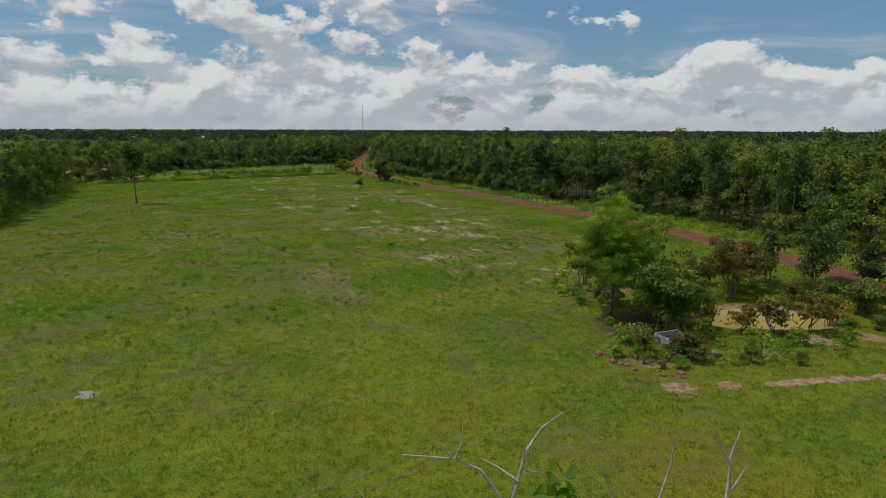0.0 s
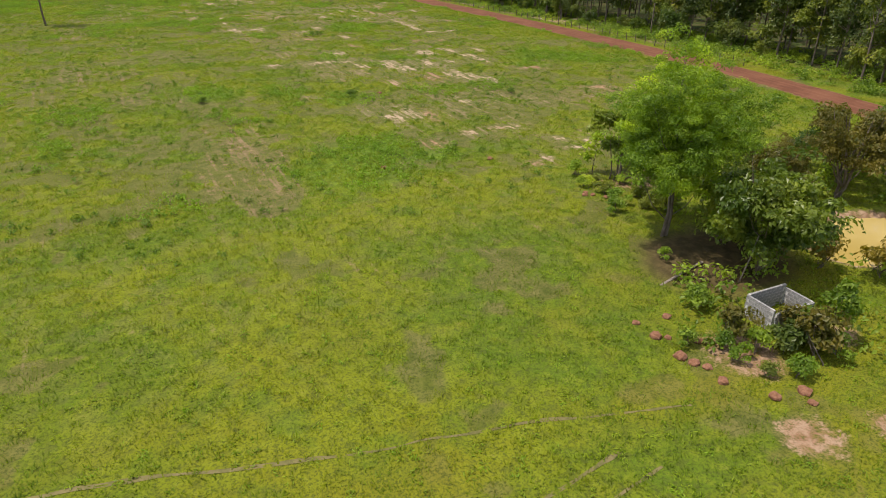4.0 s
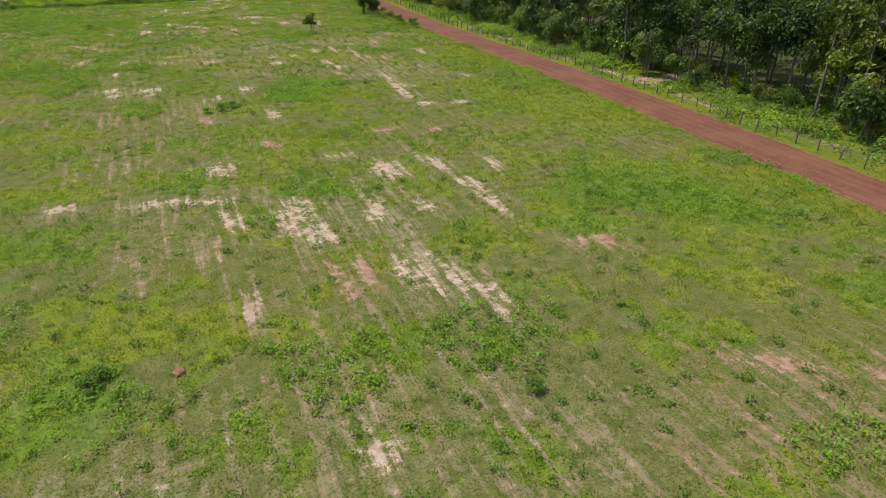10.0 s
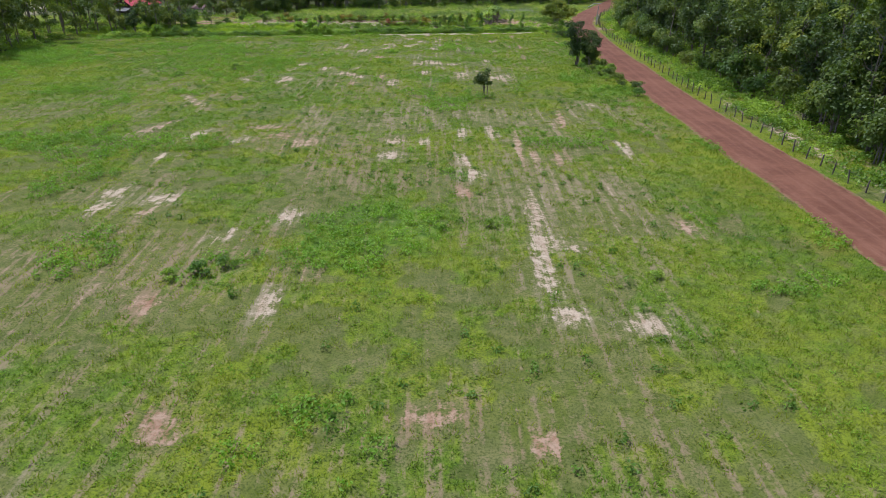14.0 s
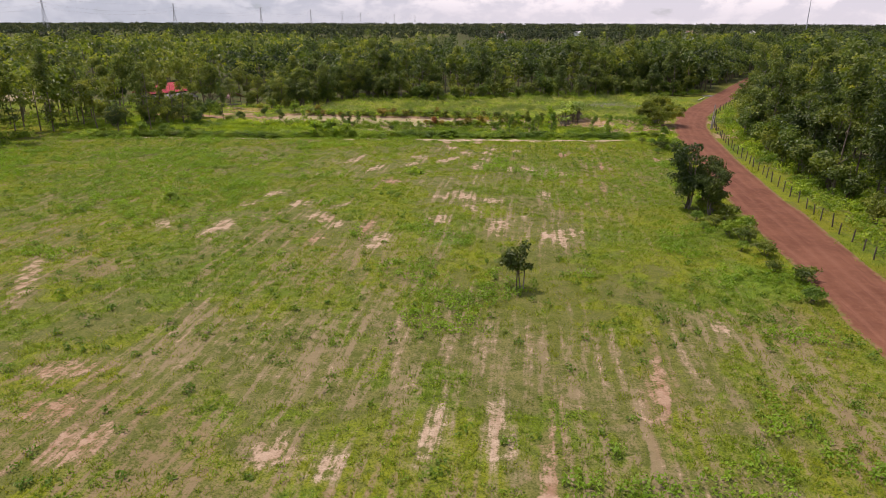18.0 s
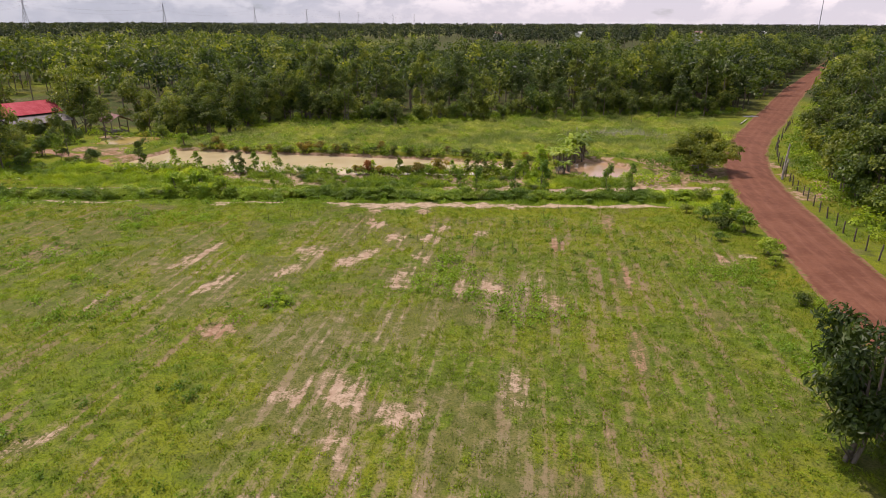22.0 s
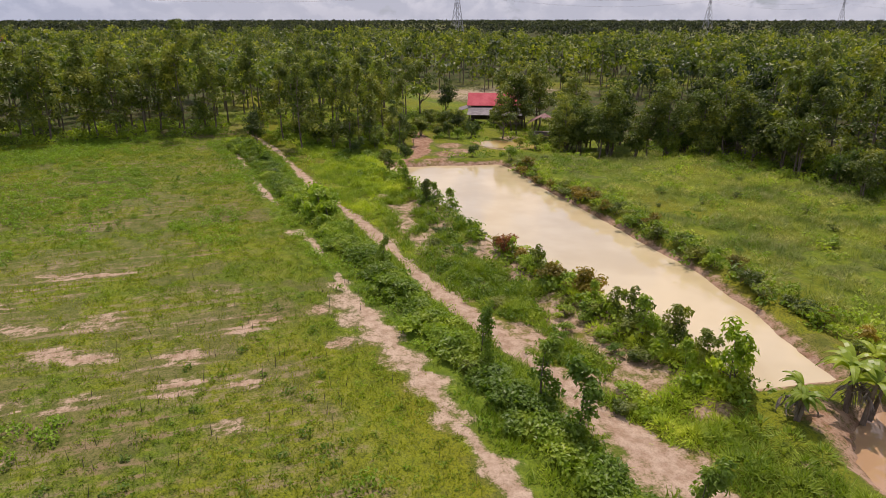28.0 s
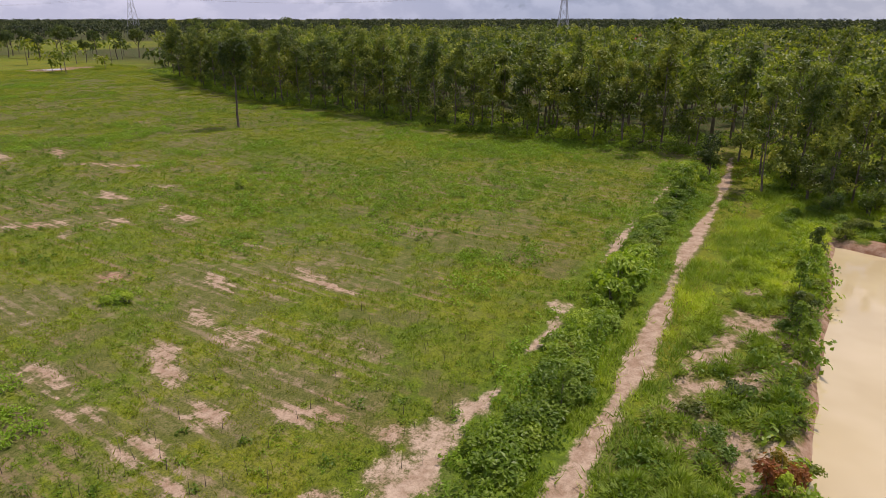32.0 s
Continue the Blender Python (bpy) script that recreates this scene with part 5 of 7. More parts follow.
branch([(-0.74, 16.16), (-0.95, 16.43), (-1.22, 16.61), (-1.77, 16.61)], 0.03, fork)
branch([(-1.22, 16.61), (-1.16, 16.75), (-1.14, 16.97)], 0.014)
branch([(-1.25, 16.61), (-1.33, 16.75), (-1.44, 16.86)], 0.014)
branch([(-0.62, 16.16), (-0.49, 16.69), (-0.32, 16.91), (-0.12, 17.11)], 0.036, fork)
branch([(-0.57, 16.37), (-0.78, 16.5), (-0.96, 16.57)], 0.016)
branch([(-0.48, 16.47), (-0.36, 16.42), (-0.24, 16.34)], 0.012)
branch([(-0.52, 16.55), (-0.51, 16.7), (-0.55, 16.82)], 0.012)
branch([(0.9, 16.17), (1.03, 16.51), (1.05, 16.79)], 0.028, fork)
branch([(0.45, 16.17), (0.36, 16.35), (0.26, 16.5)], 0.018, fork)
branch([(1.6, 16.17), (1.62, 16.44), (1.62, 16.64), (1.73, 16.89)], 0.034, fork)
branch([(1.61, 16.57), (1.5, 16.76), (1.42, 16.94)], 0.016)
branch([(1.67, 16.25), (1.77, 16.38), (1.85, 16.52)], 0.018)
branch([(-2.2, 16.16), (-2.27, 16.27)], 0.016, fork)
part("trunk", join(limbs), M_DEAD, dead, smooth=True)
P = on_plane(-0.06, 16.34, 0.0) + rng.normal(size=(18, 3)) * 0.10
part("leaves", leaf_blades(P, rng.normal(size=(18, 3)) + np.array([0, 0, 0.4]), 0.20, 0.17, rng), M_BRIGHT, dead, "few glossy green leaves")

# ---- hedge, banks and pond side ----
rng = np.random.default_rng(8)
HP = spline(HEDGE_PATH, 1.0)
hedge = tagged(new("hedge"), "long overgrown hedge of vines and weeds between two tracks", "hedge")
for i in range(0, len(HP)):
    for j in range(2):
        x, y = HP[i] + rng.normal(size=2) * (0.5, 0.58 if HP[i][0] > 45 else 0.5)
        sz = rng.uniform(0.6, 1.05) * (0.85 if j else 1)
        ob = part("shrub", PROTO["bush%d" % (0 if rng.random() < 0.9 else 2)][1], None, hedge)
        ob.matrix_basis = Matrix.LocRotScale((x, y, float(ground_z(x, y)) - 0.05), Euler((0, 0, rng.uniform(0, 6))), (sz * 1.1, sz * 1.1, sz * rng.uniform(0.55, 0.85)))
for x, y, s in ((76.8, 275.7, 1.1), (80.0, 276.0, 1.15), (72.5, 274.2, 0.75), (87.2, 276.8, 0.95), (90.0, 277.2, 1.0), (56.5, 272.4, 0.6), (49.5, 271.3, 0.55), (43.0, 270.4, 0.65), (70.5, 275.0, 0.6)):
    plant("column", x, y, "upright vine-smothered young tree in the hedge", s * 0.9, group="hedge trees", tall=random.uniform(0.8, 1.15))
plant("wide0", 2.5, 266.2, "bushy tree at the end of the hedge", 0.55, group="hedge trees")
for x, y, s in ((38.5, 269.6, 1.5), (41.5, 270.0, 1.7), (44.0, 270.2, 1.3), (12, 266, 1.2), (8, 265, 1.4), (16, 266.5, 1.0)):
    plant("bush0", x, y, "vine-covered mound rising from the hedge", s, category="shrub", name="shrub", group="hedge mounds")
for i in range(72):                                            # south bank
    x = 26 + 54 * (i + rng.uniform(0.1, 0.9)) / 72
    if x < 57 and i % 2:
        continue
    y = float(np.interp(x, (20, 50, 79), (281.0, 282.8, 286.0))) - 1.3 + rng.normal() * 0.45
    k = ("rustbush", "bush2", "young1", "bush0", "young0")[int(rng.choice(5, p=(0.10, 0.32, 0.18, 0.23, 0.17)))]
    small = k.startswith("young")
    plant(k, x, y, "thin young tree on the pond bank" if small else "leafy shrub on the pond bank", rng.uniform(0.4, 0.7) if small else rng.uniform(0.45, 0.8) * (1.3 if 58 < x < 76 else 0.75),
          category="tree" if small else "shrub", name="tree" if small else "shrub", group="bank plants", tall=1.0 if small else rng.uniform(0.7, 1.0))
for i in range(30):                                            # thicket at the water's edge
    x = 57 + 23 * (i + rng.uniform(0, 1)) / 30
    y = float(np.interp(x, (20, 50, 79), (281.0, 282.8, 286.0))) - 0.55 + rng.normal() * 0.25
    plant(("bush0", "bush2", "bush1")[i % 3], x, y, "leafy shrub overhanging the pond water", rng.uniform(0.45, 0.8), category="shrub", name="shrub", group="bank plants", tall=rng.uniform(0.7, 1.0))
plant("redbush", 57.6, 281.9, "red-leaved shrub on the pond bank", 1.0, category="shrub", name="shrub")
plant("young2", 79.6, 284.6, "pale yellow-green shrubby tree at the pond corner", 0.85)
for i in range(46):                                            # north bank
    x = 27 + 57 * (i + rng.uniform(0, 1)) / 46
    big = 0.55 + 0.75 * float(fbm(np.array(x / 6), np.array(0.5), 86))
    plant(("rustbush", "bush2", "bush1", "bush0")[int(rng.choice(4, p=(0.34, 0.34, 0.12, 0.20)))], x, 296.5 - 0.05 * max(0, x - 62) + rng.normal() * 0.5, "leafy shrub on the pond bank", rng.uniform(0.6, 1.0) * big,
          category="shrub", name="shrub", group="bank plants", tall=rng.uniform(0.6, 0.9))
for i in range(46):                                            # verge between tracks and pond
    x, y = rng.uniform(8, 92), rng.uniform(277, 281.5)
    y += 0.03 * (x - 40)
    if x > 82 or pond_value(np.array(x), np.array(y)) < 1.0:
        continue
    plant("bush0" if rng.random() < 0.7 else "bush2", x, y, "low green shrub between track and pond", rng.uniform(0.4, 0.8), category="shrub", name="shrub", group="low shrubs", tall=0.6)
for i in range(34):                                            # meadow north of the pond
    x = rng.uniform(22, 108)
    y = rng.uniform(298.5, float(np.interp(x, NORTH_X, NORTH_Y)) - 4)
    if line_distance(np.array(x), np.array(y), ROAD_COARSE) < 6:
        continue
    plant("bush%d" % rng.choice((0, 0, 2)), x, y, "small shrub in the rough meadow", rng.uniform(0.25, 0.6), category="shrub", name="shrub", group="meadow shrubs", tall=0.7)


def banana_plant(x, y, s, seed):
    r = np.random.default_rng(seed)
    root = new("banana_plant")
    root.location = (x, y, float(ground_z(x, y)))
    stems, n_ = [], 4
    blades = []
    for k in range(n_):
        f = r.normal(size=2) * 0.35
        h = s * r.uniform(1.3, 2.1)
        top = np.array([f[0] * 1.4, f[1] * 1.4, h])
        stems.append(tube([(f[0], f[1], -0.2), (f[0] * 1.2, f[1] * 1.2, h * 0.5), top], [0.11 * s, 0.09 * s, 0.05 * s], 7))
        for j in range(9):
            a = r.uniform(0, 2 * math.pi)
            d, w_ = np.array([math.cos(a), math.sin(a), 0]), np.array([-math.sin(a), math.cos(a), 0])
            ln, lift_ = s * r.uniform(1.1, 1.7), r.uniform(0.9, 1.7)
            V, F = [], []
            for i, t in enumerate(np.linspace(0, 1, 8)):
                c = top + d * ln * t * 0.85 + np.array([0, 0, ln * (lift_ * t - 1.25 * t * t) * 0.75])
                wd = s * 0.17 * math.sin(math.pi * min(1, 0.08 + t * 0.95)) ** 0.7
                V += [c - w_ * wd + np.array([0, 0, -0.06]), c, c + w_ * wd + np.array([0, 0, -0.06])]
                if i:
                    F += [(3 * i - 3, 3 * i - 2, 3 * i + 1, 3 * i), (3 * i - 2, 3 * i - 1, 3 * i + 2, 3 * i + 1)]
            blades.append((np.array(V), np.array(F)))
    for v, f in stems:
        part("stem", (v, f), M_BARK, root, smooth=True)
    D = r.normal(size=(60, 3)) * (0.6, 0.6, 0.0) + (0, 0, -0.8)
    part("withered_leaves", leaf_blades(r.normal(size=(60, 3)) * (0.35, 0.35, 0.0) + (0, 0, s * 1.2), D, s * 0.9, 0.12, r), M_TIMBER, root, "hanging brown dead leaves")
    for v, f in blades:
        part("leaf", (v, f), M_BANANA, root)
    return tagged(root, "banana clump with broad arching yellow-green leaves", "banana plant", "banana plants")


for i, (x, y, s) in enumerate(((82.9, 289.3, 1.15), (84.2, 295.6, 1.45), (82.6, 292.6, 1.0), (82.3, 286.1, 0.75), (85.6, 297.2, 1.3))):
    banana_plant(x, y, s * 1.1, 90 + i)


# ---- woods ----
def free(x, y):
    return line_distance(np.array(x), np.array(y), ROAD_COARSE) > 7.6 and float(pond_value(np.array(x), np.array(y))) > 2


rng = np.random.default_rng(14)
spots = []
for y in np.arange(62, 338, 5.2):                              # right of the road, front ranks
    for row in range(3):
        x = np.interp(y, [q[1] for q in ROAD_LINE], [q[0] for q in ROAD_LINE]) + 14.5 - 3.0 * float(step(y, 190, 230)) + row * 4.4 + rng.normal() * 0.9
        spots.append((x, y + rng.normal() * 0.9, (1.02 if row else 0.94) * (1 - 0.16 * float(step(y, 180, 230)))))
for y in np.arange(92, 260, 4.4):                              # left wood, front ranks
    for row in range(2):
        x = np.interp(y, [q[1] for q in LEFT_EDGE], [q[0] for q in LEFT_EDGE]) - 2.6 - row * 4.2 + rng.normal() * 0.7
        spots.append((x, y + rng.normal() * 0.8, 0.86))
for x in np.arange(14, 126, 4.6):                              # north wood, front ranks
    for row in range(2):
        spots.append((x + rng.normal(), float(np.interp(x, NORTH_X, NORTH_Y)) + 3.5 + row * 4.6 + rng.normal() * 1.4, (0.7, 0.85)[row] * rng.uniform(0.62, 1.1)))
spots += [(114.5, 349.5, 0.82), (104, 343, 0.45), (98, 338, 0.4), (88, 336, 0.5), (83, 339, 0.6), (108, 346, 0.6), (93, 344, 0.65)]
for i, (x, y, s) in enumerate(spots):
    if free(x, y):
        if x > 10 and rng.random() < 0.62:
            plant("shade%d" % rng.integers(3), x, y, "dark-leaved forest tree with a full crown at the wood edge", s * rng.uniform(0.86, 1.1), group="forest trees")
        else:
            plant("teak%d" % rng.integers(5), x, y, "tall straight teak tree with large leaves at the wood edge", s * rng.uniform(0.86, 1.06), group="teak trees", name="teak_tree")
for i in range(104):                                           # leafy skirts of the woods
    if i < 46:
        x = 16 + 104 * (i + rng.uniform(0, 1)) / 46
        y = float(np.interp(x, NORTH_X, NORTH_Y)) + rng.normal() * 1.6
    else:
        y = 75 + 265 * ((i - 46 + rng.uniform(0, 1)) / 58) ** 0.75
        x = float(np.interp(y, [q[1] for q in ROAD_LINE], [q[0] for q in ROAD_LINE])) + 12.3 - 2.6 * float(step(y, 190, 230)) + 2.4 * max(0, y - 285) / 50 + rng.normal() * 0.9
    if free(x, y):
        plant("mound%d" % rng.integers(3), x, y, "bushy round tree at the foot of the wood", rng.uniform(0.45, 1.1), group="skirt trees")
for x, y, s in ((5.1, 272.6, 0.72), (8.3, 279.1, 0.66), (4.9, 281.1, 0.7), (13.6, 285.2, 0.38), (-10.7, 267.0, 0.8), (-1.5, 275.2, 0.7), (-6, 280, 0.75), (-2, 286.5, 0.7), (1.2, 283.6, 0.68), (-9, 273.2, 0.8), (-14, 283, 0.78), (-18, 275, 0.85), (-5.5, 291, 0.62), (0.6, 278.6, 0.66), (-4.5, 270.8, 0.75), (-20, 288, 0.8)):
    plant("teak%d" % rng.integers(5), x, y, "slim teak tree near the farmstead", s, group="farm trees", name="teak_tree")
for x, y, s, k in ((-2.6, 309.8, 1.0, "wide2"), (-5.0, 316.0, 0.9, "wide1"), (17.2, 312.0, 0.62, "wide1"), (19.6, 315.2, 0.7, "wide0"), (22.5, 320, 0.75, "wide2"), (27, 325.5, 0.8, "wide1"), (33, 327.5, 0.7, "wide0"), (15.5, 318, 0.8, "wide2"), (9.5, 313, 0.7, "wide1"), (-1.0, 310.0, 0.8, "wide1"), (14, 312, 0.75, "wide0"), (19, 316, 0.85, "wide1"), (-24, 318, 0.9, "wide2"), (-10, 318, 1.0, "wide1"), (4, 318, 0.9, "wide2"), (24, 322, 0.9, "wide1"), (12, 322, 1.0, "wide0"), (6.4, 304.0, 0.6, "wide1"), (-1.5, 299.0, 0.36, "wide0"), (16.5, 309.5, 0.7, "wide2"), (20.5, 313, 0.75, "wide0"), (-26, 300, 0.9, "wide1"), (30, 327, 0.9, "wide2"), (-21, 304, 0.7, "wide0")):
    plant(k, x, y, "round leafy tree sheltering the farmstead", s, group="farm shade trees")
for x, y, s, k in ((3.0, 275.4, 0.6, "mound0"), (6.2, 277.2, 0.55, "mound2"), (-3.0, 273.4, 0.7, "mound0"), (1.0, 280.4, 0.65, "mound0"), (9.4, 282.8, 0.45, "mound1"), (-6.0, 276.2, 0.7, "mound2"), (11.0, 279.6, 0.38, "mound1"), (-2.0, 283.6, 0.6, "mound0"), (3.0, 296.2, 0.4, "mound2"), (0.0, 292.4, 0.6, "mound0"), (-3.0, 300.0, 0.5, "mound2"), (4.6, 299.4, 0.42, "mound1"), (-8.0, 296.4, 0.6, "mound0"), (17.6, 284.8, 0.35, "mound1"), (18.8, 294.2, 0.3, "mound1"), (8.0, 287.4, 0.5, "mound1"), (4.2, 286.6, 0.6, "mound2"), (6.9, 283.2, 0.6, "mound1"), (1.0, 288.4, 0.6, "mound1"), (15.1, 309.6, 0.95, "mound0"), (17.6, 311.4, 0.8, "mound2"), (13.4, 311.8, 0.9, "mound0"), (20.2, 314.6, 0.9, "mound2"), (22.0, 318.2, 0.9, "mound0"), (12.0, 316.0, 1.0, "mound2"), (24.2, 321.6, 0.8, "mound1"), (28.6, 325.2, 0.85, "mound0"), (35.0, 327.4, 0.8, "mound2"), (6.8, 315.0, 0.8, "mound0"), (-5.6, 307.6, 0.5, "mound2"), (-8.2, 302.4, 0.45, "mound0"), (16.2, 304.9, 0.45, "mound1"), (-4.4, 297.5, 0.7, "mound0"), (3.2, 300.4, 0.4, "mound1"), (18.4, 307.6, 0.5, "mound0"), (12.4, 285.2, 0.8, "young1"), (9.0, 288.5, 0.7, "young1"), (-3, 296, 0.9, "bush2"), (5, 297, 1.0, "bush0"), (2, 294.5, 1.1, "bush2"), (16.5, 282.2, 0.9, "bush2"), (19.3, 281.5, 0.8, "bush1"), (24.5, 297.2, 1.1, "bush0"), (14.0, 303.5, 0.9, "bush2"), (0, 300, 1.2, "bush1")):
    plant(k, x, y, "green garden shrub near the farmstead", s, category="shrub", name="shrub", group="garden shrubs")


def scatter_trees(points, heights, clumps, per, leaf, clump_r, spread, seed, lows=0.3, paler=0.0):
    """Many trees at once: leaves and slim trunks for each point."""
    r = np.random.default_rng(seed)
    n_ = len(points)
    H = np.asarray(heights)
    base = ground_z(points[:, 0], points[:, 1])
    lobes = r.normal(size=(n_, 5, 3))
    lobes /= np.linalg.norm(lobes, axis=2, keepdims=True)
    lobes *= 0.62
    pick = r.integers(0, 5, (n_, clumps))
    D = r.normal(size=(n_, clumps, 3))
    D /= np.linalg.norm(D, axis=2, keepdims=True)
    D = lobes[np.arange(n_)[:, None], pick] + D * r.uniform(0.2, 0.4, (n_, clumps, 1))
    taper = 1.0 - 0.35 * np.clip(D[..., 2:3], 0, 1)
    C = 1.12 * D * taper * (spread * r.uniform(0.65, 1.3, (n_, 1)))[..., None]
    C[..., 2] = D[..., 2] * 0.95 * (H * (1 - lows) * 0.5)[:, None] + (base + H * (1 + lows) * 0.5)[:, None]
    C[..., 0] += points[:, 0:1]
    C[..., 1] += points[:, 1:2]
    C = C.reshape(-1, 3)
    leaves = crown_leaves(r, C, clump_r * r.uniform(0.7, 1.3, len(C)), per, leaf[0], leaf[1])
    t = np.linspace(0, 2 * math.pi, 4, endpoint=False)
    ring = np.stack([np.cos(t), np.sin(t)], 1)
    TV = np.empty((n_, 8, 3))
    for k, (zz, rr) in enumerate(((0.0, 0.17), (0.75, 0.07))):
        TV[:, 4 * k:4 * k + 4, 0] = points[:, 0:1] + ring[:, 0] * rr
        TV[:, 4 * k:4 * k + 4, 1] = points[:, 1:2] + ring[:, 1] * rr
        TV[:, 4 * k:4 * k + 4, 2] = (base + H * zz - 0.2 * (k == 0))[:, None]
    q = np.array([(a, (a + 1) % 4, 4 + (a + 1) % 4, 4 + a) for a in range(4)])
    TF = (q[None] + 8 * np.arange(n_)[:, None, None]).reshape(-1, 4)
    return leaves, (TV.reshape(-1, 3), TF), np.repeat(r.uniform(-1 + 1.2 * paler, 1, n_) + paler, clumps * per * 4)


def mixed_wood(label, points, heights, clumps, per, leaf, clump_r, spread, seed):
    """A wood in which groups of darker trees stand among the paler teak."""
    dark = fbm(points[:, 0] / 14, points[:, 1] / 14, seed + 60) + 0.25 * np.random.default_rng(seed).normal(size=len(points)) > {1: 0.42, 2: 0.66, 3: 0.32}.get(seed, 0.56)
    for pick, mat in ((~dark, M_TEAK), (dark, M_DARK)):
        woodland(label, *scatter_trees(points[pick], heights[pick], clumps, per, leaf, clump_r, spread, seed + int(mat == M_DARK), 0.3, 0.7 if seed in (2, 6) else 0.0), mat)


def woodland(label, leaves, trunks, tone, leaf_mat):
    root = tagged(new("woodland"), label, "woodland", kind="stuff")
    crowns = tagged(part("foliage", leaves, leaf_mat, root), kind="stuff")
    crowns.data.attributes.new("tone", "FLOAT", "POINT").data.foreach_set("value", tone.astype(np.float32))
    tagged(part("trunks", trunks, M_BARK, root), kind="stuff")


def jitter_grid(x0, x1, y0, y1, gap, r):
    X, Y = np.meshgrid(np.arange(x0, x1, gap), np.arange(y0, y1, gap))
    P_ = np.stack([X.ravel(), Y.ravel()], 1)
    return P_ + r.uniform(-0.42, 0.42, P_.shape) * gap


rx = lambda y: np.interp(y, [q[1] for q in ROAD_LINE], [q[0] for q in ROAD_LINE])
lx = lambda y: np.interp(y, [q[1] for q in LEFT_EDGE], [q[0] for q in LEFT_EDGE])
P = jitter_grid(110, 260, 20, 560, 7.0, rng)
P = P[(P[:, 0] > rx(P[:, 1]) + 27 * (P[:, 1] < 335) + 9 * (P[:, 1] >= 335)) & (P[:, 0] < rx(P[:, 1]) + 75)]
mixed_wood("dense teak plantation reaching back from the fence", P, rng.uniform(12, 17.2, len(P)), 24, 10, (0.86, 0.6), 1.35, 3.5, 1)
P = jitter_grid(-120, 0, 60, 262, 5.9, rng)
P = P[(P[:, 0] < lx(P[:, 1]) - 10) & (P[:, 0] > lx(P[:, 1]) - 58)]
mixed_wood("teak plantation bordering the pasture", P, rng.uniform(10.5, 14.6, len(P)), 24, 10, (0.86, 0.6), 1.35, 3.3, 2)
P = jitter_grid(-30, 180, 320, 470, 7.4, rng)
P = P[(P[:, 1] > np.interp(P[:, 0], NORTH_X, NORTH_Y) + 9 + 10 * (P[:, 0] < 10)) & (line_distance(P[:, 0], P[:, 1], ROAD_COARSE) > 5.5) & (P[:, 0] < rx(P[:, 1])) & ((P[:, 0] > -12) | (P[:, 1] > 372))]
Q = np.stack([rng.uniform(0, 1, 330), rng.uniform(352, 640, 330)], 1)
Q[:, 0] = rx(Q[:, 1]) - 6.5 - 26 * Q[:, 0]
P = np.concatenate([P, Q[line_distance(Q[:, 0], Q[:, 1], ROAD_COARSE) > 5.5]])
mixed_wood("mixed wood north of the meadow", P, rng.uniform(7, 14.5, len(P)) * (1 - 0.2 * (line_distance(P[:, 0], P[:, 1], ROAD_COARSE) < 12)), 28, 10, (0.9, 0.62), 1.5, 4.3, 3)
P = jitter_grid(-100, -11, 267, 296, 6.2, rng)
P = P[(line_distance(P[:, 0], P[:, 1], HOUSE_TRACK) > 3.5) & (line_distance(P[:, 0], P[:, 1], [(-3.6, 267.1), (-60, 258)]) > 2.5)]
mixed_wood("teak trees beside the farm track", P, rng.uniform(8, 12.5, len(P)), 26, 10, (0.8, 0.55), 1.25, 3.0, 6)
P = jitter_grid(-160, -12, 262, 420, 8.6, rng)
P = P[(P[:, 1] > 296) & (fbm(P[:, 0] / 45, P[:, 1] / 45, 17) > 0.47) & (np.hypot(P[:, 0] + 62, P[:, 1] - 335) > 34) & ~((P[:, 0] > -30) & (P[:, 1] > 286) & (P[:, 1] < 325)) & ~((P[:, 0] < -14) & (P[:, 0] > -80) & (P[:, 1] > 300) & (P[:, 1] < 350))]
mixed_wood("scattered trees round the farm fields", P, rng.uniform(8, 14, len(P)), 18, 7, (1.1, 0.8), 1.25, 3.4, 4)


def far_wood(r0, r1, count, seed, leaf, spread, label, clumps=7, per=3):
    r = np.random.default_rng(seed)
    rad = np.sqrt(r.uniform(r0 ** 2, r1 ** 2, count * 2))
    a = r.uniform(0, 2 * math.pi, count * 2)
    P_ = np.stack([60 + rad * np.cos(a), 200 + rad * np.sin(a)], 1)
    ok = (fbm(P_[:, 0] / 140, P_[:, 1] / 140, 91) > 0.43) & (line_distance(P_[:, 0], P_[:, 1], ROAD_COARSE) > 9)
    ok &= ~((P_[:, 0] > -20) & (P_[:, 0] < 230) & (P_[:, 1] > -60) & (P_[:, 1] < 460))
    ok &= (P_[:, 1] > -60) | (P_[:, 0] < 0)
    ok &= ~((P_[:, 0] > -190) & (P_[:, 0] < -20) & (P_[:, 1] > -140) & (P_[:, 1] < 60) & (r.uniform(0, 1, len(P_)) > 0.2))
    P_ = P_[ok][:count]
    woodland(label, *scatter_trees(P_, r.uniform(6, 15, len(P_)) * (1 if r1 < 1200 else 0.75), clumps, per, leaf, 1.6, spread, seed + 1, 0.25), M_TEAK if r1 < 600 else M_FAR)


far_wood(180, 520, 3600, 31, (1.5, 1.1), 3.8, "wooded plain behind the plantations", 12, 5)
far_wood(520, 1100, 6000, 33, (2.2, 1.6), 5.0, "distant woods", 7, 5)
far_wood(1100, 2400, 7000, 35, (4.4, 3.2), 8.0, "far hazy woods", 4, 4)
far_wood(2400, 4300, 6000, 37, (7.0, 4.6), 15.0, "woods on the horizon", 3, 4)

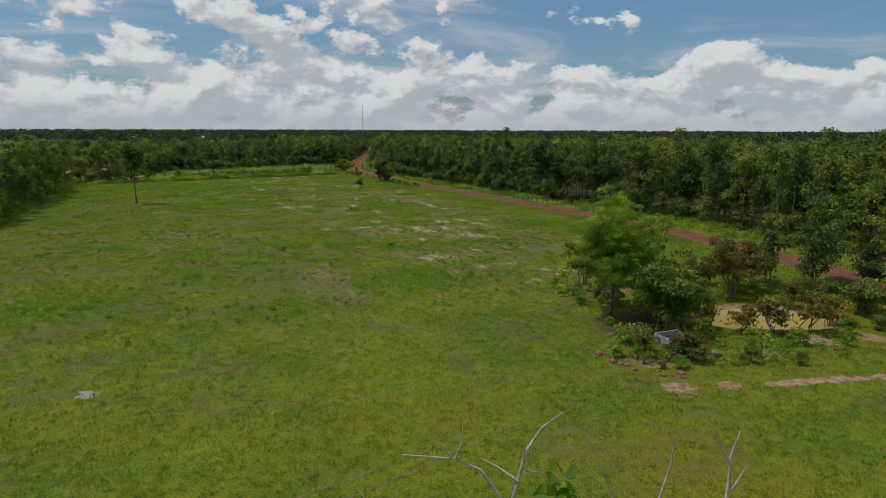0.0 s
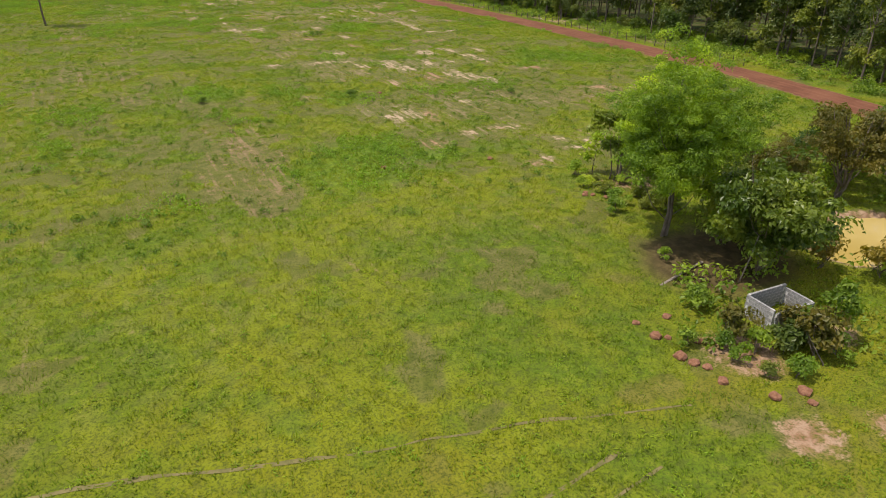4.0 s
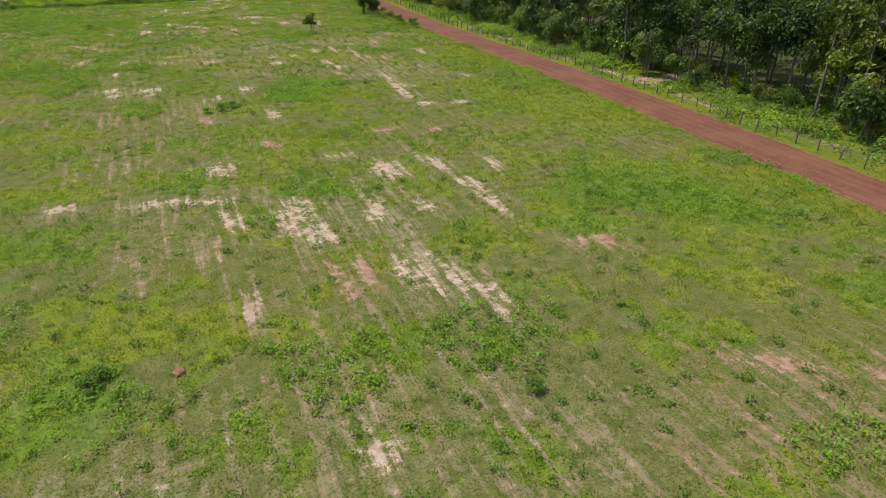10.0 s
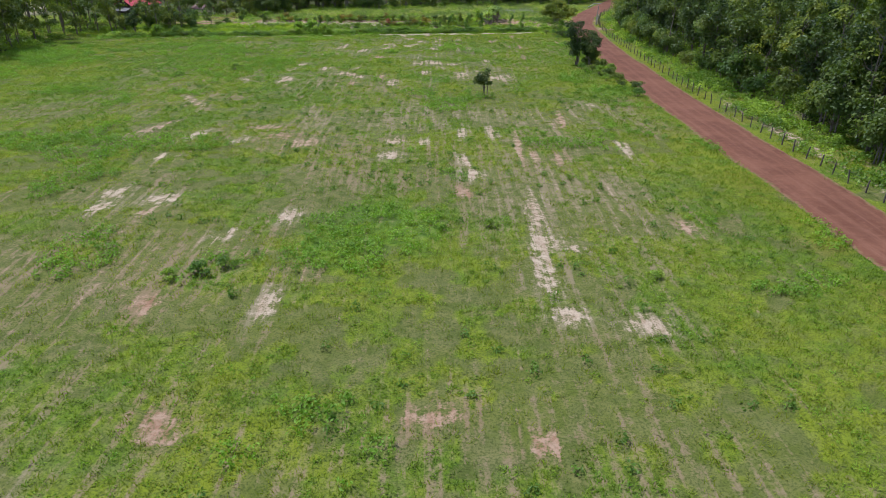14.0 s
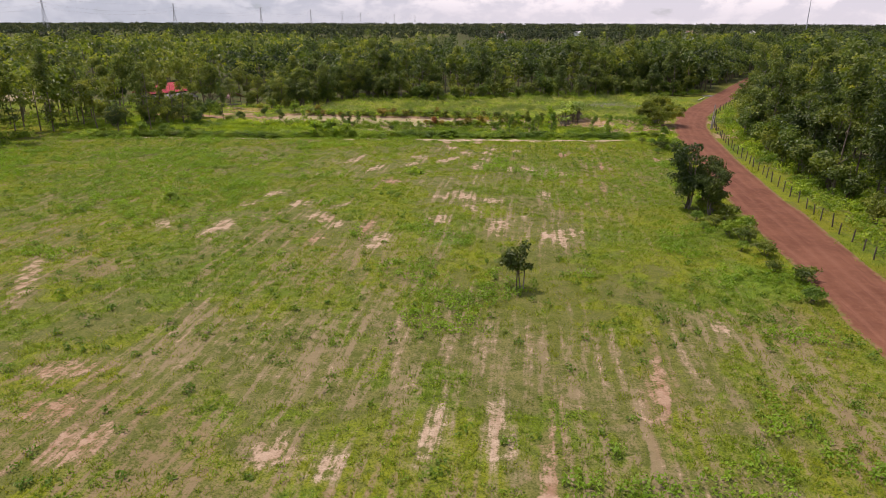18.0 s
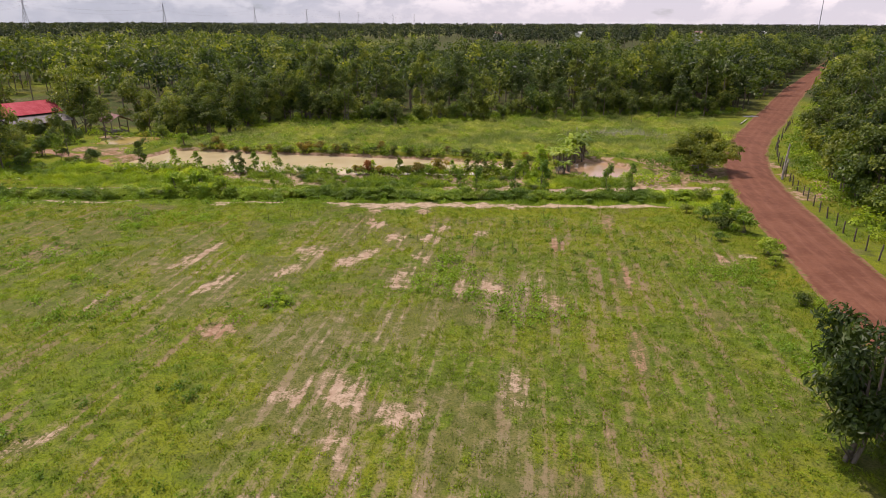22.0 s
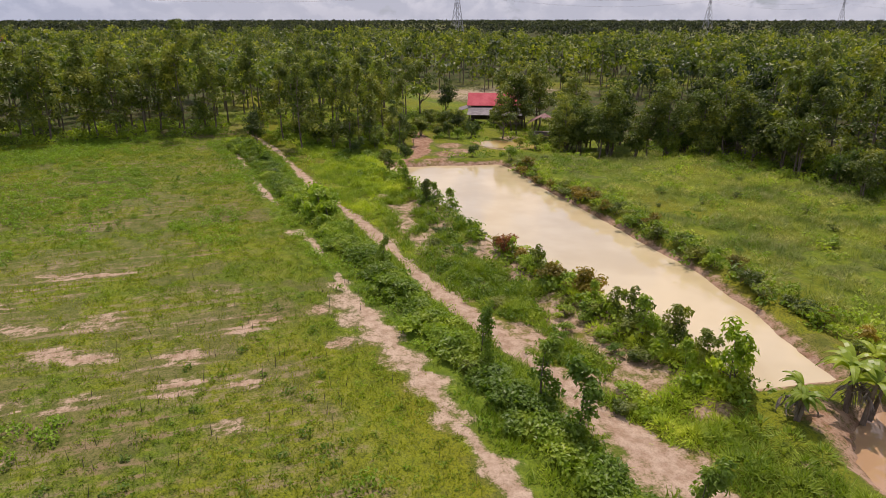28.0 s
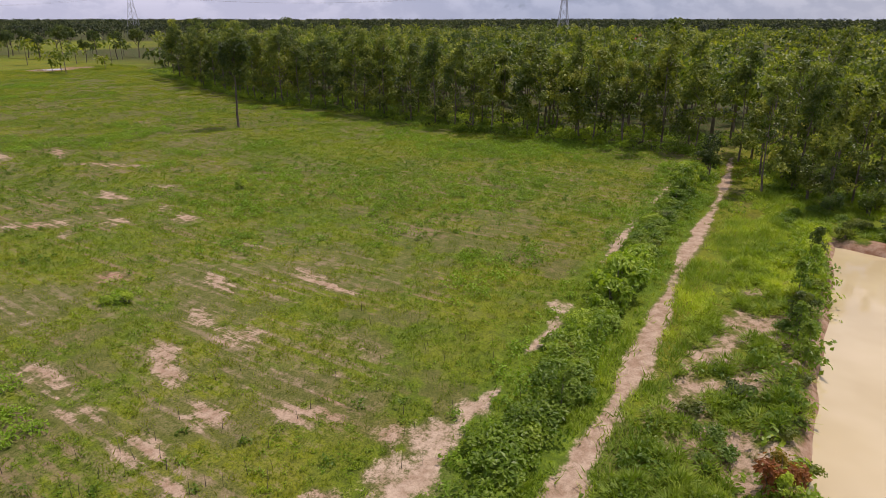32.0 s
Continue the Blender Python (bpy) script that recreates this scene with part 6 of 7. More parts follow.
# undergrowth along the wood edges
P = np.stack([rng.uniform(0, 1, 1700), rng.uniform(64, 400, 1700)], 1)
P[:, 0] = rx(P[:, 1]) + 6.4 + 16 * P[:, 0] ** 0.95
P = P[(line_distance(P[:, 0], P[:, 1], ROAD_COARSE) > 5.6) & (np.hypot(P[:, 0] - 112, P[:, 1] - 147) > 4.5) & (abs(P[:, 0] - 108.3) > 0.9 * step(P[:, 1], 105, 118) * step(P[:, 1], 215, 195))]
Q = np.stack([rng.uniform(0, 1, 1500), rng.uniform(60, 262, 1500)], 1)
Q[:, 0] = lx(Q[:, 1]) - 0.5 - 20 * Q[:, 0] ** 1.5
R2 = np.stack([rng.uniform(12, 124, 520), rng.uniform(-3, 7, 520)], 1)
R2[:, 1] += np.interp(R2[:, 0], NORTH_X, NORTH_Y)
R2 = R2[line_distance(R2[:, 0], R2[:, 1], ROAD_COARSE) > 6.5]
R3 = np.stack([rng.uniform(-30, 24, 300), rng.uniform(262, 318, 300)], 1)
R3 = R3[(line_distance(R3[:, 0], R3[:, 1], HOUSE_TRACK) > 2.5) & (R3[:, 0] < 21) & (np.hypot((R3[:, 0] - 11.5) / 2.2, R3[:, 1] - 301.5) > 3.2) & (np.hypot(R3[:, 0] - 12, R3[:, 1] - 294) > 4.5) & (np.hypot(R3[:, 0] + 14, R3[:, 1] - 310) > 7.5) & (np.hypot(R3[:, 0] - 3.2, R3[:, 1] - 311) > 3.5) & (line_distance(R3[:, 0], R3[:, 1], BACK_TRACK) > 1.6) & (R3[:, 1] > 262 + 0.2 * (R3[:, 0] + 6))]
R4 = np.stack([rng.uniform(39, 82, 170), rng.uniform(33, 64, 170)], 1)
R4 = R4[(pond_value(R4[:, 0], R4[:, 1]) > 0.8) & (R4[:, 1] > 44 - 0.25 * (R4[:, 0] - 39) - 6) & (R4[:, 1] < 52 + 0.55 * (R4[:, 0] - 45)) & (np.hypot(R4[:, 0] - 46, R4[:, 1] - 41.8) > 2.2) & (np.hypot(R4[:, 0] - 48.5, R4[:, 1] - 50.5) > 4.0)]
R5 = np.stack([80 - 56 * rng.uniform(0, 1, 70) ** 1.5, rng.normal(size=70) * 0.5 - 1.5], 1)
R5[:, 1] += np.interp(R5[:, 0], (20, 50, 79), (281.0, 282.8, 286.0))
R6 = np.stack([rng.uniform(28, 84, 70), 296.8 + rng.normal(size=70) * 0.6], 1)
R7 = np.stack([rng.uniform(88, 102, 70), rng.uniform(277, 300, 70)], 1)
R7 = R7[(pond_value(R7[:, 0], R7[:, 1]) > 1.4) & (line_distance(R7[:, 0], R7[:, 1], ROAD_COARSE) > 5.5) & (line_distance(R7[:, 0], R7[:, 1], BACK_TRACK) > 1.8)]
R8 = np.stack([rng.uniform(5.4, 10, 420), rng.uniform(118, 330, 420)], 1)
R8[:, 0] = rx(R8[:, 1]) + R8[:, 0]
R8 = R8[(line_distance(R8[:, 0], R8[:, 1], ROAD_COARSE) > 5.2) & (fbm(R8[:, 0] / 5, R8[:, 1] / 5, 66) > 0.46) & (np.hypot(R8[:, 0] - 112, R8[:, 1] - 147) > 4.5)]
P = np.concatenate([P, Q, R2, R3, R4, R5, R6, R7, R8])
C = np.repeat(np.column_stack([P, ground_z(P[:, 0], P[:, 1]) + 0.35]), 5, axis=0)
C += rng.normal(size=C.shape) * (0.6, 0.6, 0.3)
tagged(new("undergrowth", mesh_np("undergrowth", *crown_leaves(rng, C, np.full(len(C), 0.52), 12, 0.34, 0.21), M_VINE)), "low tangled undergrowth along the wood edges", "undergrowth", kind="stuff")

# ---- fence ----
fence = tagged(new("fence"), "weathered timber post fence with wire strands along the road", "fence")
walk_len, last, posts = 0.0, -9.0, []
rng = np.random.default_rng(21)
for i in range(1, len(ROAD_PATH)):
    walk_len += float(np.linalg.norm(ROAD_PATH[i] - ROAD_PATH[i - 1]))
    if 92 < ROAD_PATH[i][1] < 345 and walk_len - last > 2.1:
        last = walk_len
        q = ROAD_PATH[i] + side[i] * (ROAD_HALF + 1.1 + 0.1 * rng.normal())
        posts.append((q[0], q[1], float(ground_z(q[0], q[1]))))
post_mesh = mesh_np("post", *tube([(0, 0, -0.3), (0.02, 0, 0.4), (0.01, 0.02, 1.0), (0.0, 0.01, 1.25), (0, 0.01, 1.27)], [0.075, 0.07, 0.065, 0.055, 0.02], 6), M_POST, True)
for q in posts:
    ob = part("post", post_mesh, None, fence)
    ob.matrix_basis = Matrix.LocRotScale(q, Euler((rng.normal() * 0.06, rng.normal() * 0.06, rng.uniform(0, 6))), (1, 1, rng.uniform(0.9, 1.2)))
for hgt in (0.35, 0.72, 1.08):
    part("wire", tube([(x, y, z + hgt) for x, y, z in posts], [0.008] * len(posts), 4), M_WIRE, fence)

board = new("board", mesh_np("board", *box(-0.55, -0.02, 0, 0.55, 0.02, 0.5), M_WHITE))
board.matrix_basis = pose(107.7, 150.0, float(ground_z(107.7, 150.0)) + 0.12, -48, 0, 70)
tagged(board, "white blank board leaning in the grass behind the fence", "board")
slab = new("slab", mesh_np("slab", *box(-1.5, -0.9, 0, 1.5, 0.9, 0.16), M_BLOCK))
slab.matrix_basis = pose(124.0, 349.6, -0.06, 0, 0, 25)
tagged(slab, "pale concrete slab over the roadside ditch", "slab")
rail = new("rail", mesh_np("rail", *tube([(0, 0, 0.35), (1.5, 3.2, 0.35), (3.2, 7.0, 0.35)], [0.11, 0.11, 0.11], 8), M_MORTAR, True))
rail.location = (118.4, 336.5, float(ground_z(118.4, 336.5)) - 0.1)
tagged(rail, "low pale concrete pipe lying along the road edge", "pipe")

for x, y, h, lean in ((110.2, 288.2, 4.6, 0.06), (110.5, 288.9, 2.6, 0.16)):
    old = new("wooden_pole", mesh_np("wooden_pole", *tube([(0, 0, -0.4), (lean * h * 0.3, 0.04, h * 0.35), (lean * h * 0.6, 0, h * 0.7), (lean * h, 0.05, h)], [0.14, 0.13, 0.12, 0.09], 8), M_DEAD, True))
    old.location = (x, y, float(ground_z(x, y)))
    tagged(old, "grey weathered wooden pole at the fence corner", "pole", group="corner poles")

# ---- block enclosure, stones and plank in the grove ----
pen = new("block_enclosure")
pen.matrix_basis = pose(46.0, 41.45, float(ground_z(46.0, 41.45)) - 0.05, 0, 0, -3)
tagged(pen, "small unfinished roofless enclosure of bare grey concrete blocks", "block enclosure")
bm = bmesh.new()
bmesh.ops.create_cube(bm, size=1.0, matrix=Matrix.Diagonal((0.385, 0.14, 0.185, 1)))
bmesh.ops.bevel(bm, geom=bm.edges[:], offset=0.008, segments=1, affect="EDGES")
block_mesh = bpy.data.meshes.new("block")
bm.to_mesh(block_mesh)
bm.free()
block_mesh.materials.append(M_BLOCK)
SIDES = (((-1.5, -0.95), (1.5, -0.95), 6), ((1.5, -0.95), (1.5, 0.95), 6), ((1.5, 0.95), (-1.5, 0.95), 7), ((-1.5, 0.95), (-1.5, -0.95), 7))
for n_side, ((ax, ay), (bx, by), courses) in enumerate(SIDES):
    length = math.hypot(bx - ax, by - ay)
    turn = math.atan2(by - ay, bx - ax)
    v, f = box(0.07, -0.062, 0, length - 0.07, 0.062, courses * 0.2 - 0.012)
    ob = part("mortar", (v, f), M_MORTAR, pen)
    ob.matrix_basis = Matrix.LocRotScale((ax, ay, 0), Euler((0, 0, turn)), None)
    for c in range(courses):
        s = 0.2 + 0.2 * (c % 2)
        while s < length - 0.1:
            ob = part("block", block_mesh, None, pen)
            ob.matrix_basis = Matrix.LocRotScale((ax + math.cos(turn) * s, ay + math.sin(turn) * s, c * 0.2 + 0.098), Euler((0, 0, turn)), None)
            s += 0.4


def stone(x, y, s, seed):
    r = np.random.default_rng(seed)
    b_ = bmesh.new()
    bmesh.ops.create_icosphere(b_, subdivisions=2, radius=s)
    for v in b_.verts:
        v.co *= 1 + 0.35 * (noise.noise(v.co * (1.6 / s) + Vector((seed * 3.1, 0, 0))))
        v.co.z *= 0.62
    me = bpy.data.meshes.new("stone")
    b_.to_mesh(me)
    b_.free()
    me.materials.append(M_STONE)
    ob = new("stone", me)
    ob.matrix_basis = pose(x, y, float(ground_z(x, y)) + s * 0.25, 0, 0, r.uniform(0, 360))
    return tagged(ob, "rough red laterite stone lying at the grove's edge", "stone", "laterite stones")


for i, (x, y, s) in enumerate(((38.5, 44.6, 0.22), (40.5, 44.3, 0.26), (38.5, 43.1, 0.34), (39.0, 42.7, 0.2), (38.4, 41.2, 0.36), (38.6, 40.5, 0.3), (38.9, 39.9, 0.26), (38.6, 38.7, 0.28), (41.5, 36.4, 0.34), (41.1, 35.7, 0.22), (39.9, 36.8, 0.3), (40.2, 41.8, 0.3), (47.8, 60.6, 0.25), (48.4, 60.3, 0.22), (48.2, 61.0, 0.2), (49.0, 59.4, 0.24))):
    stone(x, y, s, i)
stone(46.0, 72.2, 0.3, 40)
stone(36.3, 74.8, 0.28, 41)
stone(47.2, 101.5, 0.3, 42)
plank = new("plank", mesh_np("plank", *box(-2.3, -0.09, 0, 2.3, 0.09, 0.05), M_TIMBER))
plank.matrix_basis = pose(45.1, 47.6, float(ground_z(45.1, 47.6)) + 0.06, 0, -2, 11)
tagged(plank, "long grey weathered plank lying in the shade", "plank")
pole = new("pole", mesh_np("pole", *tube([(0, 0, 0), (0.05, 0.02, 1.6), (0.0, 0.1, 3.4)], [0.05, 0.045, 0.035], 7), M_TIMBER, True))
pole.matrix_basis = pose(47.4, 45.2, float(ground_z(47.4, 45.2)) - 0.1, 8, 6, 0)
tagged(pole, "thin grey pole leaning against the tree", "pole")


# ---- farmstead ----
def gable_roof(length, half, rise, over, thick=0.05):
    """Ridge along x, eaves at z 0; two sheets."""
    out = []
    for s in (-1, 1):
        V = [(-length / 2, 0, rise), (length / 2, 0, rise), (length / 2, s * (half + over), -rise * over / half), (-length / 2, s * (half + over), -rise * over / half)]
        V = np.array(V + [(x, y, z + thick) for x, y, z in V], float)
        F = np.array([(0, 1, 2, 3), (4, 7, 6, 5), (0, 4, 5, 1), (1, 5, 6, 2), (2, 6, 7, 3), (3, 7, 4, 0)])
        out.append((V, F))
    return out


def ribs(length, half, rise, over, s, gap):
    parts_ = []
    for x in np.arange(-length / 2 + gap / 2, length / 2, gap):
        a, b_ = (x, 0, rise + 0.06), (x, s * (half + over), -rise * over / half + 0.06)
        parts_.append(tube([a, b_], [0.03, 0.03], 4))
    return join(parts_)


house = new("house")
house.matrix_basis = Matrix.LocRotScale((-15.4, 312.4, float(ground_z(-15.4, 312.4)) + 0.3), Euler((0, 0, radians(66))), (1.18, 1.0, 1.0))
tagged(house, "dark timber house on posts with a bright red sheet roof", "house")
part("wall", join([box(-4.2, -3.0, 1.2, 4.2, -2.85, 3.9), box(-4.2, 2.85, 1.2, 4.2, 3.0, 3.9), box(-4.2, -2.85, 1.2, -4.05, 2.85, 3.9), box(4.05, -2.85, 1.2, 4.2, 2.85, 3.9)]), M_DARK_WOOD, house)
for s, ex in ((-1, -4.2), (1, 4.2)):
    part("gable", join([(np.array([(ex - 0.06, -3, 3.9), (ex - 0.06, 3, 3.9), (ex - 0.06, 0, 5.5), (ex - 0.06, 0, 5.5), (ex + 0.06, -3, 3.9), (ex + 0.06, 3, 3.9), (ex + 0.06, 0, 5.5), (ex + 0.06, 0, 5.5)], float),
                         np.array([(0, 1, 2, 3), (4, 6, 5, 7), (0, 4, 5, 1), (1, 5, 6, 2), (0, 2, 6, 4)]))]), M_DARK_WOOD, house)
part("floor_deck", box(-4.3, -3.1, 1.05, 4.3, 3.1, 1.2), M_TIMBER, house)
for x in (-4, -1.4, 1.4, 4):
    for y in (-2.8, 0, 2.8):
        part("house_post", box(x - 0.1, y - 0.1, -0.3, x + 0.1, y + 0.1, 1.06), M_POST, house)
for k, (v, f) in enumerate(gable_roof(9.6, 3.0, 1.7, 0.5)):
    v = v + np.array([0, 0, 3.95])
    sheet = part("roof_sheet", (v, f), M_RED_TIN, house, "bright red metal sheet")
    v2, f2 = ribs(9.6, 3.0, 1.7, 0.5, (-1, 1)[k], 0.5)
    part("rib", (v2 + np.array([0, 0, 3.95]), f2), M_RED_TIN, sheet)
for x0, x1, y0, y1, z0, z1 in ((-4.6, 4.6, -3.2, -7.2, 3.35, 2.4), (-4.4, -6.4, -3.0, 3.0, 3.2, 2.5)):
    if y1 < -3.5:
        V = np.array([(x0, y0, z0), (x1, y0, z0), (x1, y1, z1), (x0, y1, z1)] + [(x0, y0, z0 + .05), (x1, y0, z0 + .05), (x1, y1, z1 + .05), (x0, y1, z1 + .05)], float)
        feet = [(x, y1 + 0.3, z1) for x in (-4.3, -1.5, 1.5, 4.3)]
    else:
        V = np.array([(x0, y0, z0), (x0, y1, z0), (x1, y1, z1), (x1, y0, z1)] + [(x0, y0, z0 + .05), (x0, y1, z0 + .05), (x1, y1, z1 + .05), (x1, y0, z1 + .05)], float)
        feet = [(x1 + 0.3, y, z1) for y in (-2.8, 0, 2.8)]
    F = np.array([(0, 1, 2, 3), (4, 7, 6, 5), (0, 4, 5, 1), (1, 5, 6, 2), (2, 6, 7, 3), (3, 7, 4, 0)])
    part("lean_to_roof", (V, F), M_GREY_TIN, house, "weathered grey metal sheet")
    for x, y, z in feet:
        part("house_post", box(x - 0.07, y - 0.07, -0.3, x + 0.07, y + 0.07, z + 0.05), M_POST, house)

hut = new("hut")
hut.matrix_basis = Matrix.LocRotScale((2.6, 312.9, float(ground_z(2.6, 312.9))), Euler((0, 0, radians(-34))), (1.2, 1.2, 1.18))
tagged(hut, "small open timber hut on stilts with a rusty sheet roof", "hut")
part("deck", box(-1.6, -1.3, 0.75, 1.6, 1.3, 0.87), M_TIMBER, hut)
for x in (-1.5, 1.5):
    for y in (-1.2, 1.2):
        part("hut_post", box(x - 0.06, y - 0.06, -0.3, x + 0.06, y + 0.06, 2.6), M_TIMBER, hut)
for y in (-1.25, 1.25):
    part("rail", box(-1.5, y - 0.03, 1.35, 1.5, y + 0.03, 1.43), M_TIMBER, hut)
for v, f in gable_roof(4.2, 1.4, 0.75, 0.5):
    part("roof_sheet", (v + np.array([0, 0, 2.62]), f), M_RUST_TIN, hut, "brown rusted metal sheet")

water("water", oval_line((-2.8, 54.4, 1.6, 0.9, -25.0), 0), float(ground_z(-2.8, 54.4)) - 0.01, M_PUDDLE, "shallow rain puddle in the short grass")

FAR_POND = (-40, 26, 5.5, 4.0, 20.0)
water("water", oval_line(FAR_POND, 0), 0.12, M_BROWN_WATER, "red-brown water of a dug pond beyond the pasture")

# farm yard pond in front of the hut
water("water", oval_line((11.6, 301.9, 5.6, 3.0, 40.0), 0), 0.03, M_OCHRE_WATER, "shallow pale water beside the hut")


# ---- far things ----
def pylon(x, y, h, turn):
    """A lattice tower of four legs, braces and three pairs of arms."""
    root = new("pylon")
    root.matrix_basis = pose(x, y, 0, 0, 0, turn)
    wide = lambda z: 4.2 * (1 - z / (h * 0.72)) + 0.8 if z < h * 0.72 else 0.8
    levels = [0, h * 0.16, h * 0.31, h * 0.45, h * 0.58, h * 0.72, h * 0.84, h * 0.96]
    for sx, sy in ((-1, -1), (1, -1), (1, 1), (-1, 1)):
        part("leg", tube([(sx * wide(z), sy * wide(z), z) for z in levels] + [(0, 0, h)], [0.22] * 8 + [0.12], 4), M_STEEL, root)
    braces = []
    for z0, z1 in zip(levels[:-1], levels[1:]):
        a, b_ = wide(z0), wide(z1)
        for k in range(4):
            c0, s0 = ((-1, -1), (1, -1), (1, 1), (-1, 1))[k], ((1, -1), (1, 1), (-1, 1), (-1, -1))[k]
            braces.append(tube([(c0[0] * a, c0[1] * a, z0), (s0[0] * b_, s0[1] * b_, z1)], [0.13, 0.13], 4))
            braces.append(tube([(s0[0] * a, s0[1] * a, z0), (c0[0] * b_, c0[1] * b_, z1)], [0.13, 0.13], 4))
    part("bracing", join(braces), M_STEEL, root)
    for z, ln in ((h * 0.72, 6.5), (h * 0.84, 7.5), (h * 0.96, 6.0)):
        for s in (-1, 1):
            part("arm", join([tube([(s * 0.8, 0.5, z), (s * ln, 0, z + 0.3)], [0.15, 0.1], 4), tube([(s * 0.8, -0.5, z), (s * ln, 0, z + 0.3)], [0.15, 0.1], 4), tube([(s * 0.8, 0, z + 1.6), (s * ln, 0, z + 0.3)], [0.12, 0.1], 4)]), M_STEEL, root)
    return tagged(root, "grey steel lattice pylon far beyond the woods", "pylon", "pylons")


LINE = [(-123, -1220), (-220, -794), (-317, -368), (-414, 57), (-511, 482), (-620, 858), (-747, 1221), (-735, 1621), (-694, 2013), (-678, 2395), (-676, 2764), (-697, 3122), (-656, 3647), (-640, 4160)]
for x, y in LINE:
    pylon(x, y, 56, 13)
cables = tagged(new("power_lines"), "thin sagging power cables strung between pylons", "power lines")
for (x0, y0), (x1, y1) in zip(LINE[:-1], LINE[1:]):
    for dx, z in ((-7.5, 46.6), (7.5, 46.6), (-6.5, 40.0), (6.5, 40.0), (0, 56)):
        pts = [(x0 + dx + (x1 - x0) * k, y0 + (y1 - y0) * k, z - 10 * 4 * k * (1 - k) * (1 if z < 50 else 0.6)) for k in np.linspace(0, 1, 15)]
        part("cable", tube(pts, [0.05] * 15, 4), M_STEEL, cables)
mast = new("mast", mesh_np("mast", *tube([(0, 0, 0), (0, 0, 30), (0, 0, 62)], [0.7, 0.5, 0.25], 6), M_STEEL))
mast.location = (446.7, 1176.7, 0)
tagged(mast, "thin grey radio mast far over the woods", "mast")


def far_house(x, y, turn, roof_mat, label):
    root = new("house")
    root.matrix_basis = pose(x, y, 0, 0, 0, turn)
    part("wall", box(-5, -3, 0, 5, 3, 8.0), M_WHITE, root)
    for v, f in gable_roof(10.6, 3, 1.6, 0.6, 0.15):
        part("roof_sheet", (v + np.array([0, 0, 8.0]), f), roof_mat, root)
    return tagged(root, label, "house", "far houses")


for x, y, tn, mt, lb in ((250, 980, 20, M_RUST_TIN, "distant pale house with a brown roof among trees"), (120, 900, 50, M_WHITE, "distant white house among trees"), (40, 880, 10, M_RUST_TIN, "distant house with a brown roof among trees"), (330, 1020, 70, M_WHITE, "distant white house among trees"), (-260, 170, 30, M_RED_TIN, "distant house with a pink-red roof among trees")):
    far_house(x, y, tn, mt, lb)

# ---- grass and weeds ----
rng = np.random.default_rng(3)


def tufts(points, blades, height, width, spread, r, thin=False):
    P_ = np.repeat(np.column_stack([points, ground_z(points[:, 0], points[:, 1]) - 0.02]), blades, axis=0)
    D = r.normal(size=(len(P_), 3)) * (0.75, 0.75, 0.0) + (0, 0, 0.9)
    P_[:, :2] += r.normal(size=(len(P_), 2)) * spread
    if thin:
        return blade_tris(P_, D, height, width, r)
    return leaf_blades(P_, D, height, width, r, 0.6)


def meadow(count, x0, x1, y0, y1, r, keep):
    P_ = np.stack([r.uniform(x0, x1, count), r.uniform(y0, y1, count)], 1)
    b_, rd, lu, wo, wn, ro, dr = field_masks(P_[:, 0], P_[:, 1])
    pv = pond_value(P_[:, 0], P_[:, 1])
    ok = (b_ < 0.42) & (wo < 0.3) & (pv > 1.2) & (line_distance(P_[:, 0], P_[:, 1], ROAD_COARSE) > ROAD_HALF - 0.1)
    ok &= P_[:, 0] > lx(P_[:, 1]) - 1
    return P_[ok & keep(P_, lu, dr)]


clumpy = lambda P_, lu, dr: (0.6 * fbm(P_[:, 0] / 6, P_[:, 1] / 6, 41) + 0.55 * fbm(P_[:, 0] / 1.8, P_[:, 1] / 1.8, 44) > 0.57)
P = meadow(110000, -14, 100, 14, 272, rng, lambda P_, lu, dr: (dr > 0.25) | (vnoise(P_[:, 0] * 3.0, P_[:, 1] * 3.0, 48) > 0.55))
tagged(new("grass", mesh_np("grass", *tufts(P, 8, 0.27, 0.05, 0.22, rng, True), M_GRASS)), "short yellow-green pasture grass", "grass", kind="stuff")
P = meadow(30000, -70, -14, 16, 190, rng, lambda P_, lu, dr: dr > 0.25)
tagged(new("grass", mesh_np("grass", *tufts(P, 8, 0.34, 0.07, 0.3, rng, True), M_GRASS)), "short pasture grass at the far corner of the field", "grass", kind="stuff")
P = meadow(80000, -14, 100, 14, 272, rng, lambda P_, lu, dr: (lu > 0.3) & (vnoise(P_[:, 0] * 0.9, P_[:, 1] * 0.9, 46) > 0.48) | (fbm(P_[:, 0] / 9, P_[:, 1] / 9, 47) > 0.70) & (P_[:, 1] > 72))
tagged(new("weeds", mesh_np("weeds", *crown_leaves(rng, np.column_stack([P, ground_z(P[:, 0], P[:, 1]) + 0.22]), rng.uniform(0.25, 0.55, len(P)), 11, 0.22, 0.13), M_WEED)), "lush green broad-leaved weeds in the pasture", "weeds", kind="stuff")
P = meadow(9000, -10, 104, 272, 284, rng, lambda P_, lu, dr: fbm(P_[:, 0] / 3, P_[:, 1] / 3, 49) > 0.42)
tagged(new("grass", mesh_np("grass", *tufts(P, 12, 0.55, 0.07, 0.25, rng, True), M_LUSH)), "rank green grass between tracks and pond", "grass", kind="stuff")
P = meadow(26000, 20, 116, 297, 352, rng, clumpy)
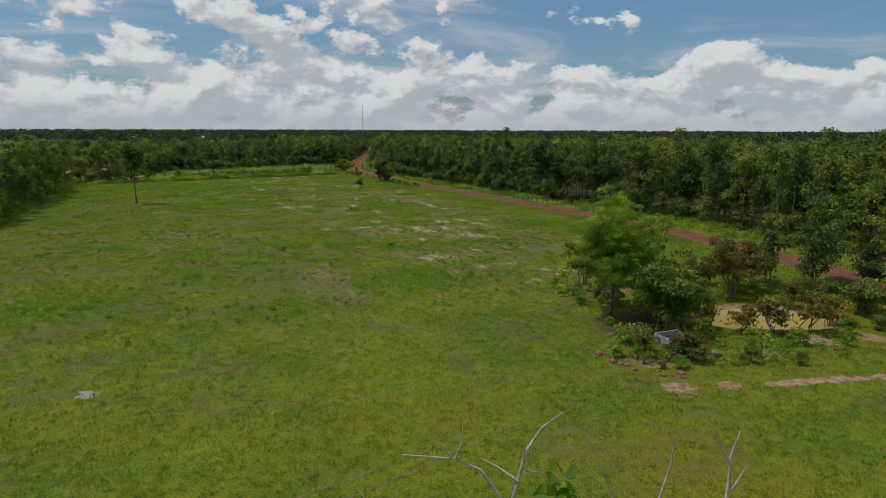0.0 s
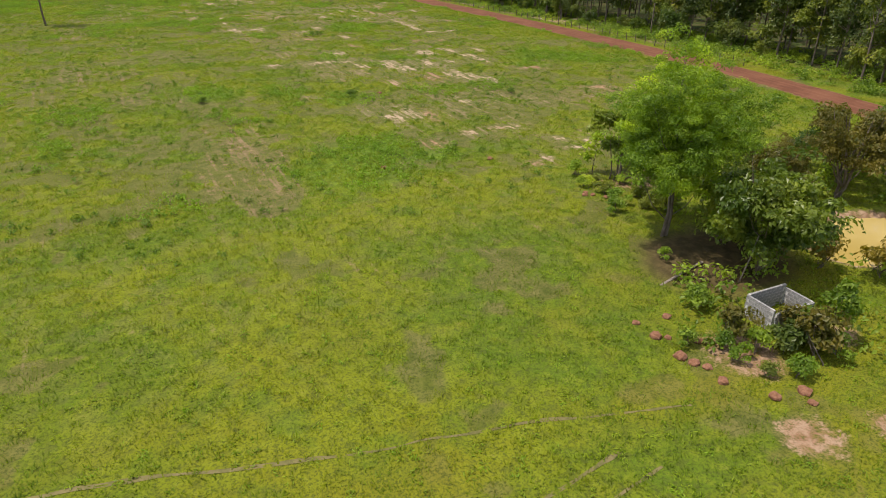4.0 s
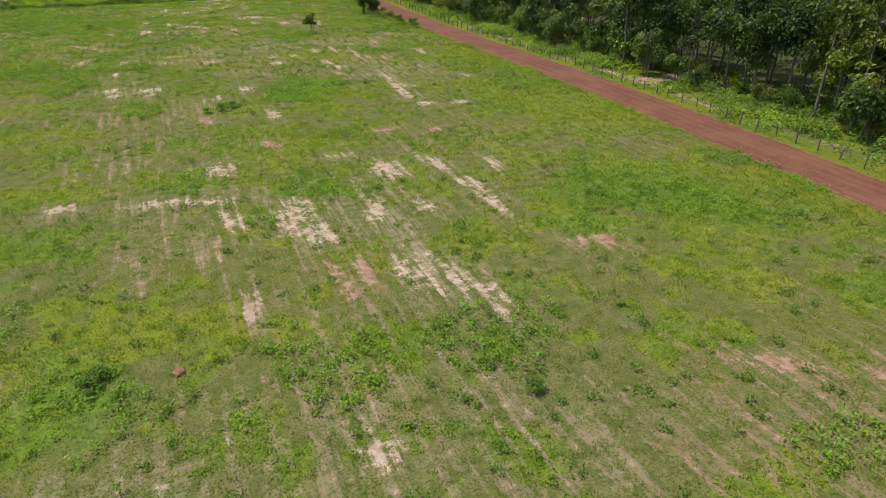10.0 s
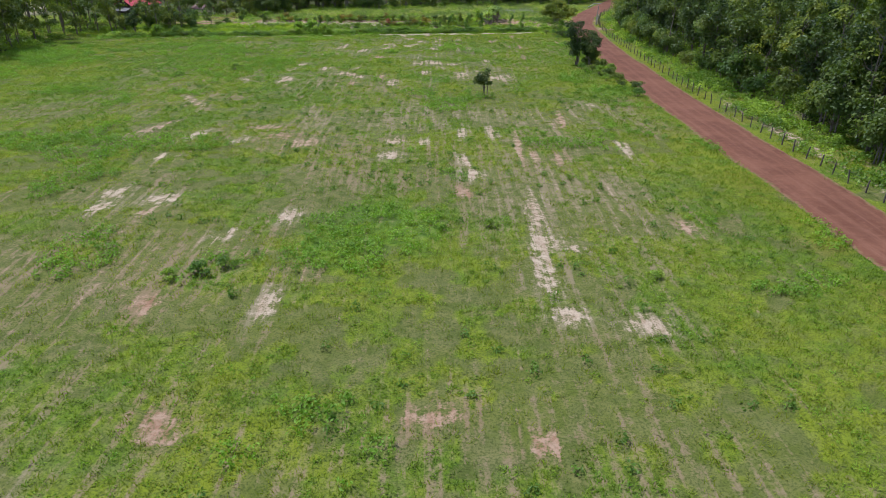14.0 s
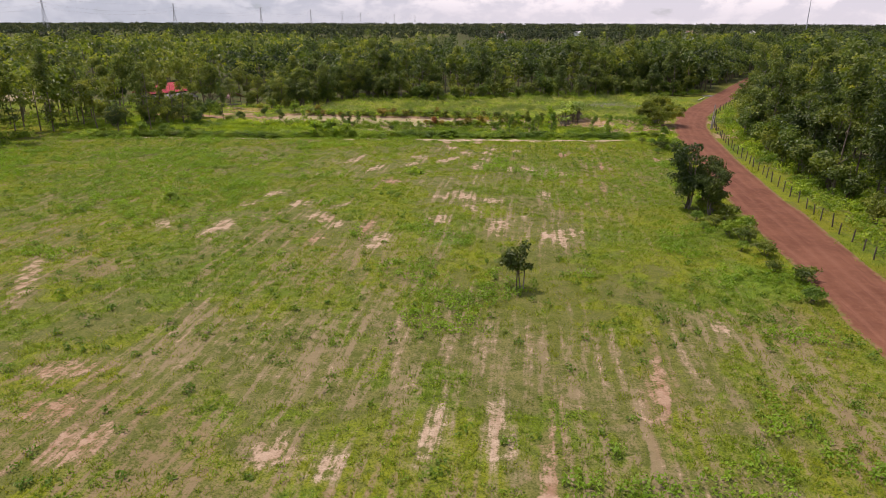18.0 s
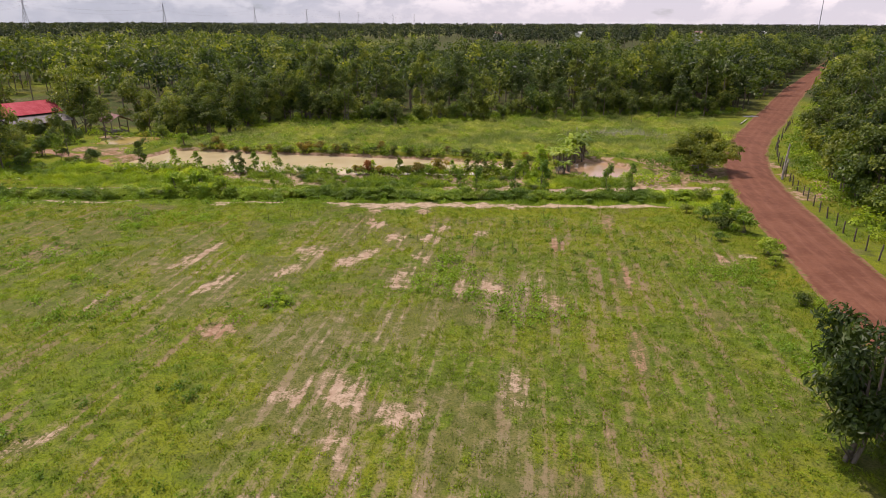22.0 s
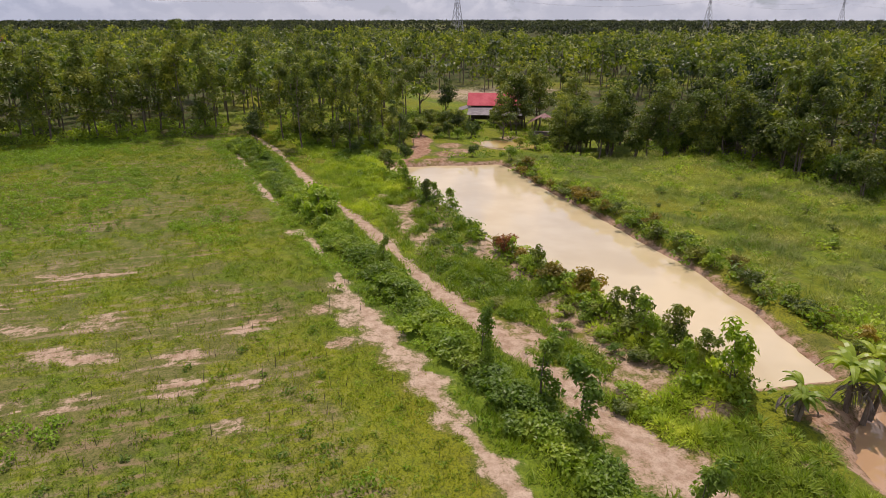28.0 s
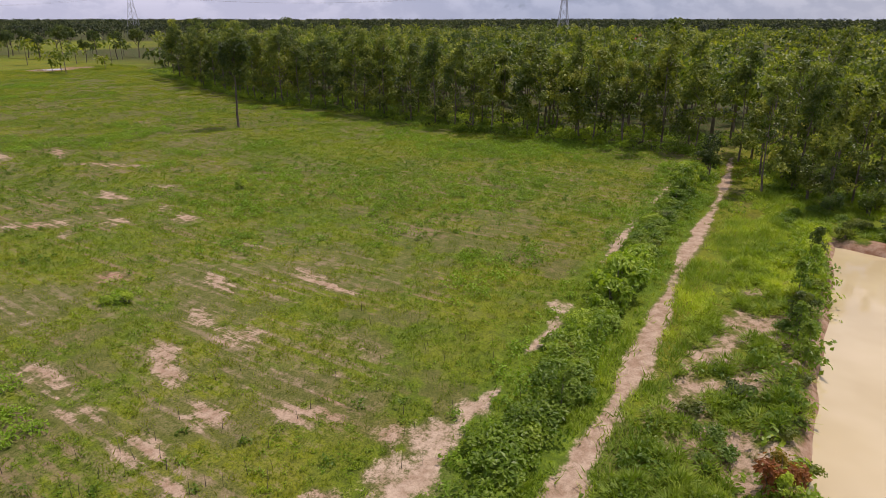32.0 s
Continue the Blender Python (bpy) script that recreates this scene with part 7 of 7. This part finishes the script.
tagged(new("grass", mesh_np("grass", *tufts(P, 9, 0.62, 0.055, 0.3, rng, True), M_DRY)), "tall pale seeding grass in the rough meadow", "grass", kind="stuff")
P = meadow(1500, 14, 92, 276, 284.5, rng, lambda P_, lu, dr: fbm(P_[:, 0] / 3, P_[:, 1] / 3, 57) > 0.5)
C = np.repeat(np.column_stack([P, ground_z(P[:, 0], P[:, 1]) + 0.25]), 3, axis=0) + rng.normal(size=(len(P) * 3, 3)) * (0.35, 0.35, 0.12)
tagged(new("weeds", mesh_np("weeds", *crown_leaves(rng, C, np.full(len(C), 0.3), 9, 0.24, 0.15), M_VINE)), "broad-leaved weeds between track and pond", "weeds", kind="stuff")
P = meadow(1800, 22, 112, 298, 350, rng, lambda P_, lu, dr: fbm(P_[:, 0] / 7, P_[:, 1] / 5, 58) > 0.52)
C = np.repeat(np.column_stack([P, ground_z(P[:, 0], P[:, 1]) + 0.3]), 3, axis=0) + rng.normal(size=(len(P) * 3, 3)) * (0.6, 0.6, 0.15)
tagged(new("weeds", mesh_np("weeds", *crown_leaves(rng, C, np.full(len(C), 0.4), 9, 0.3, 0.18), M_LUSH)), "patches of fresh green weeds in the rough meadow", "weeds", kind="stuff")
# single darker weed plants dotted over the pasture
P = meadow(2600, -12, 98, 62, 266, rng, lambda P_, lu, dr: fbm(P_[:, 0] / 20, P_[:, 1] / 20, 53) > 0.42)
P[:, 0] = np.round(P[:, 0] / 1.06) * 1.06 + rng.normal(size=len(P)) * 0.12
C = np.repeat(np.column_stack([P, ground_z(P[:, 0], P[:, 1]) + 0.15]), 3, axis=0) + rng.normal(size=(len(P) * 3, 3)) * (0.14, 0.14, 0.12)
tagged(new("weeds", mesh_np("weeds", *crown_leaves(rng, C, rng.uniform(0.15, 0.36, len(C)), 9, 0.20, 0.12), M_HERB)), "scattered leafy dark green weed plants in the pasture", "weeds", kind="stuff")
P = meadow(9000, 103, 118, 60, 335, rng, clumpy)
tagged(new("grass", mesh_np("grass", *tufts(P, 9, 0.38, 0.06, 0.25, rng, True), M_GRASS)), "rank green verge grass along the fence", "grass", kind="stuff")

r_keep = np.random.default_rng(6)
for mat, count, low, high, edge_, label in ((M_TUFT, 60000, 0.12, 0.30, 0.5, "thick tussocks of yellow-green grass"), (M_WEED, 12000, 0.14, 0.32, 0.95, "fresh bright green grass tussocks standing in drifts")):
    P = meadow(count, -14, 100, 14, 271, rng, lambda P_, lu, dr: (dr > edge_) & ((P_[:, 1] > 68) | (r_keep.uniform(0, 1, len(P_)) > 0.6)))
    tagged(new("grass", mesh_np("grass", *crown_leaves(rng, np.column_stack([P, ground_z(P[:, 0], P[:, 1]) + 0.03]), rng.uniform(low, high, len(P)), 11, 0.22, 0.06, 0.7), mat)), label, "grass", kind="stuff")


def mounds(points, sizes, blades, r):
    """Rounded hummocks of arching long grass."""
    n_ = len(points)
    A = r.uniform(0, 2 * math.pi, n_ * blades)
    Rr = np.sqrt(r.uniform(0, 1, n_ * blades))
    S_ = np.repeat(sizes, blades)
    P_ = np.repeat(np.column_stack([points, ground_z(points[:, 0], points[:, 1])]), blades, axis=0)
    P_[:, 0] += np.cos(A) * Rr * S_ * 0.55
    P_[:, 1] += np.sin(A) * Rr * S_ * 0.55
    P_[:, 2] += S_ * 0.42 * (1 - Rr ** 2)
    D = np.stack([np.cos(A) * Rr * 1.3, np.sin(A) * Rr * 1.3, 0.75 - 0.5 * Rr], 1) + r.normal(size=(len(P_), 3)) * 0.3
    return blade_tris(P_, D, 0.42, 0.06, r)


P = np.stack([rng.uniform(14, 92, 800), rng.uniform(275.5, 284.5, 800)], 1)
P[:, 1] += 0.02 * (P[:, 0] - 50)
P = P[(line_distance(P[:, 0], P[:, 1], BACK_TRACK) > 1.7) & (pond_value(P[:, 0], P[:, 1]) > 0.9) & (fbm(P[:, 0] / 3.2, P[:, 1] / 2.2, 87) < 0.51)]
tagged(new("grass", mesh_np("grass", *mounds(P, rng.uniform(0.7, 1.7, len(P)), 130, rng), M_LUSH)), "rounded hummocks of long green grass near the pond", "grass", kind="stuff")
P = np.stack([rng.uniform(22, 112, 900), rng.uniform(297.5, 348, 900)], 1)
P = P[(P[:, 1] < np.interp(P[:, 0], NORTH_X, NORTH_Y) - 1) & (line_distance(P[:, 0], P[:, 1], ROAD_COARSE) > 5.5) & (pond_value(P[:, 0], P[:, 1]) > 1.5)]
tagged(new("grass", mesh_np("grass", *mounds(P, rng.uniform(0.9, 2.3, len(P)), 80, rng), M_DRY)), "uneven hummocks of pale long grass in the rough meadow", "grass", kind="stuff")
# vine mat that knits the hedge together
P = np.concatenate([spline(HEDGE_PATH, 0.22)] * 4)
P = P + rng.normal(size=P.shape) * (0.3, 0.58)
C = np.column_stack([P, ground_z(P[:, 0], P[:, 1]) + rng.uniform(0.1, 0.75, len(P)) * (0.6 + 0.8 * fbm(P[:, 0] / 4, P[:, 1] / 4, 95))])
tagged(new("vines", mesh_np("vines", *crown_leaves(rng, C, rng.uniform(0.25, 0.6, len(C)), 18, 0.21, 0.14), M_VINE)), "tangled mat of creepers over the hedge", "vines", kind="stuff")
# dry upright stalks at the field's end
P = np.stack([rng.uniform(52, 97, 300), rng.uniform(252, 270.5, 300)], 1)
P = P[fbm(P[:, 0] / 4, P[:, 1] / 4, 99) > 0.5]
V_, F_ = blade_tris(np.column_stack([P, ground_z(P[:, 0], P[:, 1])]), rng.normal(size=(len(P), 3)) * (0.1, 0.1, 0) + (0, 0, 1), 0.9, 0.04, rng)
tagged(new("stalks", mesh_np("stalks", V_, F_, M_POST)), "dry brown upright weed stalks", "stalks", kind="stuff")
# grey dead brush in the rough meadow
P = np.stack([94 + rng.normal(size=500) * 3.5, 320 + rng.normal(size=500) * 1.6], 1)
V_, F_ = blade_tris(np.column_stack([P, ground_z(P[:, 0], P[:, 1])]), rng.normal(size=(500, 3)) * (0.8, 0.8, 0) + (0, 0, 1), 1.3, 0.09, rng)
tagged(new("brush", mesh_np("brush", V_, F_, M_DEAD)), "grey dead brush in the rough meadow", "brush", kind="stuff")
